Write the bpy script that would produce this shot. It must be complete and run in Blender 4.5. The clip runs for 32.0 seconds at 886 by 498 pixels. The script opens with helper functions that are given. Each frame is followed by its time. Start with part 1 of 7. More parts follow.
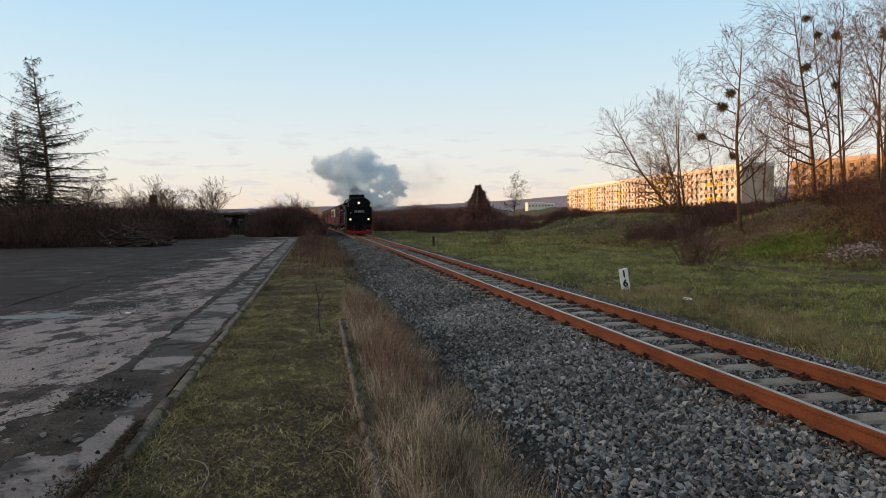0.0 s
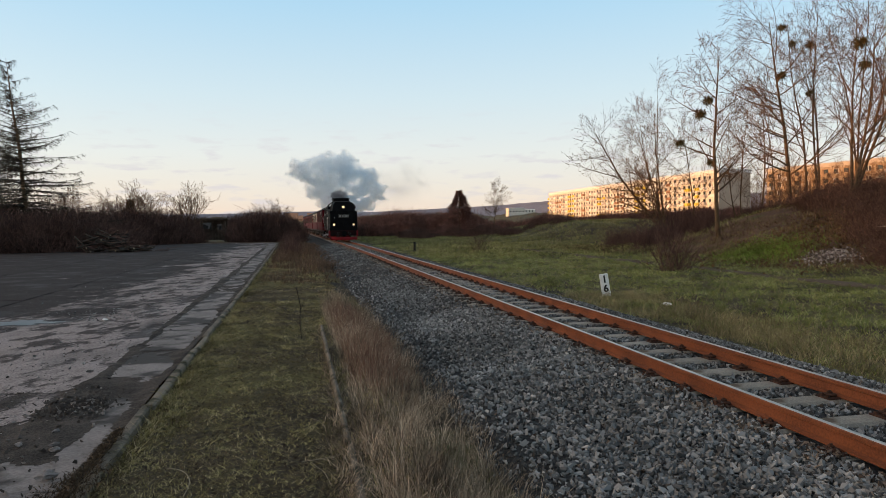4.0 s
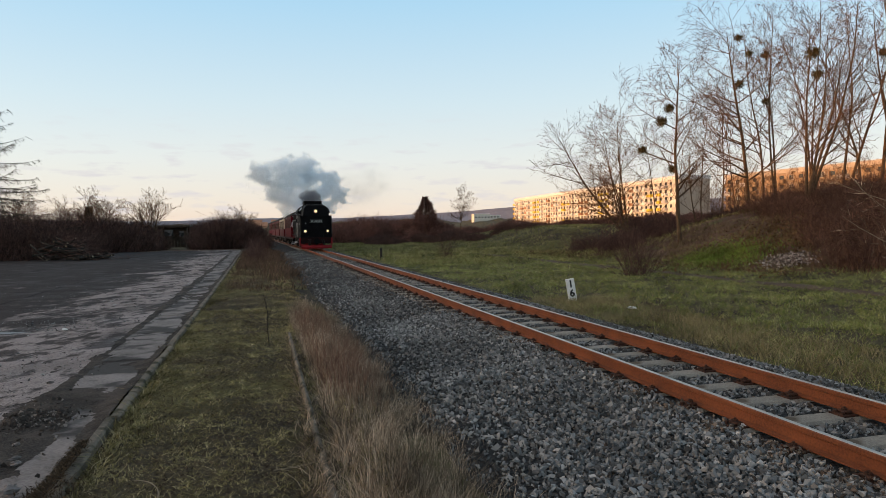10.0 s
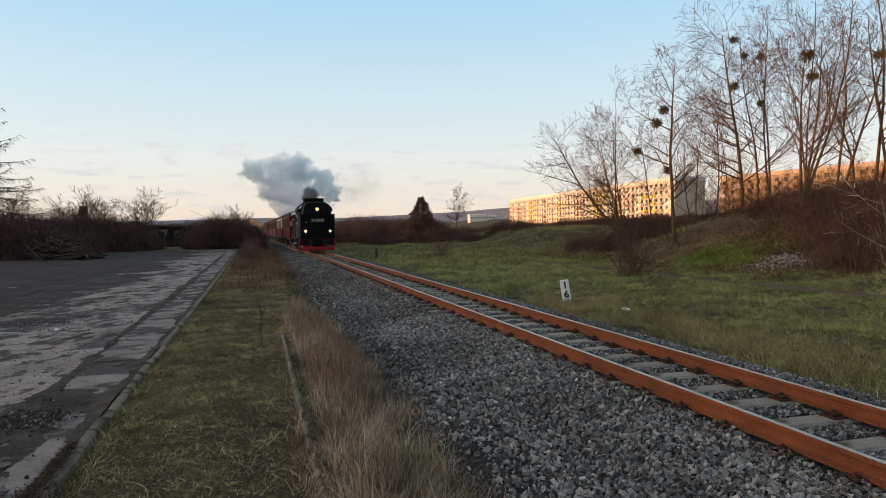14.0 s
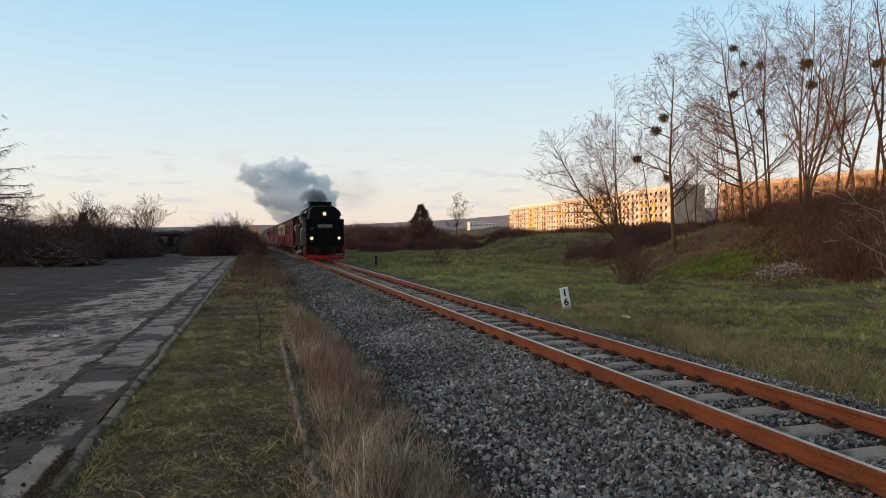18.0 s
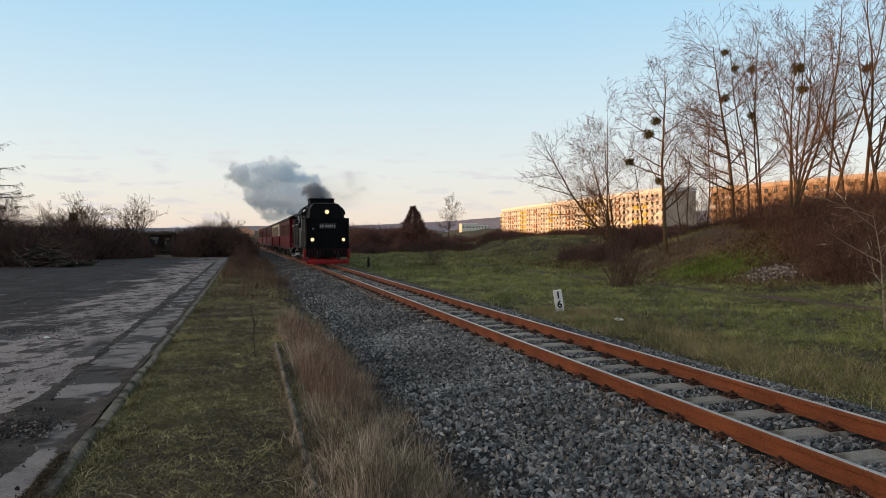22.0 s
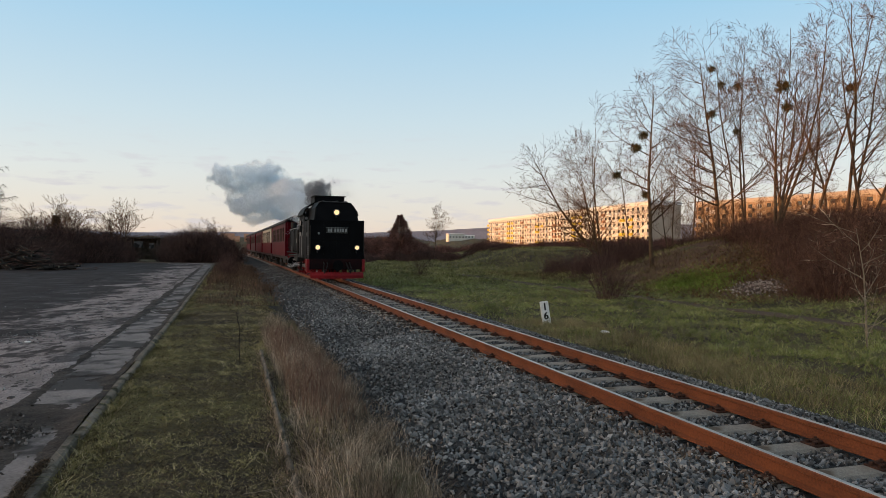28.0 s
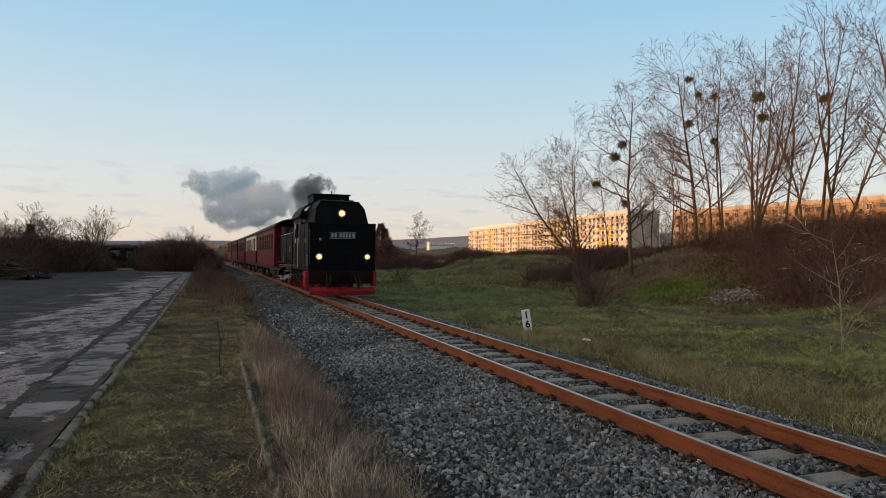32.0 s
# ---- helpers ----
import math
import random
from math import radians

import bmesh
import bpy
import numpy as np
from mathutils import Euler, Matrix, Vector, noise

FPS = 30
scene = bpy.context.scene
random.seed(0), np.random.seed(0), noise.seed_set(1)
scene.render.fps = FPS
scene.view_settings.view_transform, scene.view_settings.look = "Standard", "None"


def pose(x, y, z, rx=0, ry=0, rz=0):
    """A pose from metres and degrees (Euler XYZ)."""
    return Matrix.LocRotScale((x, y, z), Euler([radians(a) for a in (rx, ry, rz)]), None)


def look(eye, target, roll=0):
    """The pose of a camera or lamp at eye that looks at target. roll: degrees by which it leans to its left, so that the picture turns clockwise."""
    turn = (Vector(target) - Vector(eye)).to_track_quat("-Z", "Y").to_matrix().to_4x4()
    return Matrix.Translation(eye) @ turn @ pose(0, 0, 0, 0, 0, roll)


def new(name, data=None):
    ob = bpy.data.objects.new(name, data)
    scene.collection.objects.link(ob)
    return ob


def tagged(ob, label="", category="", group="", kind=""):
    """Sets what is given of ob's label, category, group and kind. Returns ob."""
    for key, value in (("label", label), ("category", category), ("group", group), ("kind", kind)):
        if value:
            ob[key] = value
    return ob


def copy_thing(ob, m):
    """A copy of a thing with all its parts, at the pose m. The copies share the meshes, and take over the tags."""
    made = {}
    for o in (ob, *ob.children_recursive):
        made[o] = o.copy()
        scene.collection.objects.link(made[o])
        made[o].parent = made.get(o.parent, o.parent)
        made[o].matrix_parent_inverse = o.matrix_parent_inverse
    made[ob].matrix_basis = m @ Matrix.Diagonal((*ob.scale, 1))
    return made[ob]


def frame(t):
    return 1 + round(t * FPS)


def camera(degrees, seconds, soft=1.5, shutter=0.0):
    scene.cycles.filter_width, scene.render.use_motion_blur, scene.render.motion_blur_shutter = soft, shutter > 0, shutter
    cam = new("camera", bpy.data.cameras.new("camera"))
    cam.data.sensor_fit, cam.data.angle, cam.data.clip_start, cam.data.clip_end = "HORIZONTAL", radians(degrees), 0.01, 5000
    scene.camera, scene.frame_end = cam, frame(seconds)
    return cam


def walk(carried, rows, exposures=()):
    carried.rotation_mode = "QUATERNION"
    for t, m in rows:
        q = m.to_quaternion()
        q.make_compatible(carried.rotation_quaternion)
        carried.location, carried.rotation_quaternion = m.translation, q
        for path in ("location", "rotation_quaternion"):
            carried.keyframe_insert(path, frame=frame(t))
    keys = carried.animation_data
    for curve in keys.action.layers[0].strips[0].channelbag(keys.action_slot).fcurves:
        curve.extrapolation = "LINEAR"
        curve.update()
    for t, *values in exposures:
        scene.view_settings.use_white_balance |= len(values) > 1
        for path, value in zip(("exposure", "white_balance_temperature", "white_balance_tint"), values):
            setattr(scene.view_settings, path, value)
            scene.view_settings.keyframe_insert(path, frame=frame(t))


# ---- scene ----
EXPO, EXPO2, SKY, TINT = 0.99, 0.82, 0.12, 10
cam = camera(66.3, 32.0, soft=0.75)


def view(yaw, pitch, roll, x, y, z):
    """A pose that looks along +y, turned to the right by yaw, up by pitch and leaning by roll, in radians."""
    return Matrix.Translation((x, y, z)) @ Matrix.Rotation(-yaw, 4, "Z") @ Matrix.Rotation(math.pi / 2 + pitch, 4, "X") @ Matrix.Rotation(roll, 4, "Z")


PATH = [
    (0, -0.0868, -0.0458, -0.0136, 0.039, 0.029, 1.452),
    (0.5, -0.0840, -0.0448, -0.0127, 0.037, 0.032, 1.452),
    (1, -0.0807, -0.0434, -0.0133, 0.035, 0.034, 1.452),
    (1.5, -0.0773, -0.0429, -0.0116, 0.032, 0.035, 1.453),
    (2, -0.0738, -0.0416, -0.0102, 0.029, 0.035, 1.454),
    (2.5, -0.0700, -0.0409, -0.0100, 0.027, 0.034, 1.454),
    (3, -0.0662, -0.0397, -0.0114, 0.024, 0.034, 1.454),
    (3.5, -0.0623, -0.0389, -0.0120, 0.022, 0.033, 1.454),
    (5.5, -0.0466, -0.0359, -0.0140, -0.003, 0.019, 1.459),
    (6, -0.0427, -0.0351, -0.0142, -0.005, 0.019, 1.459),
    (6.5, -0.0387, -0.0344, -0.0144, -0.009, 0.019, 1.458),
    (7, -0.0349, -0.0331, -0.0165, -0.013, 0.019, 1.457),
    (7.5, -0.0309, -0.0321, -0.0196, -0.017, 0.019, 1.456),
    (8, -0.0268, -0.0308, -0.0220, -0.021, 0.019, 1.455),
    (8.5, -0.0225, -0.0301, -0.0241, -0.024, 0.017, 1.454),
    (9, -0.0177, -0.0298, -0.0246, -0.025, 0.015, 1.454),
    (9.5, -0.0129, -0.0299, -0.0219, -0.025, 0.013, 1.453),
    (10, -0.0081, -0.0300, -0.0165, -0.024, 0.010, 1.453),
    (10.5, -0.0042, -0.0307, -0.0142, -0.022, 0.007, 1.454),
    (11, -0.0012, -0.0310, -0.0153, -0.019, 0.005, 1.455),
    (11.5, 0.0007, -0.0313, -0.0165, -0.015, 0.004, 1.456),
    (12, 0.0018, -0.0314, -0.0166, -0.010, 0.004, 1.457),
    (12.5, 0.0019, -0.0312, -0.0173, -0.004, 0.004, 1.459),
    (13, -0.0001, -0.0311, -0.0181, 0.001, 0.004, 1.461),
    (13.5, -0.0010, -0.0309, -0.0175, 0.006, 0.005, 1.463),
    (14, -0.0021, -0.0295, -0.0133, 0.010, 0.007, 1.464),
    (14.5, -0.0043, -0.0287, -0.0127, 0.014, 0.008, 1.465),
    (16.5, -0.0045, -0.0219, -0.0132, 0.021, 0.019, 1.463),
    (17, -0.0036, -0.0203, -0.0128, 0.019, 0.018, 1.462),
    (17.5, -0.0030, -0.0193, -0.0099, 0.016, 0.017, 1.462),
    (18, -0.0016, -0.0187, -0.0111, 0.012, 0.017, 1.462),
    (18.5, -0.0001, -0.0183, -0.0101, 0.006, 0.017, 1.463),
    (19, 0.0015, -0.0183, -0.0099, -0.001, 0.017, 1.464),
    (19.5, 0.0016, -0.0178, -0.0112, -0.008, 0.017, 1.465),
    (20, 0.0023, -0.0177, -0.0080, -0.016, 0.017, 1.466),
    (20.5, 0.0037, -0.0171, -0.0050, -0.023, 0.018, 1.468),
    (21, 0.0059, -0.0169, -0.0047, -0.028, 0.019, 1.468),
    (21.5, 0.0082, -0.0165, -0.0057, -0.033, 0.021, 1.469),
    (22, 0.0105, -0.0162, -0.0072, -0.037, 0.023, 1.470),
    (22.5, 0.0122, -0.0153, -0.0071, -0.041, 0.025, 1.471),
    (23, 0.0143, -0.0140, -0.0050, -0.046, 0.025, 1.472),
    (23.5, 0.0149, -0.0126, -0.0024, -0.049, 0.026, 1.472),
    (24, 0.0154, -0.0112, -0.0004, -0.051, 0.026, 1.473),
    (24.5, 0.0164, -0.0098, -0.0011, -0.053, 0.026, 1.473),
    (25, 0.0180, -0.0082, 0.0010, -0.054, 0.026, 1.473),
    (25.5, 0.0196, -0.0070, 0.0025, -0.055, 0.026, 1.474),
    (27.5, 0.0279, -0.0030, 0.0097, -0.071, 0.040, 1.474),
    (28, 0.0307, -0.0021, 0.0100, -0.072, 0.042, 1.474),
    (28.5, 0.0341, -0.0009, 0.0113, -0.074, 0.041, 1.475),
    (29, 0.0374, 0.0001, 0.0120, -0.077, 0.038, 1.476),
    (29.5, 0.0412, 0.0007, 0.0144, -0.081, 0.035, 1.477),
    (30, 0.0455, 0.0023, 0.0130, -0.086, 0.033, 1.479),
    (30.5, 0.0498, 0.0037, 0.0103, -0.090, 0.033, 1.480),
    (31, 0.0531, 0.0058, 0.0079, -0.093, 0.034, 1.481),
    (31.5, 0.0561, 0.0079, 0.0082, -0.095, 0.035, 1.482),
    (32, 0.0589, 0.0104, 0.0086, -0.096, 0.036, 1.482),
]
walk(cam, [(t, view(*q)) for t, *q in PATH], [(0.0, EXPO, 6560, TINT), (20.0, EXPO, 6520, TINT), (32.0, EXPO2, 6480, TINT)])

# ---- world and sun ----
SUN_EL, SUN_AZ = radians(4.2), radians(-98.0)  # azimuth from +y, clockwise
sun_dir = Vector((math.sin(SUN_AZ) * math.cos(SUN_EL), math.cos(SUN_AZ) * math.cos(SUN_EL), math.sin(SUN_EL)))
sun = new("sun", bpy.data.lights.new("sun", "SUN"))
sun.data.energy, sun.data.angle, sun.data.color = 2.3, radians(0.5), (1.0, 0.45, 0.155)
sun.matrix_world = look((-60, -10, 40), Vector((-60, -10, 40)) - sun_dir)

world = bpy.data.worlds.new("world")
scene.world = world
world.use_nodes = True
wn, wl = world.node_tree.nodes, world.node_tree.links
wn.clear()
sky = wn.new("ShaderNodeTexSky")
sky.sky_type, sky.sun_disc, sky.sun_elevation, sky.sun_rotation = "NISHITA", False, radians(5.0), SUN_AZ
sky.air_density, sky.dust_density, sky.ozone_density = 1.0, 0.6, 1.6
wbg, wout = wn.new("ShaderNodeBackground"), wn.new("ShaderNodeOutputWorld")
wbg.inputs["Strength"].default_value = SKY
# evening haze: the sky's own colours, thinned towards a pale peach horizon
wtc, wsep, wramp, wmix = wn.new("ShaderNodeTexCoord"), wn.new("ShaderNodeSeparateXYZ"), wn.new("ShaderNodeValToRGB"), wn.new("ShaderNodeMix")
wl.new(wtc.outputs["Generated"], wsep.inputs[0])
wl.new(wsep.outputs["Z"], wramp.inputs["Fac"])
stops = [(0.0, (4.25, 3.4, 2.95)), (0.035, (4.1, 3.65, 3.35)), (0.10, (3.8, 3.9, 3.9)), (0.18, (3.15, 3.8, 4.15)), (0.33, (1.95, 3.3, 4.35)), (0.55, (1.75, 2.2, 2.65)), (1.0, (1.5, 1.7, 1.95))]
top = 6.0
for i, (at, c) in enumerate(stops):
    e = wramp.color_ramp.elements[i] if i < 2 else wramp.color_ramp.elements.new(at)
    e.position, e.color = at, (c[0] / top, c[1] / top, c[2] / top, 1)
wsc = wn.new("ShaderNodeVectorMath")
wsc.operation = "SCALE"
wsc.inputs["Scale"].default_value = top
wl.new(wramp.outputs["Color"], wsc.inputs[0])
wmix.data_type = "RGBA"
wmix.inputs["Factor"].default_value = 0.8
wl.new(sky.outputs[0], wmix.inputs["A"])
wl.new(wsc.outputs[0], wmix.inputs["B"])
# thin streaks of cloud low over the horizon
wmap, wnoise, wr1, wr2, wmul, wcl = wn.new("ShaderNodeMapping"), wn.new("ShaderNodeTexNoise"), wn.new("ShaderNodeMapRange"), wn.new("ShaderNodeMapRange"), wn.new("ShaderNodeMath"), wn.new("ShaderNodeMix")
wmap.inputs["Scale"].default_value = (8, 8, 40)
wl.new(wtc.outputs["Generated"], wmap.inputs["Vector"])
wl.new(wmap.outputs[0], wnoise.inputs["Vector"])
wnoise.inputs["Scale"].default_value, wnoise.inputs["Detail"].default_value = 2.2, 5.0
wr1.inputs["From Min"].default_value, wr1.inputs["From Max"].default_value = 0.55, 0.68
wl.new(wnoise.outputs["Fac"], wr1.inputs["Value"])
wr2.inputs["From Min"].default_value, wr2.inputs["From Max"].default_value, wr2.inputs["To Min"].default_value, wr2.inputs["To Max"].default_value = 0.09, 0.17, 0.6, 0.0
wl.new(wsep.outputs["Z"], wr2.inputs["Value"])
wmul.operation = "MULTIPLY"
wl.new(wr1.outputs[0], wmul.inputs[0])
wl.new(wr2.outputs[0], wmul.inputs[1])
wcl.data_type = "RGBA"
wcl.inputs["B"].default_value = (2.95, 2.85, 3.05, 1)
wl.new(wmul.outputs[0], wcl.inputs["Factor"])
wl.new(wmix.outputs["Result"], wcl.inputs["A"])
# the warm glow round the low sun
wdot, wpow, wpos, wglow, wadd = wn.new("ShaderNodeVectorMath"), wn.new("ShaderNodeMath"), wn.new("ShaderNodeMath"), wn.new("ShaderNodeVectorMath"), wn.new("ShaderNodeVectorMath")
wdot.operation, wdot.inputs[1].default_value = "DOT_PRODUCT", sun_dir
wl.new(wtc.outputs["Generated"], wdot.inputs[0])
wpos.operation, wpos.inputs[1].default_value = "MAXIMUM", 0.0
wl.new(wdot.outputs["Value"], wpos.inputs[0])
wpow.operation, wpow.inputs[1].default_value = "POWER", 8.0
wl.new(wpos.outputs[0], wpow.inputs[0])
wglow.operation, wglow.inputs[0].default_value = "SCALE", (19.0, 11.2, 5.6)
wl.new(wpow.outputs[0], wglow.inputs["Scale"])
wadd.operation = "ADD"
wl.new(wcl.outputs["Result"], wadd.inputs[0])
wl.new(wglow.outputs[0], wadd.inputs[1])
wl.new(wadd.outputs[0], wbg.inputs["Color"])
wl.new(wbg.outputs[0], wout.inputs["Surface"])


# ---- materials ----
def rgb(c):
    return (c, c, c, 1.0) if isinstance(c, (int, float)) else (*c, 1.0)


def mat(name, dark, light, rough=0.8, scale=4.0, fine=40.0, bump=0.25, metal=0.0, vary=0.0, stain=None, stain_scale=0.8, stain_at=0.55, spec=0.2, space="Object", dist=0.01):
    """Two-scale noise between two colours, fine relief, optional stains and a shift from piece to piece."""
    m = bpy.data.materials.new(name)
    m.use_nodes = True
    n, l = m.node_tree.nodes, m.node_tree.links
    b = n["Principled BSDF"]
    b.inputs["Roughness"].default_value, b.inputs["Metallic"].default_value = rough, metal
    b.inputs["Specular IOR Level"].default_value = spec
    tc = n.new("ShaderNodeTexCoord")
    big, small = n.new("ShaderNodeTexNoise"), n.new("ShaderNodeTexNoise")
    big.inputs["Scale"].default_value, small.inputs["Scale"].default_value = scale, fine
    big.inputs["Detail"].default_value, small.inputs["Detail"].default_value = 6.0, 4.0
    if space == "World":
        where = n.new("ShaderNodeNewGeometry").outputs["Position"]
    else:
        where = tc.outputs[space]
    for q in (big, small):
        l.new(where, q.inputs["Vector"])
    add = n.new("ShaderNodeMath")
    add.operation = "ADD"
    l.new(big.outputs["Fac"], add.inputs[0])
    l.new(small.outputs["Fac"], add.inputs[1])
    ramp = n.new("ShaderNodeMapRange")
    ramp.inputs["From Min"].default_value, ramp.inputs["From Max"].default_value = 0.75, 1.25
    l.new(add.outputs[0], ramp.inputs["Value"])
    mix = n.new("ShaderNodeMix")
    mix.data_type = "RGBA"
    mix.inputs["A"].default_value, mix.inputs["B"].default_value = rgb(dark), rgb(light)
    fac = ramp.outputs[0]
    if vary:
        oi = n.new("ShaderNodeObjectInfo")
        sh = n.new("ShaderNodeMath")
        sh.operation = "MULTIPLY_ADD"
        l.new(oi.outputs["Random"], sh.inputs[0])
        sh.inputs[1].default_value = vary
        l.new(fac, sh.inputs[2])
        cl = n.new("ShaderNodeMath")
        cl.operation, cl.use_clamp = "SUBTRACT", True
        l.new(sh.outputs[0], cl.inputs[0])
        cl.inputs[1].default_value = vary / 2
        fac = cl.outputs[0]
    l.new(fac, mix.inputs["Factor"])
    col = mix.outputs["Result"]
    if stain:
        st = n.new("ShaderNodeTexNoise")
        st.inputs["Scale"].default_value, st.inputs["Detail"].default_value = stain_scale, 7.0
        l.new(where, st.inputs["Vector"])
        sr = n.new("ShaderNodeMapRange")
        sr.inputs["From Min"].default_value, sr.inputs["From Max"].default_value = stain_at - 0.05, stain_at + 0.05
        l.new(st.outputs["Fac"], sr.inputs["Value"])
        mx = n.new("ShaderNodeMix")
        mx.data_type = "RGBA"
        mx.inputs["B"].default_value = rgb(stain)
        l.new(col, mx.inputs["A"])
        l.new(sr.outputs[0], mx.inputs["Factor"])
        col = mx.outputs["Result"]
    l.new(col, b.inputs["Base Color"])
    if bump:
        bp = n.new("ShaderNodeBump")
        bp.inputs["Strength"].default_value, bp.inputs["Distance"].default_value = bump, dist
        l.new(small.outputs["Fac"], bp.inputs["Height"])
        l.new(bp.outputs["Normal"], b.inputs["Normal"])
    return m


def worn_mat(name):
    """Old yard paving: pale worn concrete under ragged sheets of dark dirt, damp in the hollows."""
    m = bpy.data.materials.new(name)
    m.use_nodes = True
    n, l = m.node_tree.nodes, m.node_tree.links
    b = n["Principled BSDF"]
    where = n.new("ShaderNodeNewGeometry").outputs["Position"]
    turn = n.new("ShaderNodeMapping")
    turn.inputs["Rotation"].default_value = (0, 0, -0.27)
    turn.inputs["Scale"].default_value = (1.0, 0.55, 1.0)
    l.new(where, turn.inputs["Vector"])
    def field(scale, detail, lo, hi, a, c, rough=0.6, vec=None):
        t = n.new("ShaderNodeTexNoise")
        t.inputs["Scale"].default_value, t.inputs["Detail"].default_value, t.inputs["Roughness"].default_value = scale, detail, rough
        l.new(vec or where, t.inputs["Vector"])
        r = n.new("ShaderNodeMapRange")
        r.inputs["From Min"].default_value, r.inputs["From Max"].default_value = lo, hi
        r.inputs["To Min"].default_value, r.inputs["To Max"].default_value = a, c
        l.new(t.outputs["Fac"], r.inputs["Value"])
        return r.outputs[0], t.outputs["Fac"]
    def blend(fac, a, c):
        x = n.new("ShaderNodeMix")
        x.data_type = "RGBA"
        l.new(fac, x.inputs["Factor"])
        for key, q in (("A", a), ("B", c)):
            if isinstance(q, tuple):
                x.inputs[key].default_value = rgb(q)
            else:
                l.new(q, x.inputs[key])
        return x.outputs["Result"]
    grain, fine = field(38.0, 5.0, 0.35, 0.65, 0, 1)
    pale = blend(grain, (0.18, 0.153, 0.146), (0.40, 0.345, 0.325))
    earth = blend(grain, (0.017, 0.0145, 0.0145), (0.058, 0.049, 0.047))
    # the old asphalt lies out in the yard, bare concrete near its edge and at the near end
    axes = n.new("ShaderNodeMapping")
    axes.inputs["Rotation"].default_value = (0, 0, -0.27)
    l.new(where, axes.inputs["Vector"])
    sep = n.new("ShaderNodeSeparateXYZ")
    l.new(axes.outputs[0], sep.inputs[0])
    def slope(out, lo, hi, a, c):
        r = n.new("ShaderNodeMapRange")
        r.interpolation_type = "SMOOTHSTEP"
        r.inputs["From Min"].default_value, r.inputs["From Max"].default_value = lo, hi
        r.inputs["To Min"].default_value, r.inputs["To Max"].default_value = a, c
        l.new(out, r.inputs["Value"])
        return r.outputs[0]
    def plus(a, c):
        x = n.new("ShaderNodeMath")
        l.new(a, x.inputs[0])
        l.new(c, x.inputs[1])
        return x.outputs[0]
    _, raw_field = field(0.36, 10.0, 0, 1, 0, 1, 0.68, turn.outputs[0])
    raw_field = plus(raw_field, slope(sep.outputs[0], -7.0, -2.6, 0.17, -0.10))
    raw_field = plus(raw_field, slope(sep.outputs[1], 8.5, 13.5, -0.14, 0.0))
    broad = slope(raw_field, 0.455, 0.53, 0, 1)
    spots, _ = field(2.3, 9.0, 0.50, 0.57, 0, 0.9, 0.66, turn.outputs[0])
    thin, _ = field(1.1, 8.0, 0.46, 0.66, 0.0, 0.55, 0.7, turn.outputs[0])
    col = blend(broad, pale, earth)
    col = blend(thin, col, (0.05, 0.045, 0.045))
    col = blend(spots, col, earth)
    l.new(col, b.inputs["Base Color"])
    wet, _ = field(0.8, 6.0, 0.5, 0.75, 0.9, 0.5)
    l.new(wet, b.inputs["Roughness"])
    b.inputs["Specular IOR Level"].default_value = 0.10
    bp = n.new("ShaderNodeBump")
    bp.inputs["Strength"].default_value, bp.inputs["Distance"].default_value = 0.8, 0.012
    l.new(fine, bp.inputs["Height"])
    l.new(bp.outputs["Normal"], b.inputs["Normal"])
    return m


def island_mat(name, dark, light, rough=0.85, extra=None, spec=0.1, patch=0.6, swing=0.3):
    """For loose pieces joined in one mesh: each takes its own shade."""
    m = bpy.data.materials.new(name)
    m.use_nodes = True
    n, l = m.node_tree.nodes, m.node_tree.links
    b = n["Principled BSDF"]
    b.inputs["Roughness"].default_value = rough
    b.inputs["Specular IOR Level"].default_value = spec
    g = n.new("ShaderNodeNewGeometry")
    r = n.new("ShaderNodeValToRGB")
    r.color_ramp.elements[0].color, r.color_ramp.elements[1].color = rgb(dark), rgb(light)
    for at, c in extra or ():
        e = r.color_ramp.elements.new(at)
        e.color = rgb(c)
    l.new(g.outputs["Random Per Island"], r.inputs["Fac"])
    tn = n.new("ShaderNodeTexNoise")
    tc = n.new("ShaderNodeTexCoord")
    tn.inputs["Scale"].default_value, tn.inputs["Detail"].default_value = patch, 6.0
    l.new(tc.outputs["Object"], tn.inputs["Vector"])
    hs = n.new("ShaderNodeHueSaturation")
    mr = n.new("ShaderNodeMapRange")
    mr.inputs["To Min"].default_value, mr.inputs["To Max"].default_value = 1 - swing, 1 + swing
    mr.inputs["From Min"].default_value, mr.inputs["From Max"].default_value = 0.35, 0.65
    l.new(tn.outputs["Fac"], mr.inputs["Value"])
    l.new(mr.outputs[0], hs.inputs["Value"])
    l.new(r.outputs["Color"], hs.inputs["Color"])
    l.new(hs.outputs["Color"], b.inputs["Base Color"])
    return m


def glow_mat(name, colour, strength):
    m = bpy.data.materials.new(name)
    m.use_nodes = True
    b = m.node_tree.nodes["Principled BSDF"]
    b.inputs["Base Color"].default_value = rgb(colour)
    b.inputs["Emission Color"].default_value = rgb(colour)
    b.inputs["Emission Strength"].default_value = strength
    return m


def glass_mat(name, tint, rough=0.08):
    """Window glass with a dark room behind it: a glossy dark pane."""
    m = bpy.data.materials.new(name)
    m.use_nodes = True
    b = m.node_tree.nodes["Principled BSDF"]
    b.inputs["Base Color"].default_value = rgb(tint)
    b.inputs["Roughness"].default_value = rough
    b.inputs["Specular IOR Level"].default_value = 0.45
    return m


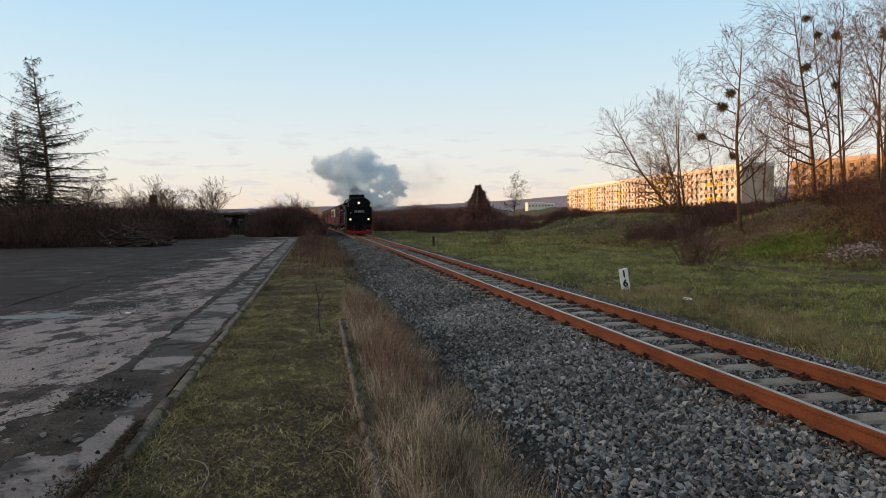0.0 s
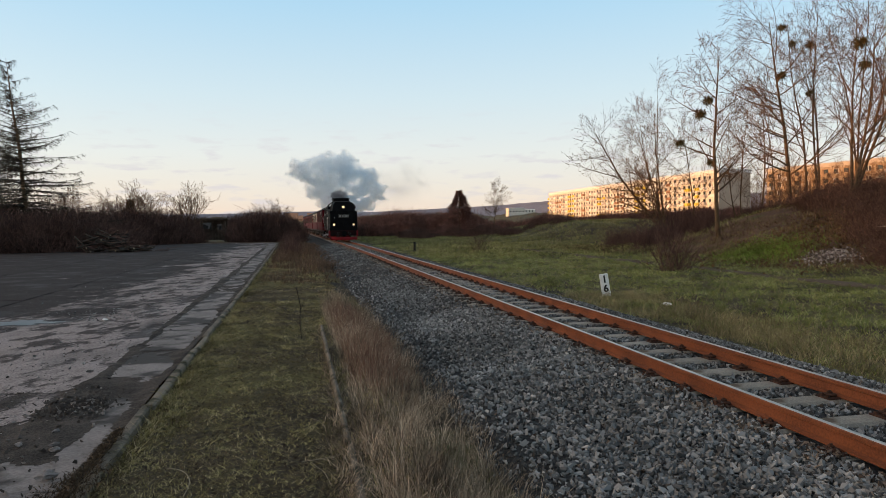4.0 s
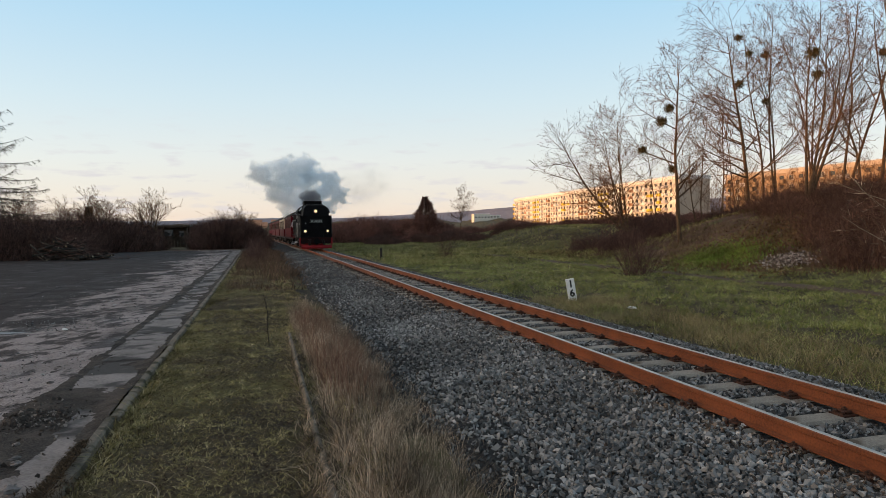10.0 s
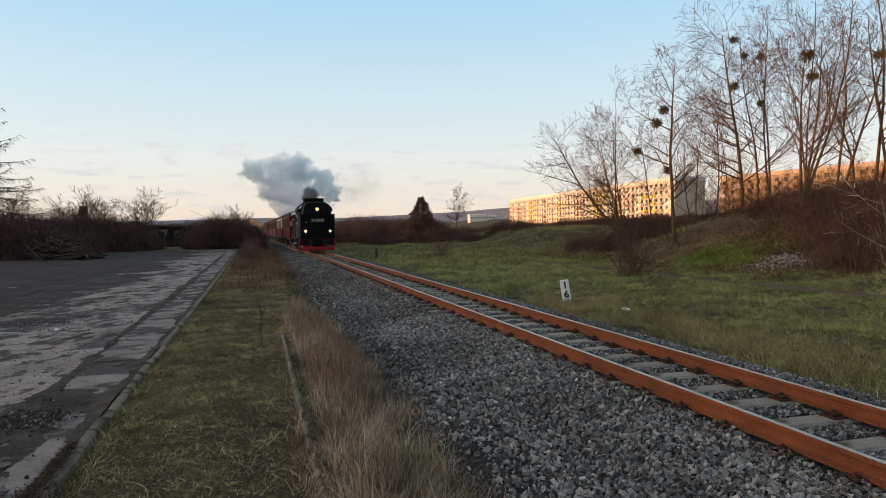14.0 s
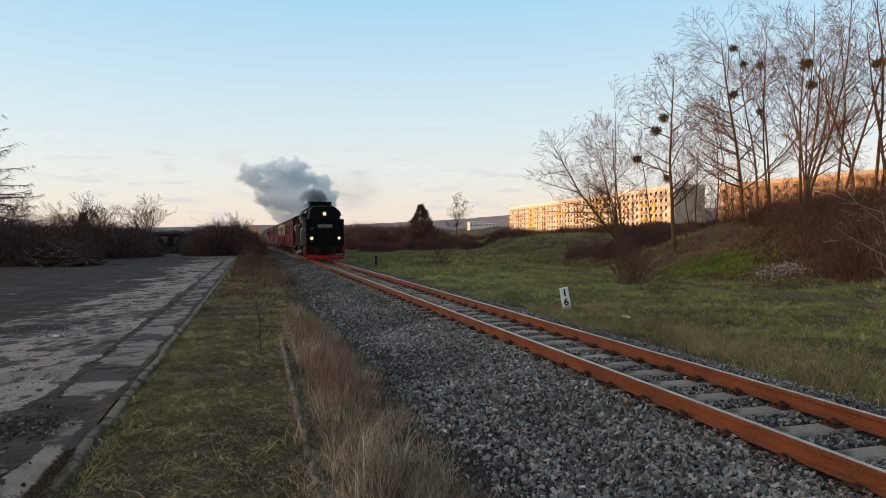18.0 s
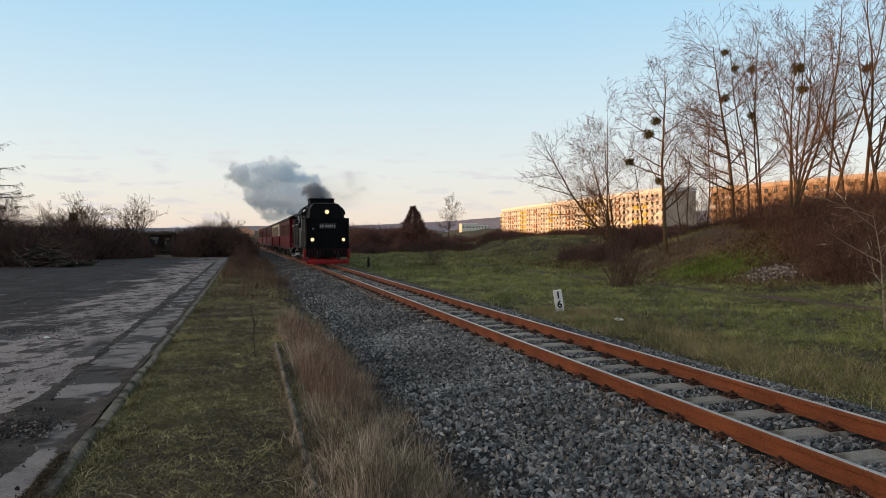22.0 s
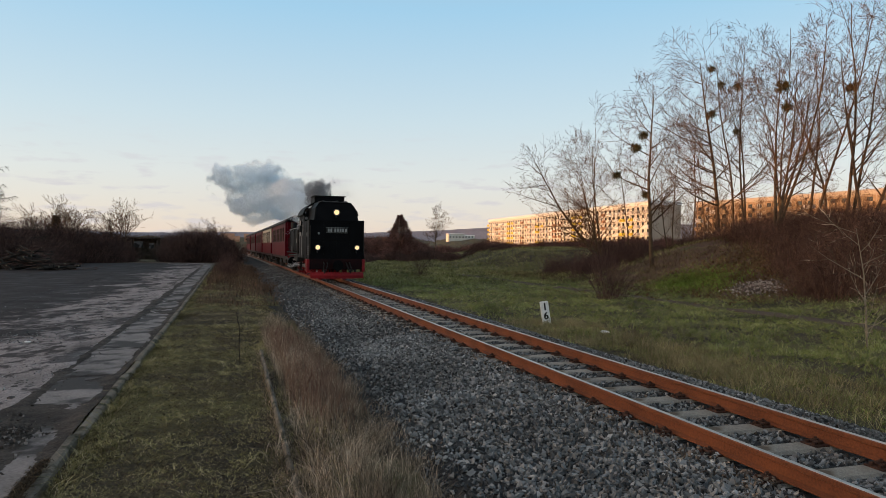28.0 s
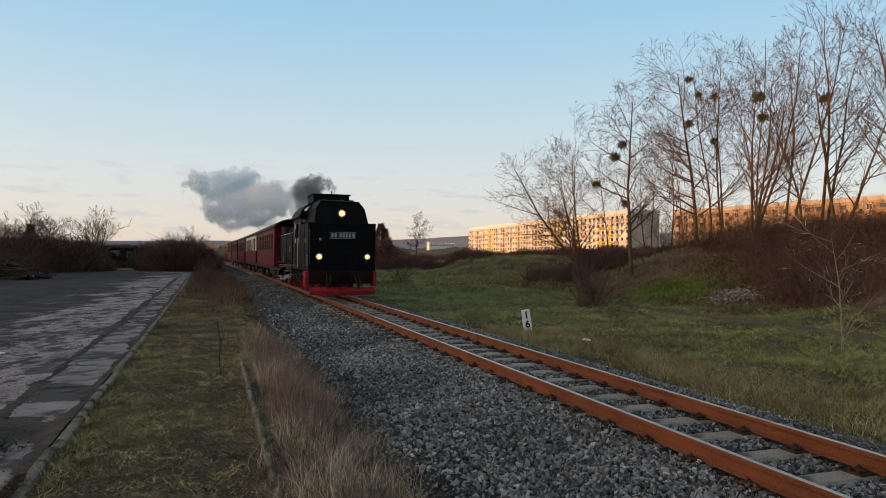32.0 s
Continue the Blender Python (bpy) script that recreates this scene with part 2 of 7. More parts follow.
M = {
    "soil": mat("soil", (0.012, 0.009, 0.006), (0.085, 0.066, 0.038), 0.95, 0.8, 22.0, 0.9, stain=(0.10, 0.088, 0.034), stain_scale=0.35, stain_at=0.52, dist=0.05),
    "leaf_soil": mat("leaf_soil", (0.055, 0.031, 0.021), (0.15, 0.088, 0.057), 0.95, 1.2, 12.0, 0.9, stain=(0.075, 0.075, 0.03), stain_scale=0.5, stain_at=0.66, dist=0.08),
    "dirt": mat("dirt", (0.055, 0.037, 0.025), (0.115, 0.08, 0.054), 0.95, 1.5, 30.0, 0.5, dist=0.03),
    # far darker than the stones on it: shade of their gaps painted in
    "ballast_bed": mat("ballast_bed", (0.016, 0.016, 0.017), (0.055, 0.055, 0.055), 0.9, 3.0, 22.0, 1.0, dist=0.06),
    "rail": mat("rail", (0.11, 0.033, 0.012), (0.21, 0.064, 0.022), 0.75, 2.5, 60.0, 0.2, spec=0.3),
    "rail_head": mat("rail_head", (0.33, 0.30, 0.27), (0.5, 0.46, 0.42), 0.32, 3.0, 80.0, 0.05, metal=0.8),
    "sleeper": mat("sleeper", (0.20, 0.18, 0.15), (0.36, 0.33, 0.28), 0.9, 6.0, 60.0, 0.4, vary=0.6, stain=(0.11, 0.08, 0.055), stain_scale=3.0, stain_at=0.6),
    "clip": mat("clip", (0.028, 0.014, 0.010), (0.075, 0.034, 0.02), 0.8, 20.0, 90.0, 0.2),
    "concrete": mat("concrete", (0.13, 0.115, 0.108), (0.25, 0.222, 0.208), 0.8, 2.4, 40.0, 0.5, vary=0.3, stain=(0.045, 0.04, 0.037), stain_scale=1.9, stain_at=0.515, space="World"),
    "asphalt": worn_mat("asphalt"),
    "kerb": mat("kerb", (0.10, 0.085, 0.067), (0.215, 0.182, 0.143), 0.9, 3.0, 50.0, 0.5, vary=0.5, stain=(0.035, 0.034, 0.018), stain_scale=3.5, stain_at=0.58, space="World"),
    "black": mat("black_paint", (0.0018, 0.0018, 0.0021), (0.0055, 0.0055, 0.006), 0.55, 2.0, 30.0, 0.08, spec=0.06),
    "iron": mat("iron", (0.018, 0.016, 0.015), (0.045, 0.04, 0.036), 0.6, 6.0, 50.0, 0.15, metal=0.4),
    "steel": mat("steel", (0.30, 0.29, 0.28), (0.45, 0.44, 0.42), 0.35, 6.0, 50.0, 0.05, metal=0.9),
    "red_dark": mat("sooty_red", (0.004, 0.0016, 0.0016), (0.022, 0.003, 0.003), 0.65, 3.0, 40.0, 0.08, spec=0.12),
    "red": mat("red_paint", (0.11, 0.004, 0.006), (0.26, 0.012, 0.016), 0.5, 3.0, 40.0, 0.08, spec=0.22),
    "coach_red": mat("coach_red", (0.07, 0.002, 0.006), (0.125, 0.004, 0.010), 0.5, 1.2, 30.0, 0.06, spec=0.07),
    "coach_roof": mat("coach_roof", (0.03, 0.028, 0.027), (0.065, 0.06, 0.058), 0.8, 1.5, 30.0, 0.1),
    "cream": mat("cream_paint", (0.55, 0.48, 0.36), (0.68, 0.60, 0.46), 0.5, 2.0, 40.0, 0.05),
    "white": mat("white_paint", (0.62, 0.62, 0.60), (0.80, 0.80, 0.78), 0.7, 6.0, 60.0, 0.15),
    "ink": mat("black_letter", 0.012, 0.02, 0.7, 6.0, 60.0, 0.0),
    "plate": mat("plate_letter", (0.20, 0.20, 0.19), (0.32, 0.32, 0.30), 0.5, 6.0, 60.0, 0.0),
    "glass": glass_mat("glass", (0.02, 0.021, 0.022)),
    "lamp_warm": glow_mat("lamp_warm", (1.0, 0.66, 0.32), 0.62),
    "lamp_rim": mat("lamp_rim", (0.10, 0.10, 0.10), (0.18, 0.18, 0.17), 0.5, 8.0, 60.0, 0.0),
    "bark": mat("bark", (0.05, 0.034, 0.021), (0.16, 0.102, 0.058), 0.95, 3.0, 30.0, 0.6, dist=0.03, space="Object"),
    "pale_bark": mat("pale_bark", (0.20, 0.165, 0.115), (0.34, 0.285, 0.205), 0.9, 6.0, 40.0, 0.3),
    "twig": island_mat("twig", (0.045, 0.026, 0.016), (0.18, 0.097, 0.051)),
    "thicket": island_mat("thicket", (0.04, 0.025, 0.022), (0.19, 0.11, 0.088), extra=((0.6, (0.092, 0.054, 0.044)),)),
    # near-black fill for the bushes: the shade among their stems as a colour
    "thicket_shade": mat("thicket_shade", (0.022, 0.014, 0.012), (0.058, 0.036, 0.029), 1.0, 2.0, 14.0, 1.0, dist=0.2, spec=0.0),
    "conifer": island_mat("conifer", (0.022, 0.018, 0.012), (0.066, 0.05, 0.033)),
    "mistletoe": island_mat("mistletoe", (0.04, 0.034, 0.014), (0.13, 0.095, 0.038)),
    "grass": island_mat("grass", (0.055, 0.0451, 0.0198), (0.462, 0.38, 0.242), extra=((0.45, (0.22, 0.185, 0.0682)), (0.8, (0.319, 0.266, 0.138))), patch=2.2, swing=0.6),
    "turf": island_mat("turf", (0.069, 0.0575, 0.023), (0.575, 0.483, 0.299), extra=((0.4, (0.253, 0.224, 0.0862)), (0.8, (0.391, 0.339, 0.167))), patch=2.6, swing=0.5),
    "grass_green": island_mat("grass_green", (0.14, 0.155, 0.038), (0.41, 0.375, 0.18), extra=((0.35, (0.23, 0.265, 0.06)), (0.7, (0.325, 0.33, 0.11))), patch=1.1, swing=0.5),
    "meadow_straw": island_mat("meadow_straw", (0.14, 0.115, 0.06), (0.40, 0.33, 0.185), extra=((0.5, (0.24, 0.2, 0.10)),), patch=1.3, swing=0.45),
    "bank_straw": island_mat("bank_straw", (0.055, 0.031, 0.02), (0.26, 0.155, 0.09), extra=((0.5, (0.125, 0.077, 0.044)), (0.78, (0.12, 0.115, 0.035))), patch=0.8, swing=0.6),
    "tuft": island_mat("tuft", (0.10, 0.12, 0.03), (0.31, 0.29, 0.11), extra=((0.5, (0.19, 0.205, 0.06)),), patch=0.9, swing=0.4),
    "far_grass": island_mat("far_grass", (0.11, 0.11, 0.038), (0.37, 0.32, 0.155), extra=((0.5, (0.21, 0.21, 0.072)),), patch=0.4, swing=0.5),
    "bank_twig": island_mat("bank_twig", (0.055, 0.029, 0.021), (0.23, 0.125, 0.085), extra=((0.6, (0.12, 0.064, 0.046)),)),
    "clump": island_mat("clump", (0.12, 0.145, 0.038), (0.38, 0.37, 0.19), extra=((0.5, (0.22, 0.255, 0.075)),), patch=0.7, swing=0.45),
    "fresh_grass": island_mat("fresh_grass", (0.08, 0.13, 0.02), (0.24, 0.32, 0.06)),
    "dead_wood": mat("dead_wood", (0.016, 0.013, 0.011), (0.065, 0.053, 0.042), 0.95, 3.0, 30.0, 0.6, dist=0.03),
    "dead_stalk": island_mat("dead_stalk", (0.045, 0.028, 0.018), (0.21, 0.135, 0.09)),
    "straw": island_mat("straw", (0.0624, 0.0458, 0.0322), (0.603, 0.478, 0.348), extra=((0.5, (0.244, 0.187, 0.133)),), patch=2.4, swing=0.6),
    "stone": island_mat("stone", (0.0385, 0.0385, 0.0385), (0.396, 0.391, 0.374), 0.75, extra=((0.3, (0.105, 0.107, 0.106)), (0.7, (0.204, 0.208, 0.205)), (0.93, (0.275, 0.277, 0.27)))),
    "verge_litter": island_mat("verge_litter", (0.018, 0.012, 0.008), (0.13, 0.088, 0.052), extra=((0.7, (0.05, 0.036, 0.022)),)),
    # a darker copy of the stone colours, with shade painted into it
    "shaded_stone": island_mat("shaded_stone", (0.03, 0.031, 0.031), (0.19, 0.187, 0.178), 0.85, extra=((0.4, (0.07, 0.071, 0.07)), (0.8, (0.11, 0.11, 0.107)))),
    "rusty_stone": island_mat("rusty_stone", (0.035, 0.028, 0.022), (0.24, 0.19, 0.15), 0.85, extra=((0.5, (0.095, 0.076, 0.062)),)),
    "red_stalk": island_mat("red_stalk", (0.10, 0.055, 0.04), (0.36, 0.225, 0.16), extra=((0.5, (0.20, 0.115, 0.08)),)),
    "rubble": island_mat("rubble", (0.07, 0.06, 0.05), (0.45, 0.40, 0.36), 0.9, extra=((0.5, (0.2, 0.15, 0.13)),)),
    "leaf": island_mat("leaf", (0.07, 0.04, 0.02), (0.20, 0.12, 0.06), 0.9),
    # the warm tint paints sunset light on walls that the sun misses
    "gable": mat("gable", (0.40, 0.33, 0.26), (0.50, 0.42, 0.34), 0.9, 0.3, 12.0, 0.1),
    "plaster_brown": mat("plaster_brown", (0.27, 0.185, 0.115), (0.38, 0.265, 0.17), 0.9, 0.3, 12.0, 0.1, vary=0.2),
    "plaster": mat("plaster", (0.58, 0.55, 0.48), (0.72, 0.69, 0.62), 0.9, 0.3, 12.0, 0.1, vary=0.2),
    "yellow": mat("yellow_panel", (0.60, 0.46, 0.05), (0.74, 0.58, 0.08), 0.8, 1.0, 20.0, 0.05),
    "grey_panel": mat("grey_panel", (0.40, 0.38, 0.36), (0.55, 0.52, 0.50), 0.9, 0.5, 15.0, 0.1, vary=0.3),
    "brick_red": mat("brick_red", (0.30, 0.16, 0.10), (0.42, 0.24, 0.15), 0.9, 1.0, 20.0, 0.1),
    "wood": mat("wood", (0.06, 0.045, 0.035), (0.14, 0.105, 0.08), 0.9, 3.0, 40.0, 0.3),
    # flat pale blue-grey: the haze of distance is mixed into this colour
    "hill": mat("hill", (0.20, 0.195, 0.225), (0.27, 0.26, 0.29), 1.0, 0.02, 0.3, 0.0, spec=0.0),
}


# ---- the plan: the track's line and places along it ----
def cen(y):
    return 4.374 - 0.27557 * y - 0.00011 * y * y


def across(y):
    s = -0.27557 - 0.00022 * y
    k = 1 / math.sqrt(1 + s * s)
    return Vector((k, -s * k, 0)), Vector((s * k, k, 0))


def tr(u, y, z=0.0):
    """A place u metres to the right of the track's centre line, at the line's y."""
    n, _ = across(y)
    return Vector((cen(y) + u * n.x, y + u * n.y, z))


def tru(x, y):
    """u of a place."""
    yy = y
    for _ in range(3):
        n, t = across(yy)
        u = (x - cen(yy)) * n.x + (y - yy) * n.y
        yy = y - u * n.y
    return u, yy


def smooth(a, b, x):
    q = min(1.0, max(0.0, (x - a) / (b - a)))
    return q * q * (3 - 2 * q)


def ground_z(x, y):
    u, v = tru(x, y)
    n1 = noise.noise(Vector((x * 0.35, y * 0.35, 0)))
    n2 = noise.noise(Vector((x * 0.06, y * 0.06, 3)))
    if u < 0:
        z = -0.24 - 0.22 * smooth(-3.5, -2.9, u) + 0.02 * n1
        if u < -5.5:
            z = -0.28
        if u < -6.2:
            z = -0.40
        # an unseen ridge to the west, added to block the low sun
        z += (26.3 + 3.5 * smooth(16, 26, y)) * smooth(-190, -260, x) * smooth(-560, -420, x) * smooth(230, 130, y) * smooth(-330, -200, y) * (1.0 + 0.04 * noise.noise(Vector((x * 0.02, y * 0.05, 7))))
    else:
        z = -0.46 + 0.06 * n1 * smooth(2.5, 5, u)
        bank = smooth(13.0, 25.0, u)
        z += bank * (1.2 * (smooth(110, 60, v) * smooth(47, 60, v) + smooth(46, 34, v)) + 2.1 * smooth(48, 24, v) + 0.4 * n2)
        z += 0.7 * smooth(18, 25, u) * smooth(36, 30, u) * smooth(44, 58, v) * smooth(92, 74, v)
        z += 2.0 * smooth(40, 70, u)
    z += 6.0 * smooth(220, 700, y) + 10 * n2 * smooth(300, 900, abs(x) + abs(y))
    return z


# ---- mesh helpers ----
def raw(name, verts, tris, material):
    """A mesh from arrays of corners and triangles (or quads)."""
    me = bpy.data.meshes.new(name)
    verts, tris = np.asarray(verts, np.float32), np.asarray(tris, np.int32)
    k = tris.shape[1]
    me.vertices.add(len(verts))
    me.vertices.foreach_set("co", verts.ravel())
    me.loops.add(tris.size)
    me.loops.foreach_set("vertex_index", tris.ravel())
    me.polygons.add(len(tris))
    me.polygons.foreach_set("loop_start", np.arange(0, tris.size, k, dtype=np.int32))
    me.polygons.foreach_set("loop_total", np.full(len(tris), k, np.int32))
    me.update(calc_edges=True)
    me.materials.append(material)
    me.polygons.foreach_set("use_smooth", np.zeros(len(tris), bool))
    return me


def thing(name, label, category, m=None, group="", kind=""):
    ob = new(name)
    ob.empty_display_size = 0.2
    if m is not None:
        ob.matrix_basis = m
    return tagged(ob, label, category, group, kind)


def part(name, bm, material, parent, label="", m=None, smooth_faces=False):
    if isinstance(bm, bpy.types.Mesh):
        me = bm
    else:
        me = bpy.data.meshes.new(name)
        if smooth_faces:
            for f in bm.faces:
                f.smooth = True
        bm.to_mesh(me)
        bm.free()
        me.materials.append(material)
    ob = new(name, me)
    ob.parent = parent
    if m is not None:
        ob.matrix_basis = m
    if label:
        ob["label"] = label
    return ob


def box(bm, x0, x1, y0, y1, z0, z1, bevel=0.0, m=None):
    r = bmesh.ops.create_cube(bm, size=1.0)
    vs = r["verts"]
    for v in vs:
        v.co = Vector(((x0 + x1) / 2 + v.co.x * (x1 - x0), (y0 + y1) / 2 + v.co.y * (y1 - y0), (z0 + z1) / 2 + v.co.z * (z1 - z0)))
        if m is not None:
            v.co = m @ v.co
    if bevel:
        es = list({e for v in vs for e in v.link_edges})
        bmesh.ops.bevel(bm, geom=es, offset=bevel, segments=1, affect="EDGES")
    return bm


def boxm(*a, **k):
    return box(bmesh.new(), *a, **k)


def cyl(bm, p0, p1, r0, r1=None, seg=16, caps=True):
    p0, p1 = Vector(p0), Vector(p1)
    d = p1 - p0
    m = Matrix.Translation((p0 + p1) / 2) @ d.to_track_quat("Z", "Y").to_matrix().to_4x4()
    bmesh.ops.create_cone(bm, cap_ends=caps, segments=seg, radius1=r0, radius2=r0 if r1 is None else r1, depth=d.length, matrix=m)
    return bm


def cylm(*a, **k):
    return cyl(bmesh.new(), *a, **k)


def pipe(bm, pts, r, seg=6):
    for a, b in zip(pts, pts[1:]):
        cyl(bm, a, b, r, r, seg)
    return bm


def loft(bm, rings, close=True, caps=True):
    """Faces between rings of equal length."""
    made = [[bm.verts.new(p) for p in ring] for ring in rings]
    k = len(made[0])
    for a, b in zip(made, made[1:]):
        for i in range(k if close else k - 1):
            bm.faces.new((a[i], a[(i + 1) % k], b[(i + 1) % k], b[i]))
    if caps and close:
        bm.faces.new(list(reversed(made[0])))
        bm.faces.new(made[-1])
    bmesh.ops.recalc_face_normals(bm, faces=bm.faces)
    return bm


def structure(name, me_or_bm, material, label, category="ground", kind="structure"):
    if not isinstance(me_or_bm, bpy.types.Mesh):
        me = bpy.data.meshes.new(name)
        me_or_bm.to_mesh(me)
        me_or_bm.free()
        me.materials.append(material)
    else:
        me = me_or_bm
    return tagged(new(name, me), label, category, kind=kind)


# ---- ground ----
def ground_sheet():
    def steps(near, far, a, b):
        out, s, d = [0.0], near, 0.0
        while d < far:
            s = a if d < b else s * 1.12
            d += s
            out.append(d)
        return out
    xs = sorted({-q for q in steps(0.5, 2600, 0.6, 40)} | set(steps(0.5, 2600, 0.6, 40)))
    ys = sorted({-q for q in steps(2, 2600, 4.0, 12)} | set(steps(0.6, 3200, 0.7, 75)))
    verts = [(x, y, ground_z(x, y)) for y in ys for x in xs]
    w = len(xs)
    quads = [(j * w + i, j * w + i + 1, (j + 1) * w + i + 1, (j + 1) * w + i) for j in range(len(ys) - 1) for i in range(w - 1)]
    me = raw("ground", verts, quads, M["soil"])
    me.materials.append(M["leaf_soil"])
    kinds = np.zeros(len(quads), np.int32)
    for k, q in enumerate(quads):
        x, y, z = verts[q[0]]
        if x > 0 and y < 120:
            u, v = tru(x, y)
            if v < 47 and u > 14.5 + 3.0 * noise.noise(Vector((x * 0.3, y * 0.3, 8))) + 3 * smooth(40, 60, v):
                kinds[k] = 1
    me.polygons.foreach_set("material_index", kinds)
    me.polygons.foreach_set("use_smooth", np.ones(len(quads), bool))
    return structure("ground", me, None, "rough winter grass and bare soil rolling off to the horizon")


ground_sheet()


def ribbon(name, u_z, y0, y1, step, material):
    """A sheet along the track whose cross-section is a list of (u, z)."""
    ys = np.arange(y0, y1 + step, step)
    verts = [tr(u, y, z) for y in ys for u, z in u_z]
    k = len(u_z)
    quads = [(j * k + i, j * k + i + 1, (j + 1) * k + i + 1, (j + 1) * k + i) for j in range(len(ys) - 1) for i in range(k - 1)]
    return raw(name, verts, quads, material)


structure("ballast_bed", ribbon("ballast_bed", [(-2.85, -0.52), (-2.6, -0.33), (-1.35, -0.20), (-0.95, -0.175), (0.95, -0.175), (1.3, -0.20), (2.15, -0.42), (2.3, -0.55)], -6, 150, 1.5, M["ballast_bed"]), None, "grey ballast bed under the rails, darkened for the shade between its stones", "ballast")


def footpath():
    """A trodden path: its line wavers, its width comes and goes, and grass closes over its edges."""
    verts, quads = [], []
    ys = np.arange(8, 46, 0.35)
    for j, y in enumerate(ys):
        mid = 11.3 + 0.28 * noise.noise(Vector((y * 0.16, 1, 0))) + 0.1 * noise.noise(Vector((y * 0.7, 4, 0)))
        half = 0.42 + 0.16 * noise.noise(Vector((y * 0.45, 2, 0))) + 0.1 * noise.noise(Vector((y * 1.7, 7, 0)))
        for k, f in enumerate((-1.25, -1.0, -0.5, 0.0, 0.5, 1.0, 1.25)):
            q = tr(mid + half * f + 0.05 * noise.noise(Vector((y * 2.1, k, 0))), y)
            z = ground_z(q.x, q.y) + (-0.2 if abs(f) > 1.1 else 0.012 if abs(f) > 0.9 else 0.04 + 0.012 * noise.noise(Vector((q.x * 3, q.y * 3, 0))))
            verts.append((q.x, q.y, z))
        if j:
            quads += [((j - 1) * 7 + k, (j - 1) * 7 + k + 1, j * 7 + k + 1, j * 7 + k) for k in range(6)]
    structure("footpath", raw("footpath", verts, quads, M["dirt"]), None, "trodden brown dirt path across the grass", "path")


footpath()

# ---- track ----
def rail_mesh(u0, y0, y1):
    """Vignole rail: foot, web, head."""
    prof = [(-0.055, -0.138), (-0.055, -0.128), (-0.012, -0.112), (-0.009, -0.045), (-0.031, -0.034), (-0.031, -0.006), (-0.024, 0.0), (0.024, 0.0), (0.031, -0.006), (0.031, -0.034), (0.009, -0.045), (0.012, -0.112), (0.055, -0.128), (0.055, -0.138)]
    ys = np.arange(y0, y1 + 0.1, 2.0)
    bm = bmesh.new()
    loft(bm, [[tr(u0 + u, y, z) for u, z in prof] for y in ys], close=True, caps=True)
    return bm


def head_mesh(u0, y0, y1):
    ys = np.arange(y0, y1 + 0.1, 2.0)
    prof = [(-0.022, -0.004), (-0.020, 0.0025), (0.020, 0.0025), (0.022, -0.004)]
    return loft(bmesh.new(), [[tr(u0 + u, y, z) for u, z in prof] for y in ys])


for side in (-1, 1):
    rail = thing("rail", "rust-orange steel rail with a worn bright running surface", "rail", group="rails of the line")
    part("rail_body", rail_mesh(side * 0.53, -6, 150), M["rail"], rail)
    part("running_surface", head_mesh(side * 0.53, -6, 150), M["rail_head"], rail, "worn bright steel running surface")

SPACING = 0.605


def sleeper_bm():
    bm = bmesh.new()
    box(bm, -0.93, 0.93, -0.115, 0.115, -0.30, -0.148, 0.022)
    for v in bm.verts:
        if v.co.z > -0.2 and abs(v.co.x) < 0.35:
            v.co.z -= 0.02
    return bm


def clip_bm():
    bm = bmesh.new()
    box(bm, 0.02, 0.17, -0.085, 0.085, -0.152, -0.134, 0.004)
    box(bm, 0.05, 0.122, -0.05, 0.05, -0.134, -0.107, 0.008)
    cyl(bm, (0.092, 0, -0.11), (0.092, 0, -0.082), 0.014, 0.012, 6)
    cyl(bm, (0.092, 0, -0.108), (0.092, 0, -0.094), 0.026, 0.024, 6)
    cyl(bm, (0.145, -0.04, -0.134), (0.145, -0.04, -0.112), 0.018, 0.016, 6)
    cyl(bm, (0.145, 0.04, -0.134), (0.145, 0.04, -0.112), 0.018, 0.016, 6)
    return bm


def lay_sleepers():
    line = thing("sleeper_row", "concrete sleepers half sunk in grey ballast, with rusty rail clips", "sleepers")
    first = clip = None
    rnd = random.Random(5)
    y, k = -3.8, 0
    while y < 66:
        n, t = across(y)
        ang = math.atan2(n.y, n.x)
        c = tr(rnd.uniform(-0.025, 0.025), y, rnd.uniform(-0.012, 0.006))
        m = Matrix.Translation(c) @ Matrix.Rotation(ang + rnd.uniform(-0.012, 0.012), 4, "Z")
        if first is None:
            first = part("sleeper", sleeper_bm(), M["sleeper"], line, m=m)
            s = first
        else:
            s = part("sleeper", first.data, None, line, m=m)
        if y < 34:
            for u in (-0.53, 0.53):
                for half in (0, math.pi):
                    cm = Matrix.Translation((u, 0, 0)) @ Matrix.Rotation(half, 4, "Z")
                    if clip is None:
                        clip = part("rail_clip", clip_bm(), M["clip"], s, "rusty bolted rail clip", m=cm)
                    else:
                        part("rail_clip", clip.data, None, s, m=cm)
        y += SPACING * 0.9637
        k += 1
    bm = bmesh.new()
    while y < 148:
        n, t = across(y)
        box(bm, -0.93, 0.93, -0.115, 0.115, -0.30, -0.15, m=Matrix.Translation(tr(0, y)) @ Matrix.Rotation(math.atan2(n.y, n.x), 4, "Z"))
        y += SPACING * 0.9637
    tagged(part("far_sleepers", bm, M["sleeper"], line), kind="stuff")


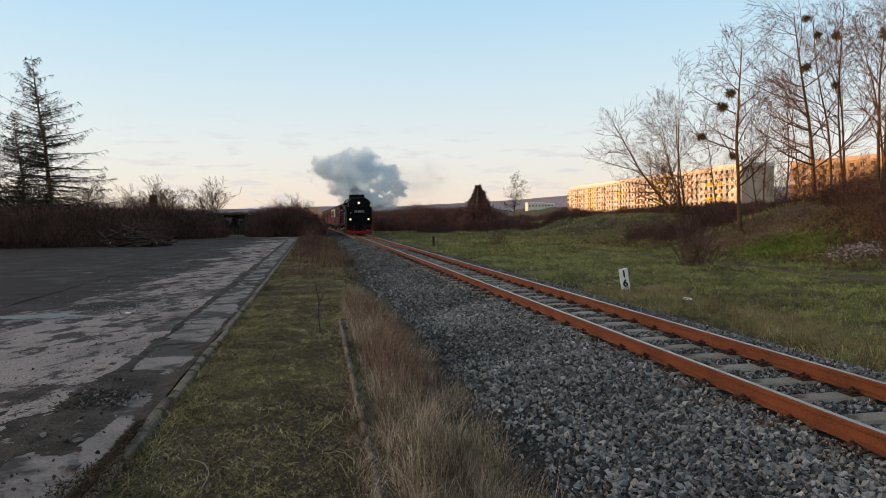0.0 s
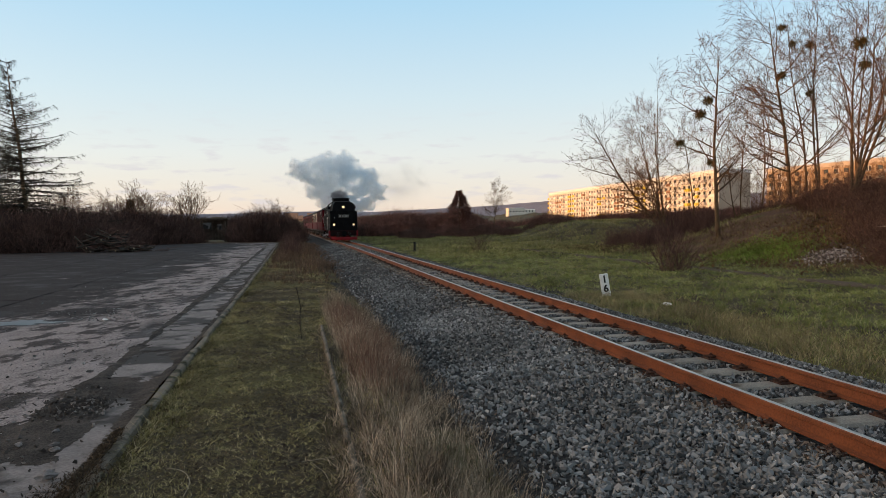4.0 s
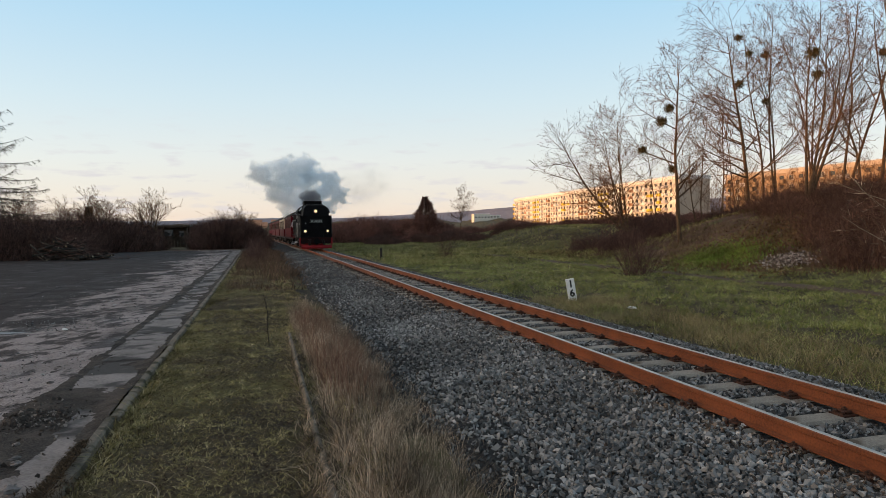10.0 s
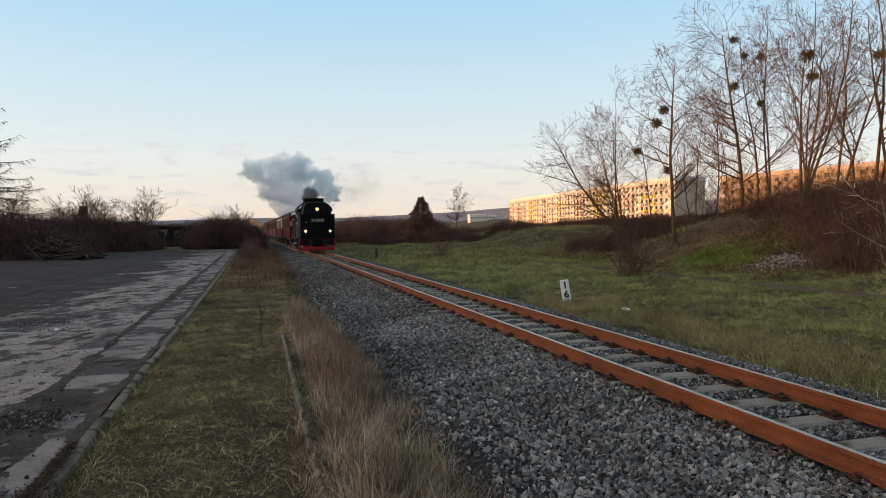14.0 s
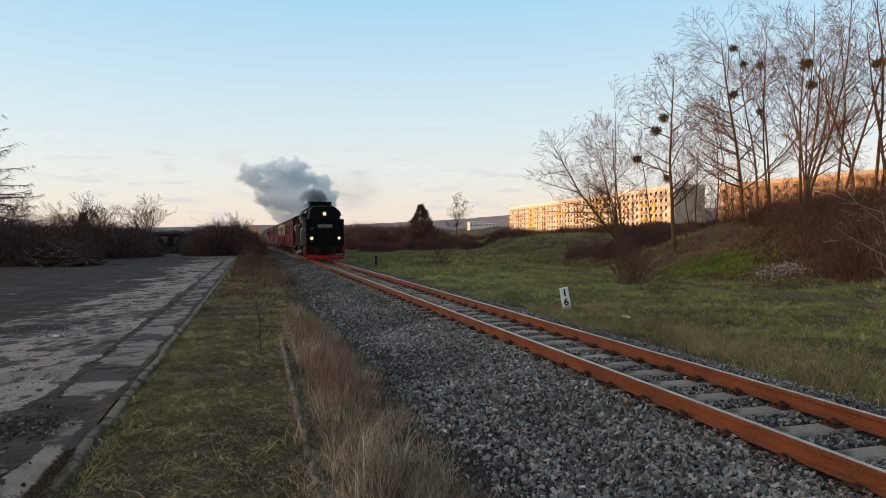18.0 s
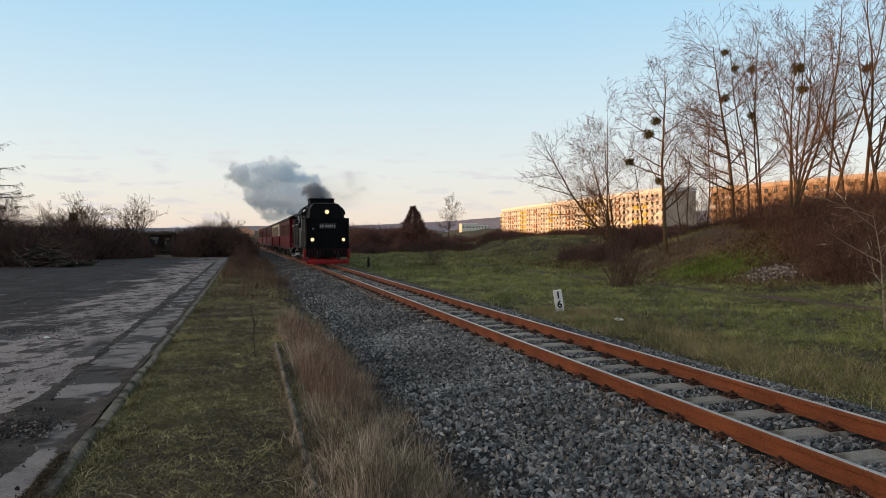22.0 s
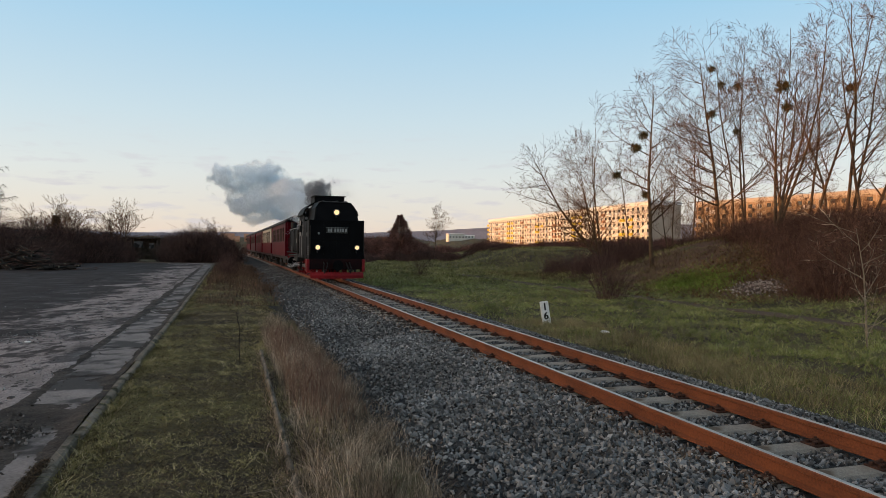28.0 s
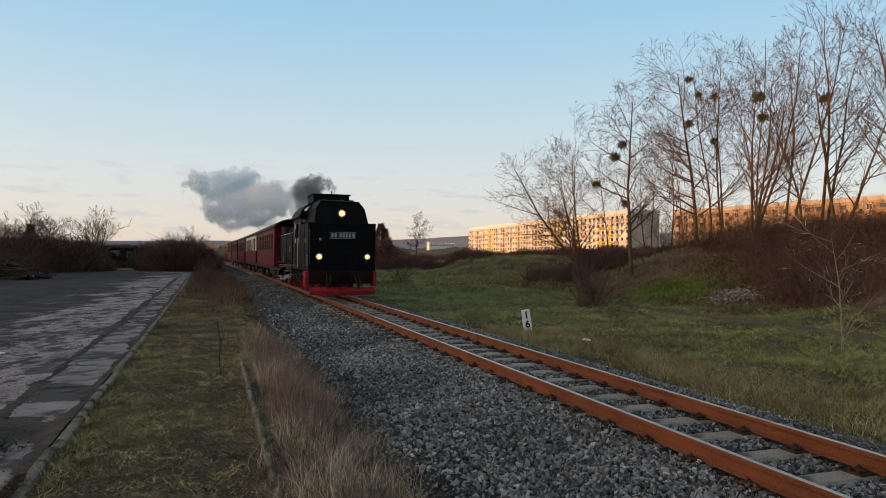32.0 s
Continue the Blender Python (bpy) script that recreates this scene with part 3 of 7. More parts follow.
# ---- loose stuff from arrays ----
def stones(name, spots, sizes, material, seed):
    """Angular stones at spots (n, 3): broken, lopsided blocks."""
    rng = np.random.default_rng(seed)
    base = np.array([(x, y, z) for x in (-0.72, 0.72) for y in (-0.72, 0.72) for z in (-0.72, 0.72)], float)
    tri = np.array([(0, 1, 3), (0, 3, 2), (4, 6, 7), (4, 7, 5), (0, 4, 5), (0, 5, 1), (2, 3, 7), (2, 7, 6), (0, 2, 6), (0, 6, 4), (1, 5, 7), (1, 7, 3)])
    n = len(spots)
    v = np.repeat(base[None], n, 0) * rng.uniform(0.75, 1.25, (n, 8, 1)) + rng.uniform(-0.5, 0.5, (n, 8, 3))
    v *= np.stack([rng.uniform(0.8, 1.5, n), rng.uniform(0.55, 1.0, n), rng.uniform(0.35, 0.7, n)], 1)[:, None]
    q = rng.normal(size=(n, 4))
    q /= np.linalg.norm(q, axis=1)[:, None]
    w, x, y, z = q.T
    R = np.stack([1 - 2 * (y * y + z * z), 2 * (x * y - z * w), 2 * (x * z + y * w), 2 * (x * y + z * w), 1 - 2 * (x * x + z * z), 2 * (y * z - x * w), 2 * (x * z - y * w), 2 * (y * z + x * w), 1 - 2 * (x * x + y * y)], 1).reshape(n, 3, 3)
    v = np.einsum("nij,nkj->nki", R, v) * np.asarray(sizes)[:, None, None] + np.asarray(spots)[:, None]
    t = (tri[None] + (np.arange(n) * 8)[:, None, None]).reshape(-1, 3)
    return raw(name, v.reshape(-1, 3), t, material)


def bed_z(u):
    return float(np.interp(u, [-2.85, -2.6, -1.35, -0.95, 0.95, 1.3, 2.15, 2.3], [-0.52, -0.33, -0.20, -0.175, -0.175, -0.20, -0.42, -0.55]))


def ballast():
    rnd = random.Random(9)
    groups = {"stone": ([], []), "rusty_stone": ([], []), "shaded_stone": ([], [])}
    pitch = SPACING * 0.9637
    count = 0
    while count < 102000:
        y = 2.2 + 54 * rnd.random() ** 2.9
        u = rnd.uniform(-2.95, 2.3)
        z = bed_z(u)
        k = ((y + 3.8) / pitch) % 1.0
        on_sleeper = abs(u) < 0.93 and (k < 0.25 or k > 0.75)
        if on_sleeper:
            if abs(u) < 0.62 or rnd.random() < (0.6 if u > 0 else 0.25):
                continue
            z += 0.032
        if min(abs(u - 0.53), abs(u + 0.53)) < 0.08:
            continue
        edge = noise.noise(Vector((u * 2, y * 0.9, 4)))
        if u < -2.3 + 0.35 * edge and rnd.random() < 0.6:
            continue
        near_rail = math.exp(-((abs(u) - 0.70) / (0.24 if y < 16 else 0.34)) ** 2)
        # further off more stones take the darker copy that imitates shade
        spots, sizes = groups["rusty_stone" if rnd.random() < 0.75 * near_rail + 0.03 else "shaded_stone" if rnd.random() < 0.55 * smooth(12, 30, y) else "stone"]
        spots.append(tr(u, y, z + rnd.uniform(-0.004, 0.024)))
        s = rnd.uniform(0.013, 0.022) * (1.0 if y < 14 else 1.25 if y < 30 else 1.7)
        sizes.append(s * (1.3 if rnd.random() < 0.07 else 1.0) * (0.75 if near_rail > 0.5 else 1.0))
        count += 1
    spots, sizes = groups["stone"]
    # the close-packed top layer beside the near rail
    y = -6.0
    while y < 13.0:
        u = -2.62
        while u < -0.66:
            edge = noise.noise(Vector((u * 2, y * 0.9, 4)))
            if u > -2.3 + 0.35 * edge or rnd.random() < 0.35:
                spots.append(tr(u + rnd.uniform(-0.017, 0.017), y + rnd.uniform(-0.017, 0.017), bed_z(u) + rnd.uniform(0.006, 0.03)))
                sizes.append(rnd.uniform(0.017, 0.027))
            u += 0.043
        y += 0.041
    for i in range(9000):
        y, u = rnd.uniform(-6, 2.3), rnd.uniform(-2.75, 2.2)
        k = ((y + 3.8) / pitch) % 1.0
        if abs(u) < 0.93 and (0.26 > k or k > 0.74):
            continue
        spots.append(tr(u, y, bed_z(u) + rnd.uniform(-0.006, 0.02)))
        sizes.append(rnd.uniform(0.016, 0.028))
    structure("ballast_stones", stones("ballast_stones", np.array(spots), sizes, M["stone"], 3), None, "angular grey crushed stones heaped between and beside the rails", "gravel", "stuff")
    spots, sizes = groups["shaded_stone"]
    structure("old_ballast", stones("old_ballast", np.array(spots), sizes, M["shaded_stone"], 7), None, "ballast stones further off, darkened in colour for the shade around them", "gravel", "stuff")
    spots, sizes = groups["rusty_stone"]
    structure("rusty_ballast", stones("rusty_ballast", np.array(spots), sizes, M["rusty_stone"], 4), None, "rust-brown dusty ballast stones along both rails", "gravel", "stuff")


# ---- paved yard ----
def slab_bm(lx, ly, h, seed, rag=0.03):
    """A worn concrete slab with a ragged edge."""
    rnd = random.Random(seed)
    out = []
    for (ax, ay), (bx, by) in (((0, 0), (lx, 0)), ((lx, 0), (lx, ly)), ((lx, ly), (0, ly)), ((0, ly), (0, 0))):
        for i in range(6):
            f = i / 6
            out.append((ax + (bx - ax) * f + rnd.uniform(-rag, rag) * (i > 0), ay + (by - ay) * f + rnd.uniform(-rag, rag) * (i > 0)))
    cx, cy = lx / 2, ly / 2
    rings = [[(x, y, -h) for x, y in out], [(x, y, -0.012) for x, y in out], [(cx + (x - cx) * 0.985, cy + (y - cy) * 0.985, rnd.uniform(-0.003, 0.003)) for x, y in out]]
    return loft(bmesh.new(), rings)


def yard():
    lot = structure("yard_base", ribbon("yard_base", [(-120, -0.272), (-60, -0.272), (-30, -0.27), (-12, -0.27), (-6.4, -0.27), (-5.66, -0.30), (-5.62, -0.40)], -8, 72, 2.0, M["dirt"]), None, "dark earth and crumbs showing in the joints of the old yard", "yard")
    paved = thing("yard_paving", "cracked and patched concrete and asphalt yard surface, damp in places", "paving", kind="structure")
    rnd = random.Random(21)
    kinds = [slab_bm(0.66, 2.47, 0.1, i, 0.04) for i in range(5)]
    meshes = []
    for i, b in enumerate(kinds):
        me = bpy.data.meshes.new("edge_slab")
        b.to_mesh(me)
        b.free()
        me.materials.append(M["concrete"])
        meshes.append(me)
    y = -4.0
    while y < 66:
        n, t = across(y)
        m = Matrix.Translation(tr(-6.355, y, -0.235 + rnd.uniform(-0.008, 0.004))) @ Matrix.Rotation(math.atan2(n.y, n.x) + rnd.uniform(-0.006, 0.006), 4, "Z")
        part("edge_slab", rnd.choice(meshes), None, paved, m=m)
        y += 2.53 * 0.9637
    big = []
    for i in range(4):
        me = bpy.data.meshes.new("yard_plate")
        b = slab_bm(4.0, 5.0, 0.12, 40 + i, 0.05)
        b.to_mesh(me)
        b.free()
        me.materials.append(M["asphalt"])
        big.append(me)
    for row in range(0, 18):
        y = -6.0
        while y < (64 if row < 4 else 62 - row * 0.6):
            n, t = across(y)
            m = Matrix.Translation(tr(-6.43 - 4.03 * (row + 1), y, -0.238 + rnd.uniform(-0.003, 0.003))) @ Matrix.Rotation(math.atan2(n.y, n.x), 4, "Z")
            part("yard_plate", rnd.choice(big), None, paved, m=m)
            y += 5.02 * 0.9637


def kerbs():
    rnd = random.Random(4)
    def kerb_bm(w, h, l, seed):
        r = random.Random(seed)
        bm = box(bmesh.new(), -w / 2, w / 2, 0, l, -h, 0, 0.018)
        for v in bm.verts:
            v.co += Vector((r.uniform(-0.003, 0.003), r.uniform(-0.004, 0.004), r.uniform(-0.005, 0.004)))
        return bm
    edge = thing("kerb", "weathered concrete kerb along the yard, mossy and chipped", "kerb", kind="structure")
    data = [part("kerbstone", kerb_bm(0.088, 0.3, 0.985, i), M["kerb"], edge, m=Matrix.Translation(tr(-5.57, -5.0 - i, -0.175))).data for i in range(4)]
    y = -4.0
    while y < 64:
        n, t = across(y)
        part("kerbstone", rnd.choice(data), None, edge, m=Matrix.Translation(tr(-5.57 + rnd.uniform(-0.01, 0.01), y, -0.185 + rnd.uniform(-0.016, 0.008))) @ Matrix.Rotation(math.atan2(n.y, n.x) + rnd.uniform(-0.012, 0.012), 4, "Z"))
        y += 1.0 * 0.9637
    strip = thing("edging_strip", "thin concrete edging sunk in dead grass", "kerb", kind="structure")
    data = [part("edging_stone", kerb_bm(0.05, 0.3, 0.985, 9 + i), M["kerb"], strip, m=Matrix.Translation(tr(-3.84, 0.3 + i * 0.9637, -0.19)) @ Matrix.Rotation(math.atan2(across(0.3)[0].y, across(0.3)[0].x), 4, "Z")).data for i in range(3)]
    y = 3.2
    while y < 11.6:
        n, t = across(y)
        part("edging_stone", rnd.choice(data), None, strip, m=Matrix.Translation(tr(-3.84 + rnd.uniform(-0.004, 0.004), y, -0.155 - 0.035 * smooth(6.9, 6.1, y) + rnd.uniform(-0.006, 0.004))) @ Matrix.Rotation(math.atan2(n.y, n.x) + rnd.uniform(-0.008, 0.008), 4, "Z"))
        y += 0.9637

# ---- train: local y runs back from the front, x to the right, z up from the rail ----
def front_y(t):
    """Where the engine's front stands on the line."""
    return 61.3 - 1.005 * t - 0.0056 * t * abs(t)


def on_track(y):
    n, t = across(y)
    m = Matrix((n, t, Vector((0, 0, 1)))).transposed().to_4x4()
    m.translation = tr(0, y)
    return m


def along(y, d):
    """The line's y after d metres further away along the track."""
    return y + d / math.sqrt(1 + (0.27557 + 0.00022 * y) ** 2)


def wheel_bm(r, w, seg=28):
    """A wheel's tyre, flange and hub on the x axis."""
    bm = bmesh.new()
    prof = [(0.0, r), (w, r * 0.985), (w, r * 0.86), (0.0, r * 0.86)]
    flange = [(-0.02, r * 1.05), (0.012, r * 1.05), (0.012, r * 0.9), (-0.02, r * 0.9)]
    for pr in (prof, flange):
        rings = [[(x, q * math.cos(a), q * math.sin(a)) for x, q in pr] for a in [2 * math.pi * i / seg for i in range(seg + 1)]]
        loft(bm, rings, caps=False)
    cyl(bm, (-0.03, 0, 0), (w + 0.03, 0, 0), r * 0.2, r * 0.18, 12)
    return bm


def spoke_mesh(r, w):
    me = bpy.data.meshes.new("spoke")
    bm = cylm((w / 2, r * 0.15, 0), (w / 2, r * 0.9, 0), 0.028, 0.022, 6)
    bm.to_mesh(me)
    bm.free()
    me.materials.append(M["red"])
    return me


def add_spokes(wheel, me, count):
    for i in range(count):
        part("spoke", me, None, wheel, m=Matrix.Rotation(2 * math.pi * i / count, 4, "X"))


moving_wheels = []  # (part, radius, resting pose)
moving_rods = []


def lamp(parent, x, y, z, r):
    """A round headlamp that looks forward."""
    body = part("headlamp", cylm((0, 0.22, 0), (0, 0.0, 0), r * 0.75, r * 1.05, 20), M["lamp_rim"], parent, "round headlamp, lit", m=Matrix.Translation((x, y, z)))
    part("lens", cylm((0, 0.0, 0), (0, -0.015, 0), r * 0.8, r * 0.72, 20), M["lamp_warm"], body, "glowing warm white lens")
    bm = bmesh.new()
    cyl(bm, (0, 0.01, 0), (0, -0.03, 0), r * 1.1, r * 1.08, 20, caps=False)
    part("rim", bm, M["lamp_rim"], body)
    return body


def locomotive():
    """A tank engine running bunker first."""
    L = thing("steam_locomotive", "black steam tank locomotive with red frame, headlamps lit, running bunker first", "locomotive")
    W = 1.17
    # buffer beam and plough
    part("buffer_beam", boxm(-1.17, 1.17, 0.10, 0.22, 0.50, 0.95, 0.015), M["red_dark"], L, "sooty dark buffer beam")
    bm = bmesh.new()
    rings = []
    for i in range(13):
        x = -1.12 + 2.24 * i / 12
        s = 0.28 * (x / 1.12) ** 2
        rings.append([(x, s - 0.28, 0.13), (x, s - 0.30, 0.26), (x, s - 0.16, 0.39), (x, s - 0.10, 0.37), (x, s - 0.24, 0.25), (x, s - 0.22, 0.13)])
    part("snow_plough", loft(bm, rings), M["red"], L, "bright red curved snow plough")
    for s in (-1, 1):
        part("plough_bracket", boxm(s * 0.55 - 0.03, s * 0.55 + 0.03, -0.15, 0.12, 0.34, 0.5, 0.01), M["iron"], L)
        part("corner_step", boxm(s * 1.17 - 0.10, s * 1.17 + 0.02, 0.06, 0.55, 0.40, 0.93, 0.015), M["red"], L, "red step plate")
        st = bmesh.new()
        for z in (0.30, 0.55):
            box(st, s * 1.05 - 0.14, s * 1.05 + 0.14, 0.2, 0.48, z, z + 0.025, 0.006)
        part("step_treads", st, M["iron"], L)
    cp = bmesh.new()
    cyl(cp, (0, 0.1, 0.68), (0, -0.22, 0.68), 0.09, 0.09, 14)
    cyl(cp, (0, -0.22, 0.68), (0, -0.27, 0.68), 0.20, 0.22, 20)
    box(cp, -0.05, 0.05, -0.18, 0.0, 0.42, 0.68, 0.01)
    part("coupler", cp, M["black"], L, "centre buffer and coupling")
    for x, dx in ((-0.42, -0.1), (0.38, 0.12), (0.52, 0.1), (-0.56, -0.08)):
        part("brake_hose", pipe(bmesh.new(), [(x, 0.10, 0.80), (x, -0.10, 0.74), (x + dx * 0.4, -0.17, 0.58), (x + dx, -0.12, 0.42)], 0.022, 8), M["iron"], L)
    # bunker
    def section(half, z0, z1, y, cut=0.0):
        return [(-half, y, z0), (half, y, z0), (half, y, z1 - cut), (half - cut, y, z1), (-half + cut, y, z1), (-half, y, z1 - cut)]
    part("bunker", loft(bmesh.new(), [section(W - 0.02, 0.93, 2.56, 0.14, 0.02), section(W, 0.93, 2.58, 0.17, 0.02), section(W, 0.93, 2.58, 2.05, 0.02)]), M["black"], L, "glossy black coal bunker")
    up = bmesh.new()
    loft(up, [[(-0.95, 0.32, 2.54), (0.95, 0.32, 2.54), (0.84, 0.60, 3.12), (0.66, 0.72, 3.36), (-0.66, 0.72, 3.36), (-0.84, 0.60, 3.12)], [(-1.05, 2.05, 2.54), (1.05, 2.05, 2.54), (0.96, 2.05, 3.12), (0.74, 2.05, 3.42), (-0.74, 2.05, 3.42), (-0.96, 2.05, 3.12)]])
    for s in (-0.95, 0.95):
        pipe(up, [(s * 0.98, 0.33, 2.56), (s * 0.88, 0.60, 3.12), (s * 0.70, 0.72, 3.36)], 0.022, 6)
    pipe(up, [(-0.66, 0.71, 3.36), (0.66, 0.71, 3.36)], 0.022, 6)
    part("coal_box", up, M["black"], L, "sloping black coal box on the bunker")
    co = bmesh.new()
    rnd = random.Random(3)
    for i in range(70):
        bmesh.ops.create_icosphere(co, subdivisions=1, radius=rnd.uniform(0.06, 0.12), matrix=Matrix.Translation((rnd.uniform(-0.6, 0.6), rnd.uniform(0.9, 1.95), 3.36 + rnd.uniform(-0.05, 0.03))))
    part("coal_heap", co, M["iron"], L, "heap of black coal")
    rb = bmesh.new()
    for x in (-1.12, -0.55, 0.0, 0.55, 1.12):
        box(rb, x - 0.03, x + 0.03, 0.125, 0.15, 0.98, 2.50, 0.004)
    box(rb, -1.16, 1.16, 0.118, 0.15, 2.50, 2.59, 0.006)
    box(rb, -1.15, 1.15, 0.122, 0.15, 1.72, 1.76, 0.004)
    part("bunker_ribs", rb, M["black"], L)
    part("number_plate", boxm(-0.46, 0.46, 0.10, 0.125, 2.04, 2.28, 0.006), M["iron"], L, "dark cast number plate with pale raised bars")
    nb = bmesh.new()
    for i, x in enumerate((-0.36, -0.25, -0.08, 0.03, 0.14, 0.25, 0.37)):
        box(nb, x - 0.037, x + 0.037, 0.092, 0.101, 2.09, 2.23)
    part("number_bars", nb, M["plate"], L)
    part("plate_rim", box(box(bmesh.new(), -0.46, 0.46, 0.095, 0.101, 2.262, 2.275), -0.46, 0.46, 0.095, 0.101, 2.045, 2.058), M["plate"], L)
    part("round_plate", boxm(-0.81, -0.73, 0.10, 0.13, 1.98, 2.06, 0.01), M["plate"], L)
    lamp(L, -0.825, -0.06, 1.43, 0.115)
    lamp(L, 0.825, -0.06, 1.43, 0.105)
    lamp(L, 0.0, 0.30, 2.93, 0.135)
    for x in (-0.825, 0.825):
        part("lamp_bracket", boxm(x - 0.02, x + 0.02, 0.05, 0.16, 1.20, 1.40, 0.004), M["iron"], L)
    part("lamp_bracket", boxm(-0.03, 0.03, 0.40, 0.62, 2.70, 2.88, 0.004), M["iron"], L)
    for s in (-1, 1):
        hr = pipe(bmesh.new(), [(s * 1.13, 0.10, 1.15), (s * 1.13, 0.06, 1.2), (s * 1.13, 0.06, 2.3), (s * 1.13, 0.10, 2.35)], 0.018, 6)
        part("handrail", hr, M["iron"], L)
        lad = bmesh.new()
        for z in (1.12, 1.2, 1.28, 1.36, 1.44):
            box(lad, s * (W + 0.012) - 0.012, s * (W + 0.012) + 0.012, 0.25, 0.45, z, z + 0.03)
        part("side_louvre", lad, M["plate"], L, "pale slatted lettering plate")
        part("oval_plate", cylm((s * W, 0.85, 1.98), (s * (W + 0.015), 0.85, 1.98), 0.09, 0.09, 14), M["plate"], L, "pale oval works plate")
    # cab
    cab = bmesh.new()
    prof = [(-W, 0.93), (W, 0.93), (W, 2.62), (1.06, 3.05), (-1.06, 3.05), (-W, 2.62)]
    for y0, y1 in ((2.05, 2.13), (4.22, 4.30)):
        loft(cab, [[(x, y0, z) for x, z in prof], [(x, y1, z) for x, z in prof]])
    for s in (-1, 1):
        for y0, y1, z0, z1 in ((2.05, 4.30, 0.93, 1.95), (2.05, 2.55, 1.95, 2.65), (3.65, 4.30, 1.95, 2.65), (2.05, 4.30, 2.65, 2.95)):
            a, b = sorted((s * W, s * (W - 0.05)))
            box(cab, a, b, y0, y1, z0, z1)
    part("cab", cab, M["black"], L, "black driver's cab with open side windows")
    roof = bmesh.new()
    rings = []
    for y in (1.95, 4.55):
        top = [(1.26 * math.sin(a), y, 2.64 + 0.92 * math.cos(a) ** 0.7) for a in np.linspace(-1.42, 1.42, 15)]
        rings.append(top + [(x * 0.96, y, z - 0.05) for x, _, z in reversed(top)])
    part("cab_roof", loft(roof, rings), M["black"], L, "rounded black cab roof")
    part("roof_vent", boxm(-0.68, 0.68, 2.45, 3.9, 3.46, 3.74, 0.03), M["black"], L, "raised ventilator on the cab roof")
    part("vent_lid", boxm(-0.73, 0.73, 2.40, 3.97, 3.74, 3.78, 0.012), M["black"], L)
    part("aerial", cylm((0.1, 3.0, 3.7), (0.1, 3.0, 3.93), 0.03, 0.02, 8), M["iron"], L)
    for s in (-0.58, 0.58):
        w = part("cab_window", boxm(s - 0.12, s + 0.12, 2.035, 2.05, 2.66, 2.98, 0.01), M["glass"], L, "dark cab window")
        part("window_frame", box(box(bmesh.new(), s - 0.30, s + 0.30, 2.02, 2.04, 2.98, 3.01), s - 0.30, s + 0.30, 2.02, 2.04, 2.63, 2.66), M["iron"], w)
    for s in (-1, 1):
        for y, z1 in ((2.62, 2.1), (3.72, 2.75)):
            part("cab_handrail", pipe(bmesh.new(), [(s * (W + 0.05), y, 1.0), (s * (W + 0.05), y, z1)], 0.014, 6), M["steel"], L, "bare steel grab rail by the cab door")
        for y in (2.58, 3.62):
            part("window_post", boxm(*sorted((s * (W - 0.01), s * (W + 0.02))), y - 0.025, y + 0.025, 1.95, 2.68, 0.006), M["grey_panel"], L, "pale worn edge of the cab window")
        for y, r in ((4.36, 0.035), (4.48, 0.025), (4.62, 0.03)):
            part("feed_pipe", pipe(bmesh.new(), [(s * 1.2, y, 0.7), (s * 1.22, y, 1.3), (s * 1.22, y, 2.2), (s * 1.0, y + 0.05, 2.5)], r, 8), M["iron"], L)
        part("injector", cylm((s * 1.2, 4.3, 0.78), (s * 1.2, 4.8, 0.78), 0.08, 0.06, 12), M["iron"], L)
        part("works_plate", boxm(*sorted((s * W, s * (W + 0.014))), 5.4, 5.62, 1.62, 1.84, 0.004), M["plate"], L, "pale enamel plate on the tank")
        ld = bmesh.new()
        for z in (0.38, 0.66):
            box(ld, s * W - 0.12, s * W + 0.12, 3.05, 3.5, z, z + 0.03, 0.006)
        for y in (3.05, 3.48):
            box(ld, s * W - 0.02, s * W + 0.02, y, y + 0.03, 0.36, 0.95)
        part("cab_steps", ld, M["iron"], L)
    # pipes and fittings along both sides
    for s in (-1, 1):
        for z, r0 in ((1.06, 0.03), (0.98, 0.022)):
            part("side_pipe", pipe(bmesh.new(), [(s * 1.2, 2.2, z), (s * 1.22, 5.0, z), (s * 1.22, 9.4, z - 0.04)], r0, 8), M["iron"], L)
        part("air_reservoir", cylm((s * 0.98, 5.2, 0.92), (s * 0.98, 7.0, 0.92), 0.19, 0.19, 16), M["iron"], L, "dark air reservoir under the tank")
        part("tool_box", boxm(*sorted((s * 0.86, s * 1.2)), 7.5, 8.3, 1.18, 1.5, 0.02), M["iron"], L)
        rail = pipe(bmesh.new(), [(s * 1.2, 4.5, 2.36), (s * 1.2, 9.1, 2.36)], 0.016, 6)
        for y in (4.5, 6.0, 7.5, 9.1):
            pipe(rail, [(s * 1.16, y, 2.28), (s * 1.2, y, 2.36)], 0.012, 6)
        part("tank_handrail", rail, M["steel"], L, "bare steel handrail along the tank")
        for y in (4.42, 6.6, 9.12):
            part("sand_pipe", pipe(bmesh.new(), [(s * 0.7, y, 2.75), (s * 1.19, y + 0.05, 2.3), (s * 1.21, y + 0.05, 1.2)], 0.018, 6), M["iron"], L)
        part("bunker_seam", boxm(*sorted((s * W, s * (W + 0.01))), 1.05, 1.10, 0.96, 2.54), M["black"], L)
        part("cab_lamp", cylm((s * 1.1, 2.0, 2.72), (s * 1.1, 1.9, 2.72), 0.06, 0.07, 12), M["lamp_rim"], L)
        part("mirror", boxm(*sorted((s * 1.2, s * 1.34)), 2.5, 2.53, 2.1, 2.4, 0.008), M["glass"], L)
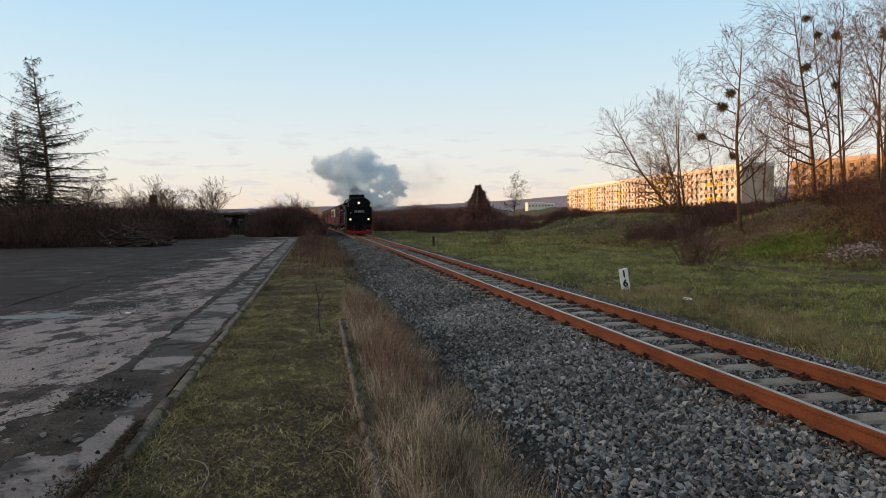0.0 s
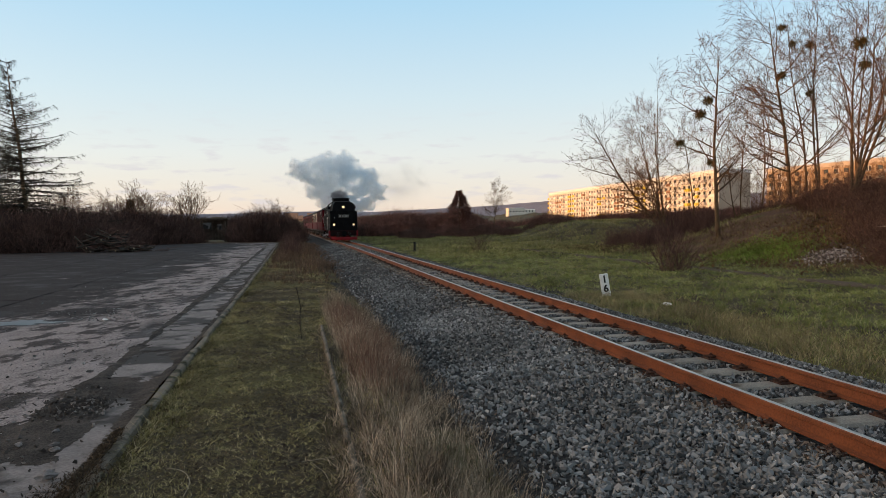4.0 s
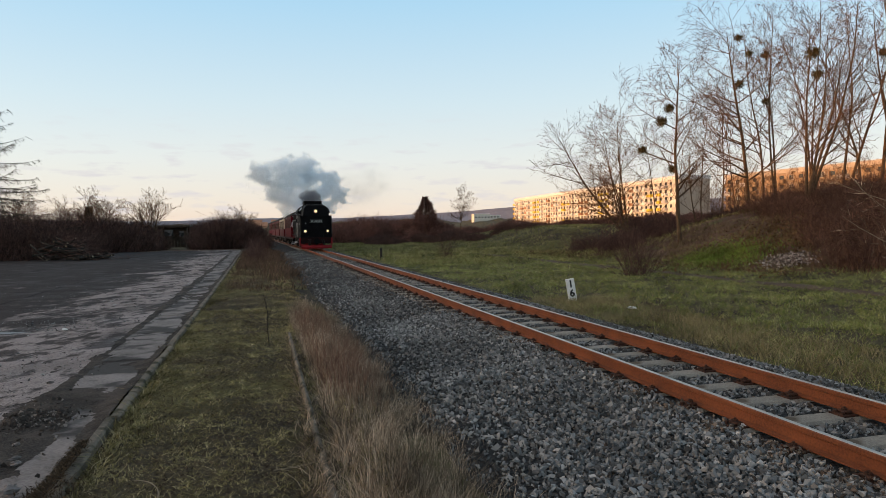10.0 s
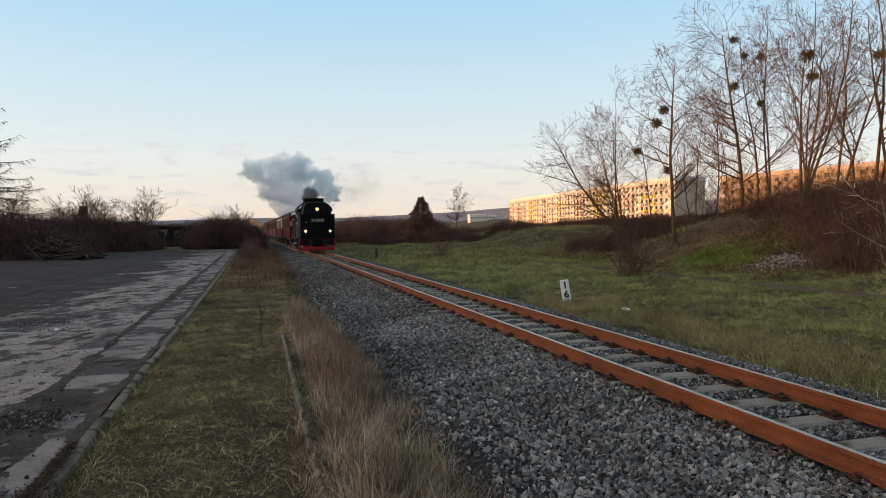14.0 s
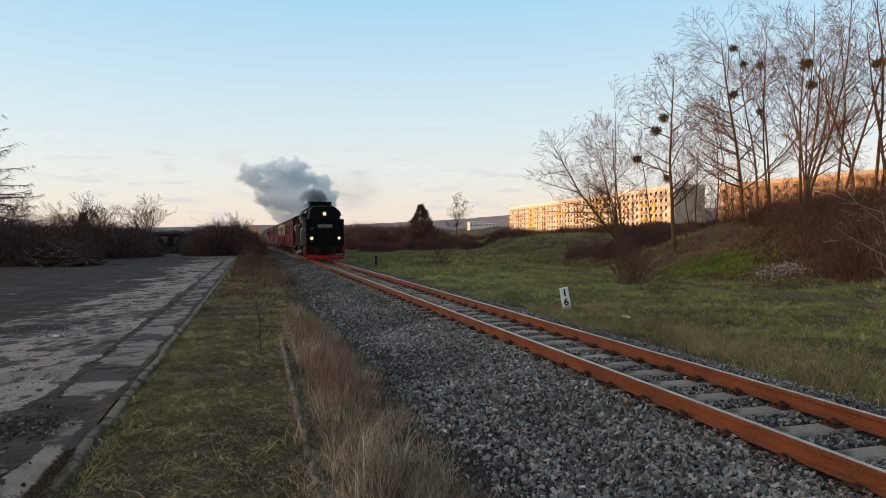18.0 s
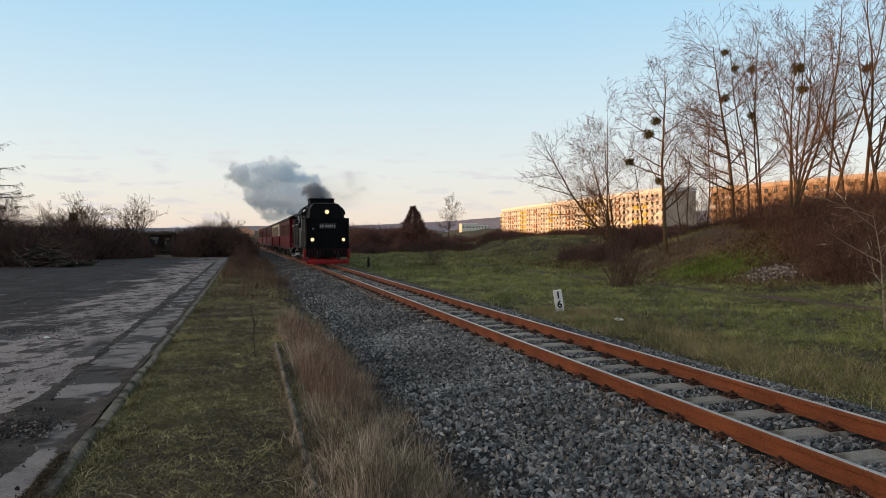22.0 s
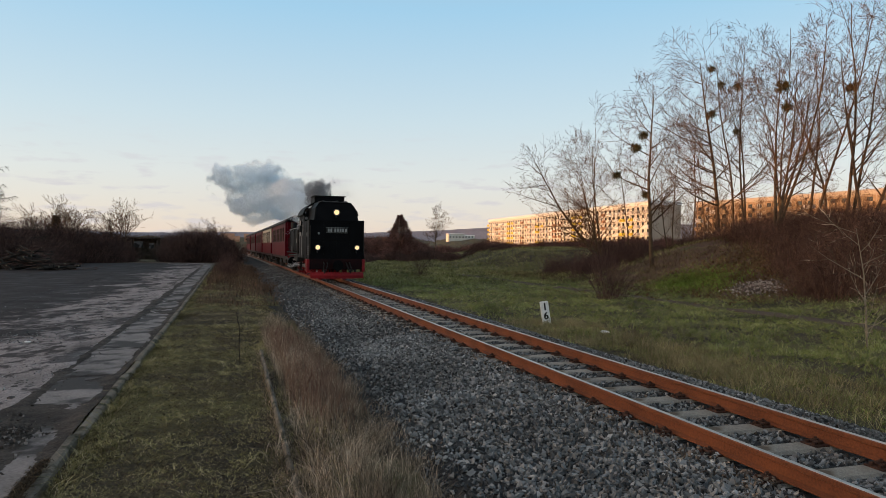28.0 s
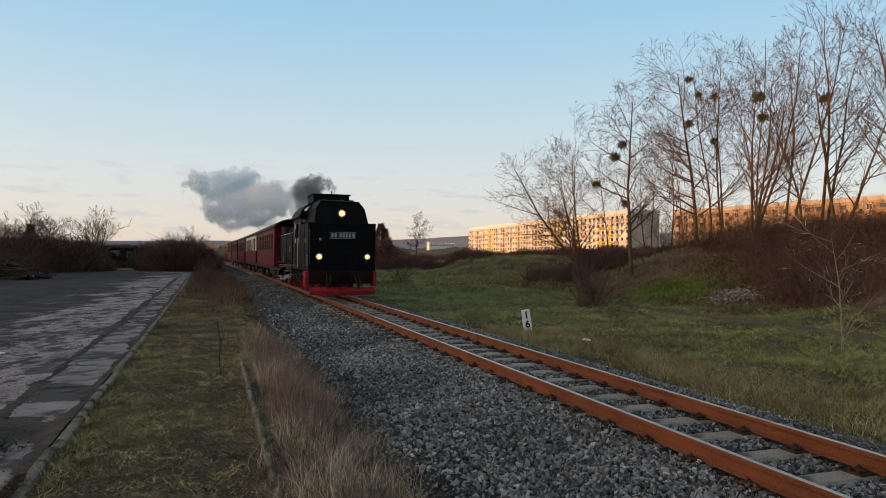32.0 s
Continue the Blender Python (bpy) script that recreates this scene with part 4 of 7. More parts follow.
    # tanks and boiler
    for s in (-1, 1):
        a, b = sorted((s * W, s * 0.68))
        tk = box(bmesh.new(), a, b, 4.32, 9.2, 1.22, 2.30, 0.05)
        part("side_tank", tk, M["black"], L, "black side water tank")
        for y in np.arange(4.6, 9.2, 0.75):
            part("tank_strap", boxm(s * W - 0.008, s * W + 0.008, y - 0.03, y + 0.03, 1.26, 2.26), M["black"], L)
        part("footplate", boxm(*sorted((s * 0.55, s * 1.2)), 4.3, 11.0, 1.12, 1.18, 0.01), M["black"], L)
        pi = pipe(bmesh.new(), [(s * 1.0, 4.4, 2.42), (s * 1.0, 9.6, 2.42), (s * 0.8, 9.8, 2.1)], 0.03, 6)
        part("boiler_pipe", pi, M["iron"], L)
        cylr = cyl(bmesh.new(), (s * 0.98, 9.55, 0.62), (s * 0.98, 10.35, 0.62), 0.27, 0.27, 20)
        part("steam_cylinder", cylr, M["black"], L, "black steam cylinder")
        for y, hh in ((4.75, 0.26), (5.4, 0.2)):
            part("tank_filler", cylm((s * 0.92, y, 2.28), (s * 0.92, y, 2.28 + hh), 0.14, 0.12, 12), M["black"], L)
    part("boiler", cylm((0, 4.2, 2.22), (0, 9.2, 2.22), 0.72, 0.72, 28), M["black"], L, "black boiler barrel")
    part("smokebox", cylm((0, 9.2, 2.2), (0, 10.9, 2.2), 0.78, 0.78, 28), M["black"], L, "black smokebox")
    part("smokebox_saddle", boxm(-0.7, 0.7, 9.3, 10.7, 0.95, 1.7, 0.04), M["black"], L)
    part("smokebox_door", cylm((0, 10.9, 2.2), (0, 11.02, 2.2), 0.66, 0.5, 24), M["black"], L)
    ch = bmesh.new()
    cyl(ch, (0, 10.05, 2.9), (0, 10.05, 3.50), 0.27, 0.30, 20)
    cyl(ch, (0, 10.05, 3.50), (0, 10.05, 3.60), 0.36, 0.33, 20)
    part("chimney", ch, M["black"], L, "black chimney, smoking")
    for y, r, z in ((5.4, 0.30, 3.22), (7.1, 0.36, 3.25), (8.5, 0.32, 3.2)):
        d = cyl(bmesh.new(), (0, y, 2.7), (0, y, z - 0.12), r, r, 20)
        cyl(d, (0, y, z - 0.12), (0, y, z), r, r * 0.6, 20)
        part("dome", d, M["black"], L, "rounded boiler dome")
    for y in (4.75, 5.0):
        part("safety_valve", cylm((0.12, y, 2.9), (0.12, y, 3.4), 0.06, 0.05, 10), M["iron"], L)
    part("whistle", cylm((-0.4, 4.62, 2.9), (-0.4, 4.62, 3.42), 0.035, 0.035, 8), M["steel"], L)
    part("air_pump", box(cylm((-1.02, 8.9, 1.9), (-1.02, 8.9, 2.75), 0.16, 0.16, 14), -1.16, -0.88, 8.75, 9.05, 2.2, 2.35, 0.02), M["iron"], L)
    part("generator", cylm((0.5, 9.6, 2.9), (0.5, 9.95, 2.9), 0.15, 0.15, 12), M["iron"], L)
    # underframe and wheels
    for s in (-1, 1):
        part("main_frame", boxm(*sorted((s * 0.36, s * 0.40)), 0.2, 11.0, 0.45, 1.1, 0.01), M["red"], L, "red plate frame")
    part("frame_stay", boxm(-0.36, 0.36, 0.22, 10.9, 0.62, 0.95, 0.01), M["iron"], L)
    part("rear_beam", boxm(-1.15, 1.15, 10.95, 11.07, 0.50, 0.95, 0.015), M["red"], L)
    R = 0.50
    axles = [3.75, 4.95, 6.15, 7.35, 8.55]
    wm, drive_spoke, small_spoke = wheel_bm(R, 0.11), spoke_mesh(R, 0.11), spoke_mesh(0.35, 0.10)
    wme = bpy.data.meshes.new("driving_wheel")
    wm.to_mesh(wme)
    wm.free()
    wme.materials.append(M["red"])
    wme.materials.append(M["iron"])
    small = wheel_bm(0.35, 0.10)
    sme = bpy.data.meshes.new("carrying_wheel")
    small.to_mesh(sme)
    small.free()
    sme.materials.append(M["red"])
    for y in axles:
        for s in (-1, 1):
            rest = Matrix.Translation((s * 0.50, y, R)) @ Matrix.Rotation(0 if s > 0 else math.pi, 4, "Z")
            w = part("driving_wheel", wme, None, L, "red spoked driving wheel", m=rest)
            add_spokes(w, drive_spoke, 12)
            moving_wheels.append((w, R, rest))
            pin = part("crank_pin", boxm(0.10, 0.18, -0.1, 0.1, -0.34, 0.12, 0.03), M["iron"], w)
    for y in (1.5, 10.2):
        for s in (-1, 1):
            rest = Matrix.Translation((s * 0.50, y, 0.35)) @ Matrix.Rotation(0 if s > 0 else math.pi, 4, "Z")
            w = part("carrying_wheel", sme, None, L, "small red spoked wheel", m=rest)
            add_spokes(w, small_spoke, 9)
            moving_wheels.append((w, 0.35, rest))
    for s in (-1, 1):
        cr = boxm(-0.03, 0.03, axles[0] - 0.12, axles[-1] + 0.12, -0.055, 0.055, 0.01)
        for y in axles:
            cyl(cr, (-0.05, y, 0), (0.05, y, 0), 0.10, 0.10, 12)
        rod = part("coupling_rod", cr, M["steel"], L, "bright steel coupling rod", m=Matrix.Translation((s * 0.74, 0, R - 0.24)))
        moving_rods.append((rod, s * 0.74))
        part("crosshead_guide", boxm(*sorted((s * 0.93, s * 1.0)), 8.2, 9.6, 0.72, 0.78, 0.008), M["steel"], L)
        part("valve_gear", pipe(bmesh.new(), [(s * 0.9, 6.4, 0.75), (s * 0.92, 7.4, 1.02), (s * 0.92, 9.4, 0.95)], 0.03, 6), M["steel"], L)
        sb = bmesh.new()
        for y in axles:
            box(sb, s * 0.45 - 0.03, s * 0.45 + 0.03, y + 0.52, y + 0.58, 0.2, 0.75, 0.01)
        part("brake_shoes", sb, M["iron"], L)
        part("sand_pipe", pipe(bmesh.new(), [(s * 0.75, 7.0, 1.1), (s * 0.56, 7.9, 0.3), (s * 0.53, 7.95, 0.08)], 0.02, 6), M["iron"], L)
    return L


def coach(cream=False):
    """A narrow-gauge passenger coach, 13.3 m long, open platforms at its ends; local y from its front end."""
    C = thing("passenger_coach", "dark red narrow-gauge coach with cream window band" if cream else "dark red narrow-gauge passenger coach with grey roof", "railway carriage", group="coaches of the train")
    W, y0, y1 = 1.22, 0.75, 12.55
    # walls with real window openings
    wins = [y0 + 0.85 + i * 1.32 for i in range(8)]
    for s in (-1, 1):
        a, b = sorted((s * W, s * (W - 0.06)))
        part("lower_wall", boxm(a, b, y0, y1, 0.88, 1.72, 0.012), M["coach_red"], C)
        up = bmesh.new()
        edges = [y0] + [q for w in wins for q in (w, w + 0.8)] + [y1]
        for q0, q1 in zip(edges[::2], edges[1::2]):
            box(up, a, b, q0, q1, 1.72, 2.62)
        box(up, a, b, y0, y1, 2.62, 2.90)
        part("window_wall", up, M["cream"] if cream else M["coach_red"], C)
        part("belt_rail", boxm(*sorted((s * (W - 0.01), s * (W + 0.018))), y0, y1, 1.69, 1.74, 0.006), M["coach_red"], C)
        for w in wins:
            g = part("window", boxm(*sorted((s * (W - 0.045), s * (W - 0.03))), w + 0.02, w + 0.78, 1.74, 2.60), M["glass"], C, "dark reflecting coach window")
            fr = bmesh.new()
            x0, x1 = sorted((s * (W - 0.03), s * (W + 0.008)))
            for z0, z1 in ((1.72, 1.765), (2.575, 2.62), (2.28, 2.31)):
                box(fr, x0, x1, w, w + 0.8, z0, z1)
            for q in (w, w + 0.76):
                box(fr, x0, x1, q, q + 0.04, 1.765, 2.575)
            part("window_frame", fr, M["wood"], g)
        part("sole_bar", boxm(*sorted((s * 1.02, s * 1.12)), 0.1, 13.2, 0.70, 0.88, 0.01), M["iron"], C)
    for y in (y0, y1 - 0.06):
        ew = box(box(box(bmesh.new(), -W + 0.06, -0.38, y, y + 0.06, 0.88, 2.9), 0.38, W - 0.06, y, y + 0.06, 0.88, 2.9), -0.38, 0.38, y, y + 0.06, 2.7, 2.9)
        part("end_wall", ew, M["coach_red"], C)
        part("end_door", boxm(-0.37, 0.37, y + 0.01, y + 0.05, 0.88, 2.69, 0.01), M["coach_red"], C)
    rf = bmesh.new()
    rings = []
    for y in (0.05, 13.25):
        top = [(1.32 * math.sin(q), y, 2.80 + 0.52 * math.cos(q)) for q in np.linspace(-1.45, 1.45, 13)]
        rings.append(top + [(x * 0.97, y, z - 0.05) for x, _, z in reversed(top)])
    part("roof", loft(rf, rings), M["coach_roof"], C, "sooty grey arched roof")
    for y in np.arange(1.6, 12.5, 2.2):
        part("roof_vent", cyl(cylm((0, y, 3.28), (0, y, 3.42), 0.08, 0.08, 10), (0, y, 3.42), (0, y, 3.47), 0.14, 0.10, 10), M["coach_roof"], C)
    part("floor", boxm(-1.15, 1.15, 0.05, 13.25, 0.84, 0.90, 0.01), M["iron"], C)
    for y0p, ys in ((0.08, 1), (13.22, -1)):
        rl = bmesh.new()
        for x in (-1.1, -0.75, -0.4, 0.4, 0.75, 1.1):
            pipe(rl, [(x, y0p, 0.9), (x, y0p, 1.9)], 0.018, 6)
        for z in (1.4, 1.9):
            for s in (-1, 1):
                pipe(rl, [(s * 0.4, y0p, z), (s * 1.1, y0p, z)], 0.02, 6)
        part("platform_railing", rl, M["iron"], C)
        for s in (-1, 1):
            part("roof_post", pipe(bmesh.new(), [(s * 1.14, y0p, 0.88), (s * 1.14, y0p, 2.9)], 0.03, 6), M["coach_red"], C)
            sp = bmesh.new()
            for z in (0.35, 0.62):
                box(sp, s * 1.12 - 0.14, s * 1.12 + 0.14, y0p + ys * 0.32 - 0.25, y0p + ys * 0.32 + 0.25, z, z + 0.03)
            part("platform_steps", sp, M["iron"], C)
    part("underframe_box", boxm(-0.8, 0.8, 5.2, 7.6, 0.35, 0.72, 0.03), M["iron"], C)
    part("buffer", cyl(cylm((0, 0.1, 0.68), (0, -0.1, 0.68), 0.08, 0.08, 12), (0, -0.1, 0.68), (0, -0.14, 0.68), 0.2, 0.2, 16), M["iron"], C)
    sme = bpy.data.meshes.get("coach_wheel")
    if sme is None:
        b = bmesh.new()
        cyl(b, (0, 0, 0), (0.1, 0, 0), 0.36, 0.355, 24)
        cyl(b, (-0.02, 0, 0), (0.012, 0, 0), 0.385, 0.385, 24)
        cyl(b, (0.1, 0, 0), (0.14, 0, 0), 0.12, 0.1, 12)
        for i in range(4):
            a = i * math.pi / 2
            cyl(b, (0.09, 0.22 * math.cos(a), 0.22 * math.sin(a)), (0.107, 0.22 * math.cos(a), 0.22 * math.sin(a)), 0.06, 0.06, 8)
        sme = bpy.data.meshes.new("coach_wheel")
        b.to_mesh(sme)
        b.free()
        sme.materials.append(M["iron"])
    for yb in (2.4, 10.9):
        bf = bmesh.new()
        for s in (-1, 1):
            box(bf, *sorted((s * 0.66, s * 0.72)), yb - 1.0, yb + 1.0, 0.30, 0.50, 0.02)
            box(bf, *sorted((s * 0.64, s * 0.74)), yb - 0.25, yb + 0.25, 0.45, 0.70, 0.02)
        box(bf, -0.7, 0.7, yb - 0.12, yb + 0.12, 0.5, 0.72)
        part("bogie_frame", bf, M["iron"], C)
        for y in (yb - 0.7, yb + 0.7):
            for s in (-1, 1):
                part("coach_wheel", sme, None, C, m=Matrix.Translation((s * 0.50, y, 0.36)) @ Matrix.Rotation(0 if s > 0 else math.pi, 4, "Z"))
    return C

# ---- plants ----
def tubes(name, segs, sides, material):
    """Tapered tubes from rows (x0,y0,z0,r0,x1,y1,z1,r1)."""
    s = np.asarray(segs, float)
    a, b, ra, rb = s[:, 0:3], s[:, 4:7], s[:, 3], s[:, 7]
    d = b - a
    d /= np.linalg.norm(d, axis=1)[:, None] + 1e-9
    ref = np.where(np.abs(d[:, 2:3]) > 0.9, np.array([[1.0, 0, 0]]), np.array([[0, 0, 1.0]]))
    e1 = np.cross(d, ref)
    e1 /= np.linalg.norm(e1, axis=1)[:, None] + 1e-9
    e2 = np.cross(d, e1)
    if sides == 1:  # fine twigs: one narrow facet each, turned at random
        t = np.random.default_rng(len(s)).uniform(0, np.pi, len(s))[:, None]
        e = (e1 * np.cos(t) + e2 * np.sin(t)) * 1.35
        v = np.stack([a - e * ra[:, None], a + e * ra[:, None], b + e * rb[:, None], b - e * rb[:, None]], 1)
        return raw(name, v.reshape(-1, 3), np.arange(len(s) * 4).reshape(-1, 4), material)
    ang = np.arange(sides) * 2 * np.pi / sides
    ring = e1[:, None] * np.cos(ang)[None, :, None] + e2[:, None] * np.sin(ang)[None, :, None]
    v = np.concatenate([a[:, None] + ring * ra[:, None, None], b[:, None] + ring * rb[:, None, None]], 1)
    i = np.arange(sides)
    j = (i + 1) % sides
    q = np.stack([i, j, j + sides, i + sides], 1)
    f = (q[None] + (np.arange(len(s)) * 2 * sides)[:, None, None]).reshape(-1, 4)
    me = raw(name, v.reshape(-1, 3), f, material)
    if sides > 3:
        me.polygons.foreach_set("use_smooth", np.ones(len(f), bool))
    return me


def grow(rnd, p, d, length, r, level, out, up=0.25, wob=0.16, kids=(7, 6, 5), spread=0.75, start=0.25, taper=0.35, shrink=0.5):
    """A branch as a wavering line of pieces with side branches; out[level] collects the pieces."""
    n = max(3, int(length / (0.75 if level == 0 else 0.42 if level == 1 else 0.3)))
    n = min(n, 14)
    step = length / n
    pts = [(p.copy(), r)]
    for i in range(n):
        d = (d + Vector((rnd.gauss(0, wob), rnd.gauss(0, wob), rnd.gauss(0, wob) * 0.7 + up * (0.18 if level < 2 else 0.08)))).normalized()
        p = p + d * step
        pts.append((p.copy(), r * (1 - (1 - taper) * (i + 1) / n) if level < len(kids) else r * (1 - 0.6 * (i + 1) / n)))
    for (a, ra), (b, rb) in zip(pts, pts[1:]):
        if level == 1:
            out[1][-1].append((*a, ra, *b, rb))
        else:
            out[min(level, len(out) - 1)].append((*a, ra, *b, rb))
    if level < len(kids):
        k = kids[level]
        for i in range(k):
            f = start + (1 - start) * (i + rnd.random()) / k
            j = min(n - 1, int(f * n))
            base, rb = pts[j]
            base = base.lerp(pts[j + 1][0], f * n - j if f * n - j < 1 else 0.9)
            along_d = (pts[j + 1][0] - pts[j][0]).normalized()
            side = along_d.cross(Vector((rnd.gauss(0, 1), rnd.gauss(0, 1), rnd.gauss(0, 1)))).normalized()
            ang = (spread * 1.22 if level == 0 else spread) * rnd.uniform(0.7, 1.15)
            nd = (along_d * math.cos(ang) + side * math.sin(ang) + Vector((0, 0, up * 0.25))).normalized()
            if level == 0:
                out[1].append([])
            ll = length * (shrink if level == 0 else max(shrink, 0.46) if level == 1 else 0.58) * (1.15 - 0.6 * f) * rnd.uniform(0.65, 1.3)
            grow(rnd, base, nd, ll, min(rb * 0.55, r * 0.42), level + 1, out, up, wob * 1.15, kids, spread, 0.12, taper, shrink)


ob_limbs, crown_spots = [], []


def bare_tree(name, label, seed, height, r, lean=(0, 0), stems=1, kids=(13, 7, 6), spread=0.7, start=0.3, up=0.3, wob=0.07, group="bare trees on the bank", twig_r=0.008, shrink=0.45, bark="bark", fine="twig"):
    rnd = random.Random(seed)
    T = thing(name, label, "tree", group=group)
    out = [[], [], [], []]
    for s in range(stems):
        a = rnd.uniform(0, 6.28)
        sp = 0.0 if stems == 1 else 0.16 + 0.1 * rnd.random()
        d = Vector((lean[0] + sp * math.cos(a), lean[1] + sp * math.sin(a), 1)).normalized()
        p = Vector((0.12 * (stems > 1) * math.cos(a), 0.12 * (stems > 1) * math.sin(a), -0.3))
        grow(rnd, p, d, height * (1 if s == 0 else rnd.uniform(0.75, 0.95)), r * (1 if stems == 1 else 0.75), 0, out, up, wob, kids, spread, start, 0.15, shrink)
    ob_limbs.clear()
    ob_limbs.extend(Vector(q[4:7]) for limb in out[1] for q in limb[: max(1, len(limb) * 2 // 3)])
    thick = lambda o, k=1.0: [(*q[:3], max(q[3], twig_r * k), *q[4:7], max(q[7], twig_r * k * 0.7)) for q in o]
    part("trunk", tubes("trunk", thick(out[0]), 8, M[bark]), None, T)
    for limb in out[1]:
        part("limb", tubes("limb", thick(limb), 5, M[bark]), None, T)
    tagged(part("branchwork", tubes("branchwork", thick(out[2], 1.15), 3, M[fine]), None, T), kind="stuff")
    tagged(part("crown", tubes("crown", thick(out[3]), 1, M[fine]), None, T), kind="stuff")
    return T


def put(ob, x, y, turn=0.0, sink=0.0, scale=1.0):
    ob.matrix_basis = Matrix.Translation((x, y, ground_z(x, y) - sink)) @ Matrix.Rotation(turn, 4, "Z") @ Matrix.Scale(scale, 4)
    return ob


def larch(seed, height, r):
    """A tall bare larch: level limbs that sag and lift at their tips, hung with fine twigs."""
    rnd = random.Random(seed)
    T = thing("conifer", "tall thin dark conifer with drooping tiers of bare twigs", "tree")
    limb, fine = [], []
    rings = []
    n = 18
    def sway(f):
        return 0.05 * math.sin(n * f * 0.8) - 0.098 * height * f ** 1.35
    for i in range(n + 1):
        rr, z = r * (1 - i / n) ** 0.9 + 0.012, height * i / n - (0.3 if i == 0 else 0)
        rings.append([(sway(i / n) + rr * math.cos(a), rr * math.sin(a), z) for a in [q * math.pi / 4 for q in range(8)]])
    z = 1.5
    while z < height - 0.15:
        s = z / height
        for k in range(rnd.choice((3, 4, 5) if s < 0.8 else (2, 3))):
            reach = 0.60 * (height - z) ** 0.93 * rnd.uniform(0.45, 1.1) + 0.25
            a = rnd.uniform(0, 6.283)
            d, side = Vector((math.cos(a), math.sin(a), 0)), Vector((-math.sin(a), math.cos(a), 0))
            slope, bend = -0.10 + 0.62 * s + rnd.gauss(0, 0.07), rnd.gauss(0, 0.10)
            q, m = Vector((sway(s), 0, z)), max(4, int(reach / 0.42))
            base, thick = q.copy(), 0.014 + 0.008 * reach
            for i in range(m):
                f = (i + 1) / m
                nxt = base + d * reach * f + side * bend * reach * f * f + Vector((rnd.gauss(0, 0.025), rnd.gauss(0, 0.025), reach * (slope * f - 0.30 * (1 - s) * f * f + 0.17 * f ** 4)))
                limb.append((*q, thick * (1.08 - i / m), *nxt, thick * (1.08 - f)))
                for _ in range(rnd.choice((4, 5, 6)) if s < 0.85 else 3):
                    p = q.lerp(nxt, rnd.random())
                    sg = rnd.choice((-1, 1))
                    ln = (0.22 + 0.13 * reach * (1 - 0.6 * f)) * rnd.uniform(0.5, 1.3)
                    e = p + (side * sg * rnd.uniform(0.3, 1.0) + d * rnd.uniform(0.2, 0.9) + Vector((0, 0, rnd.uniform(-0.75, 0.25)))) * ln
                    fine.append((*p, 0.013, *e, 0.006))
                    for _ in range(2):
                        g = p.lerp(e, rnd.uniform(0.25, 1))
                        h = g + Vector((rnd.gauss(0, 0.10), rnd.gauss(0, 0.10), rnd.uniform(-0.26, 0.05)))
                        fine.append((*g, 0.009, *h, 0.005))
                q = nxt
        z += rnd.uniform(0.20, 0.38)
    part("trunk", loft(bmesh.new(), rings), M["bark"], T, smooth_faces=True)
    tagged(part("branchwork", tubes("branchwork", limb, 4, M["dead_wood"]), None, T), kind="stuff")
    tagged(part("crown", tubes("crown", fine, 1, M["conifer"]), None, T), kind="stuff")
    return T


def thicket(seed, w, d, h, n, core=True, twig=0.012, stick_out=0.5, material="thicket"):
    """A bare bush: a dense heap of rising stems and twigs."""
    rnd = random.Random(seed)
    T = thing("bush", "dense leafless red-brown bush" if core else "open leafless brown bush", "bush", group="bare bushes")
    segs = []
    for i in range(n):
        a, q = rnd.uniform(0, 6.283), math.sqrt(rnd.random())
        bx, by = q * math.cos(a), q * math.sin(a)
        p = Vector((bx * w * 0.5, by * d * 0.5, rnd.uniform(-0.1, h * 0.55) if rnd.random() < 0.7 else -0.1))
        dome = h * (1.0 - 0.55 * q * q) * rnd.uniform(0.75, 1.0)
        dirn = Vector((bx * 0.5 + rnd.gauss(0, 0.35), by * 0.5 + rnd.gauss(0, 0.35), rnd.uniform(0.5, 1.3))).normalized()
        ln = max(0.3, dome - p.z) * rnd.uniform(0.6, 1.0 + 0.15 * stick_out)
        for k in range(2):
            e = p + dirn * ln * 0.5
            segs.append((*p, twig * (1 - 0.35 * k), *e, twig * (0.7 - 0.35 * k)))
            for _ in range(2):
                g = p.lerp(e, rnd.uniform(0.2, 1))
                f = g + Vector((rnd.gauss(0, 0.3), rnd.gauss(0, 0.3), rnd.uniform(0.05, 0.5))) * ln * 0.35
                segs.append((*g, twig * 0.6, *f, twig * 0.3))
            p, dirn = e, (dirn + Vector((rnd.gauss(0, 0.3), rnd.gauss(0, 0.3), 0.1))).normalized()
    tagged(part("growth", tubes("growth", segs, 1, M[material]), None, T), kind="stuff")
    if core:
        # a solid dark blob stands in for the shaded inside of the bush
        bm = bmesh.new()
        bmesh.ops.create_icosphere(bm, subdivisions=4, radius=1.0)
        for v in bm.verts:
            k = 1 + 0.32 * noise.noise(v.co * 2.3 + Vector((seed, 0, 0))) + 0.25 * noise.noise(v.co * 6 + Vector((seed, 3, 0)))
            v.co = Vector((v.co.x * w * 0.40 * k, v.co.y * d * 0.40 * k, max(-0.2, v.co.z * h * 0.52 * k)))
        part("inner_growth", bm, M["thicket_shade"], T, "solid dark core, the bush's inner shade put into its colour")
    return T


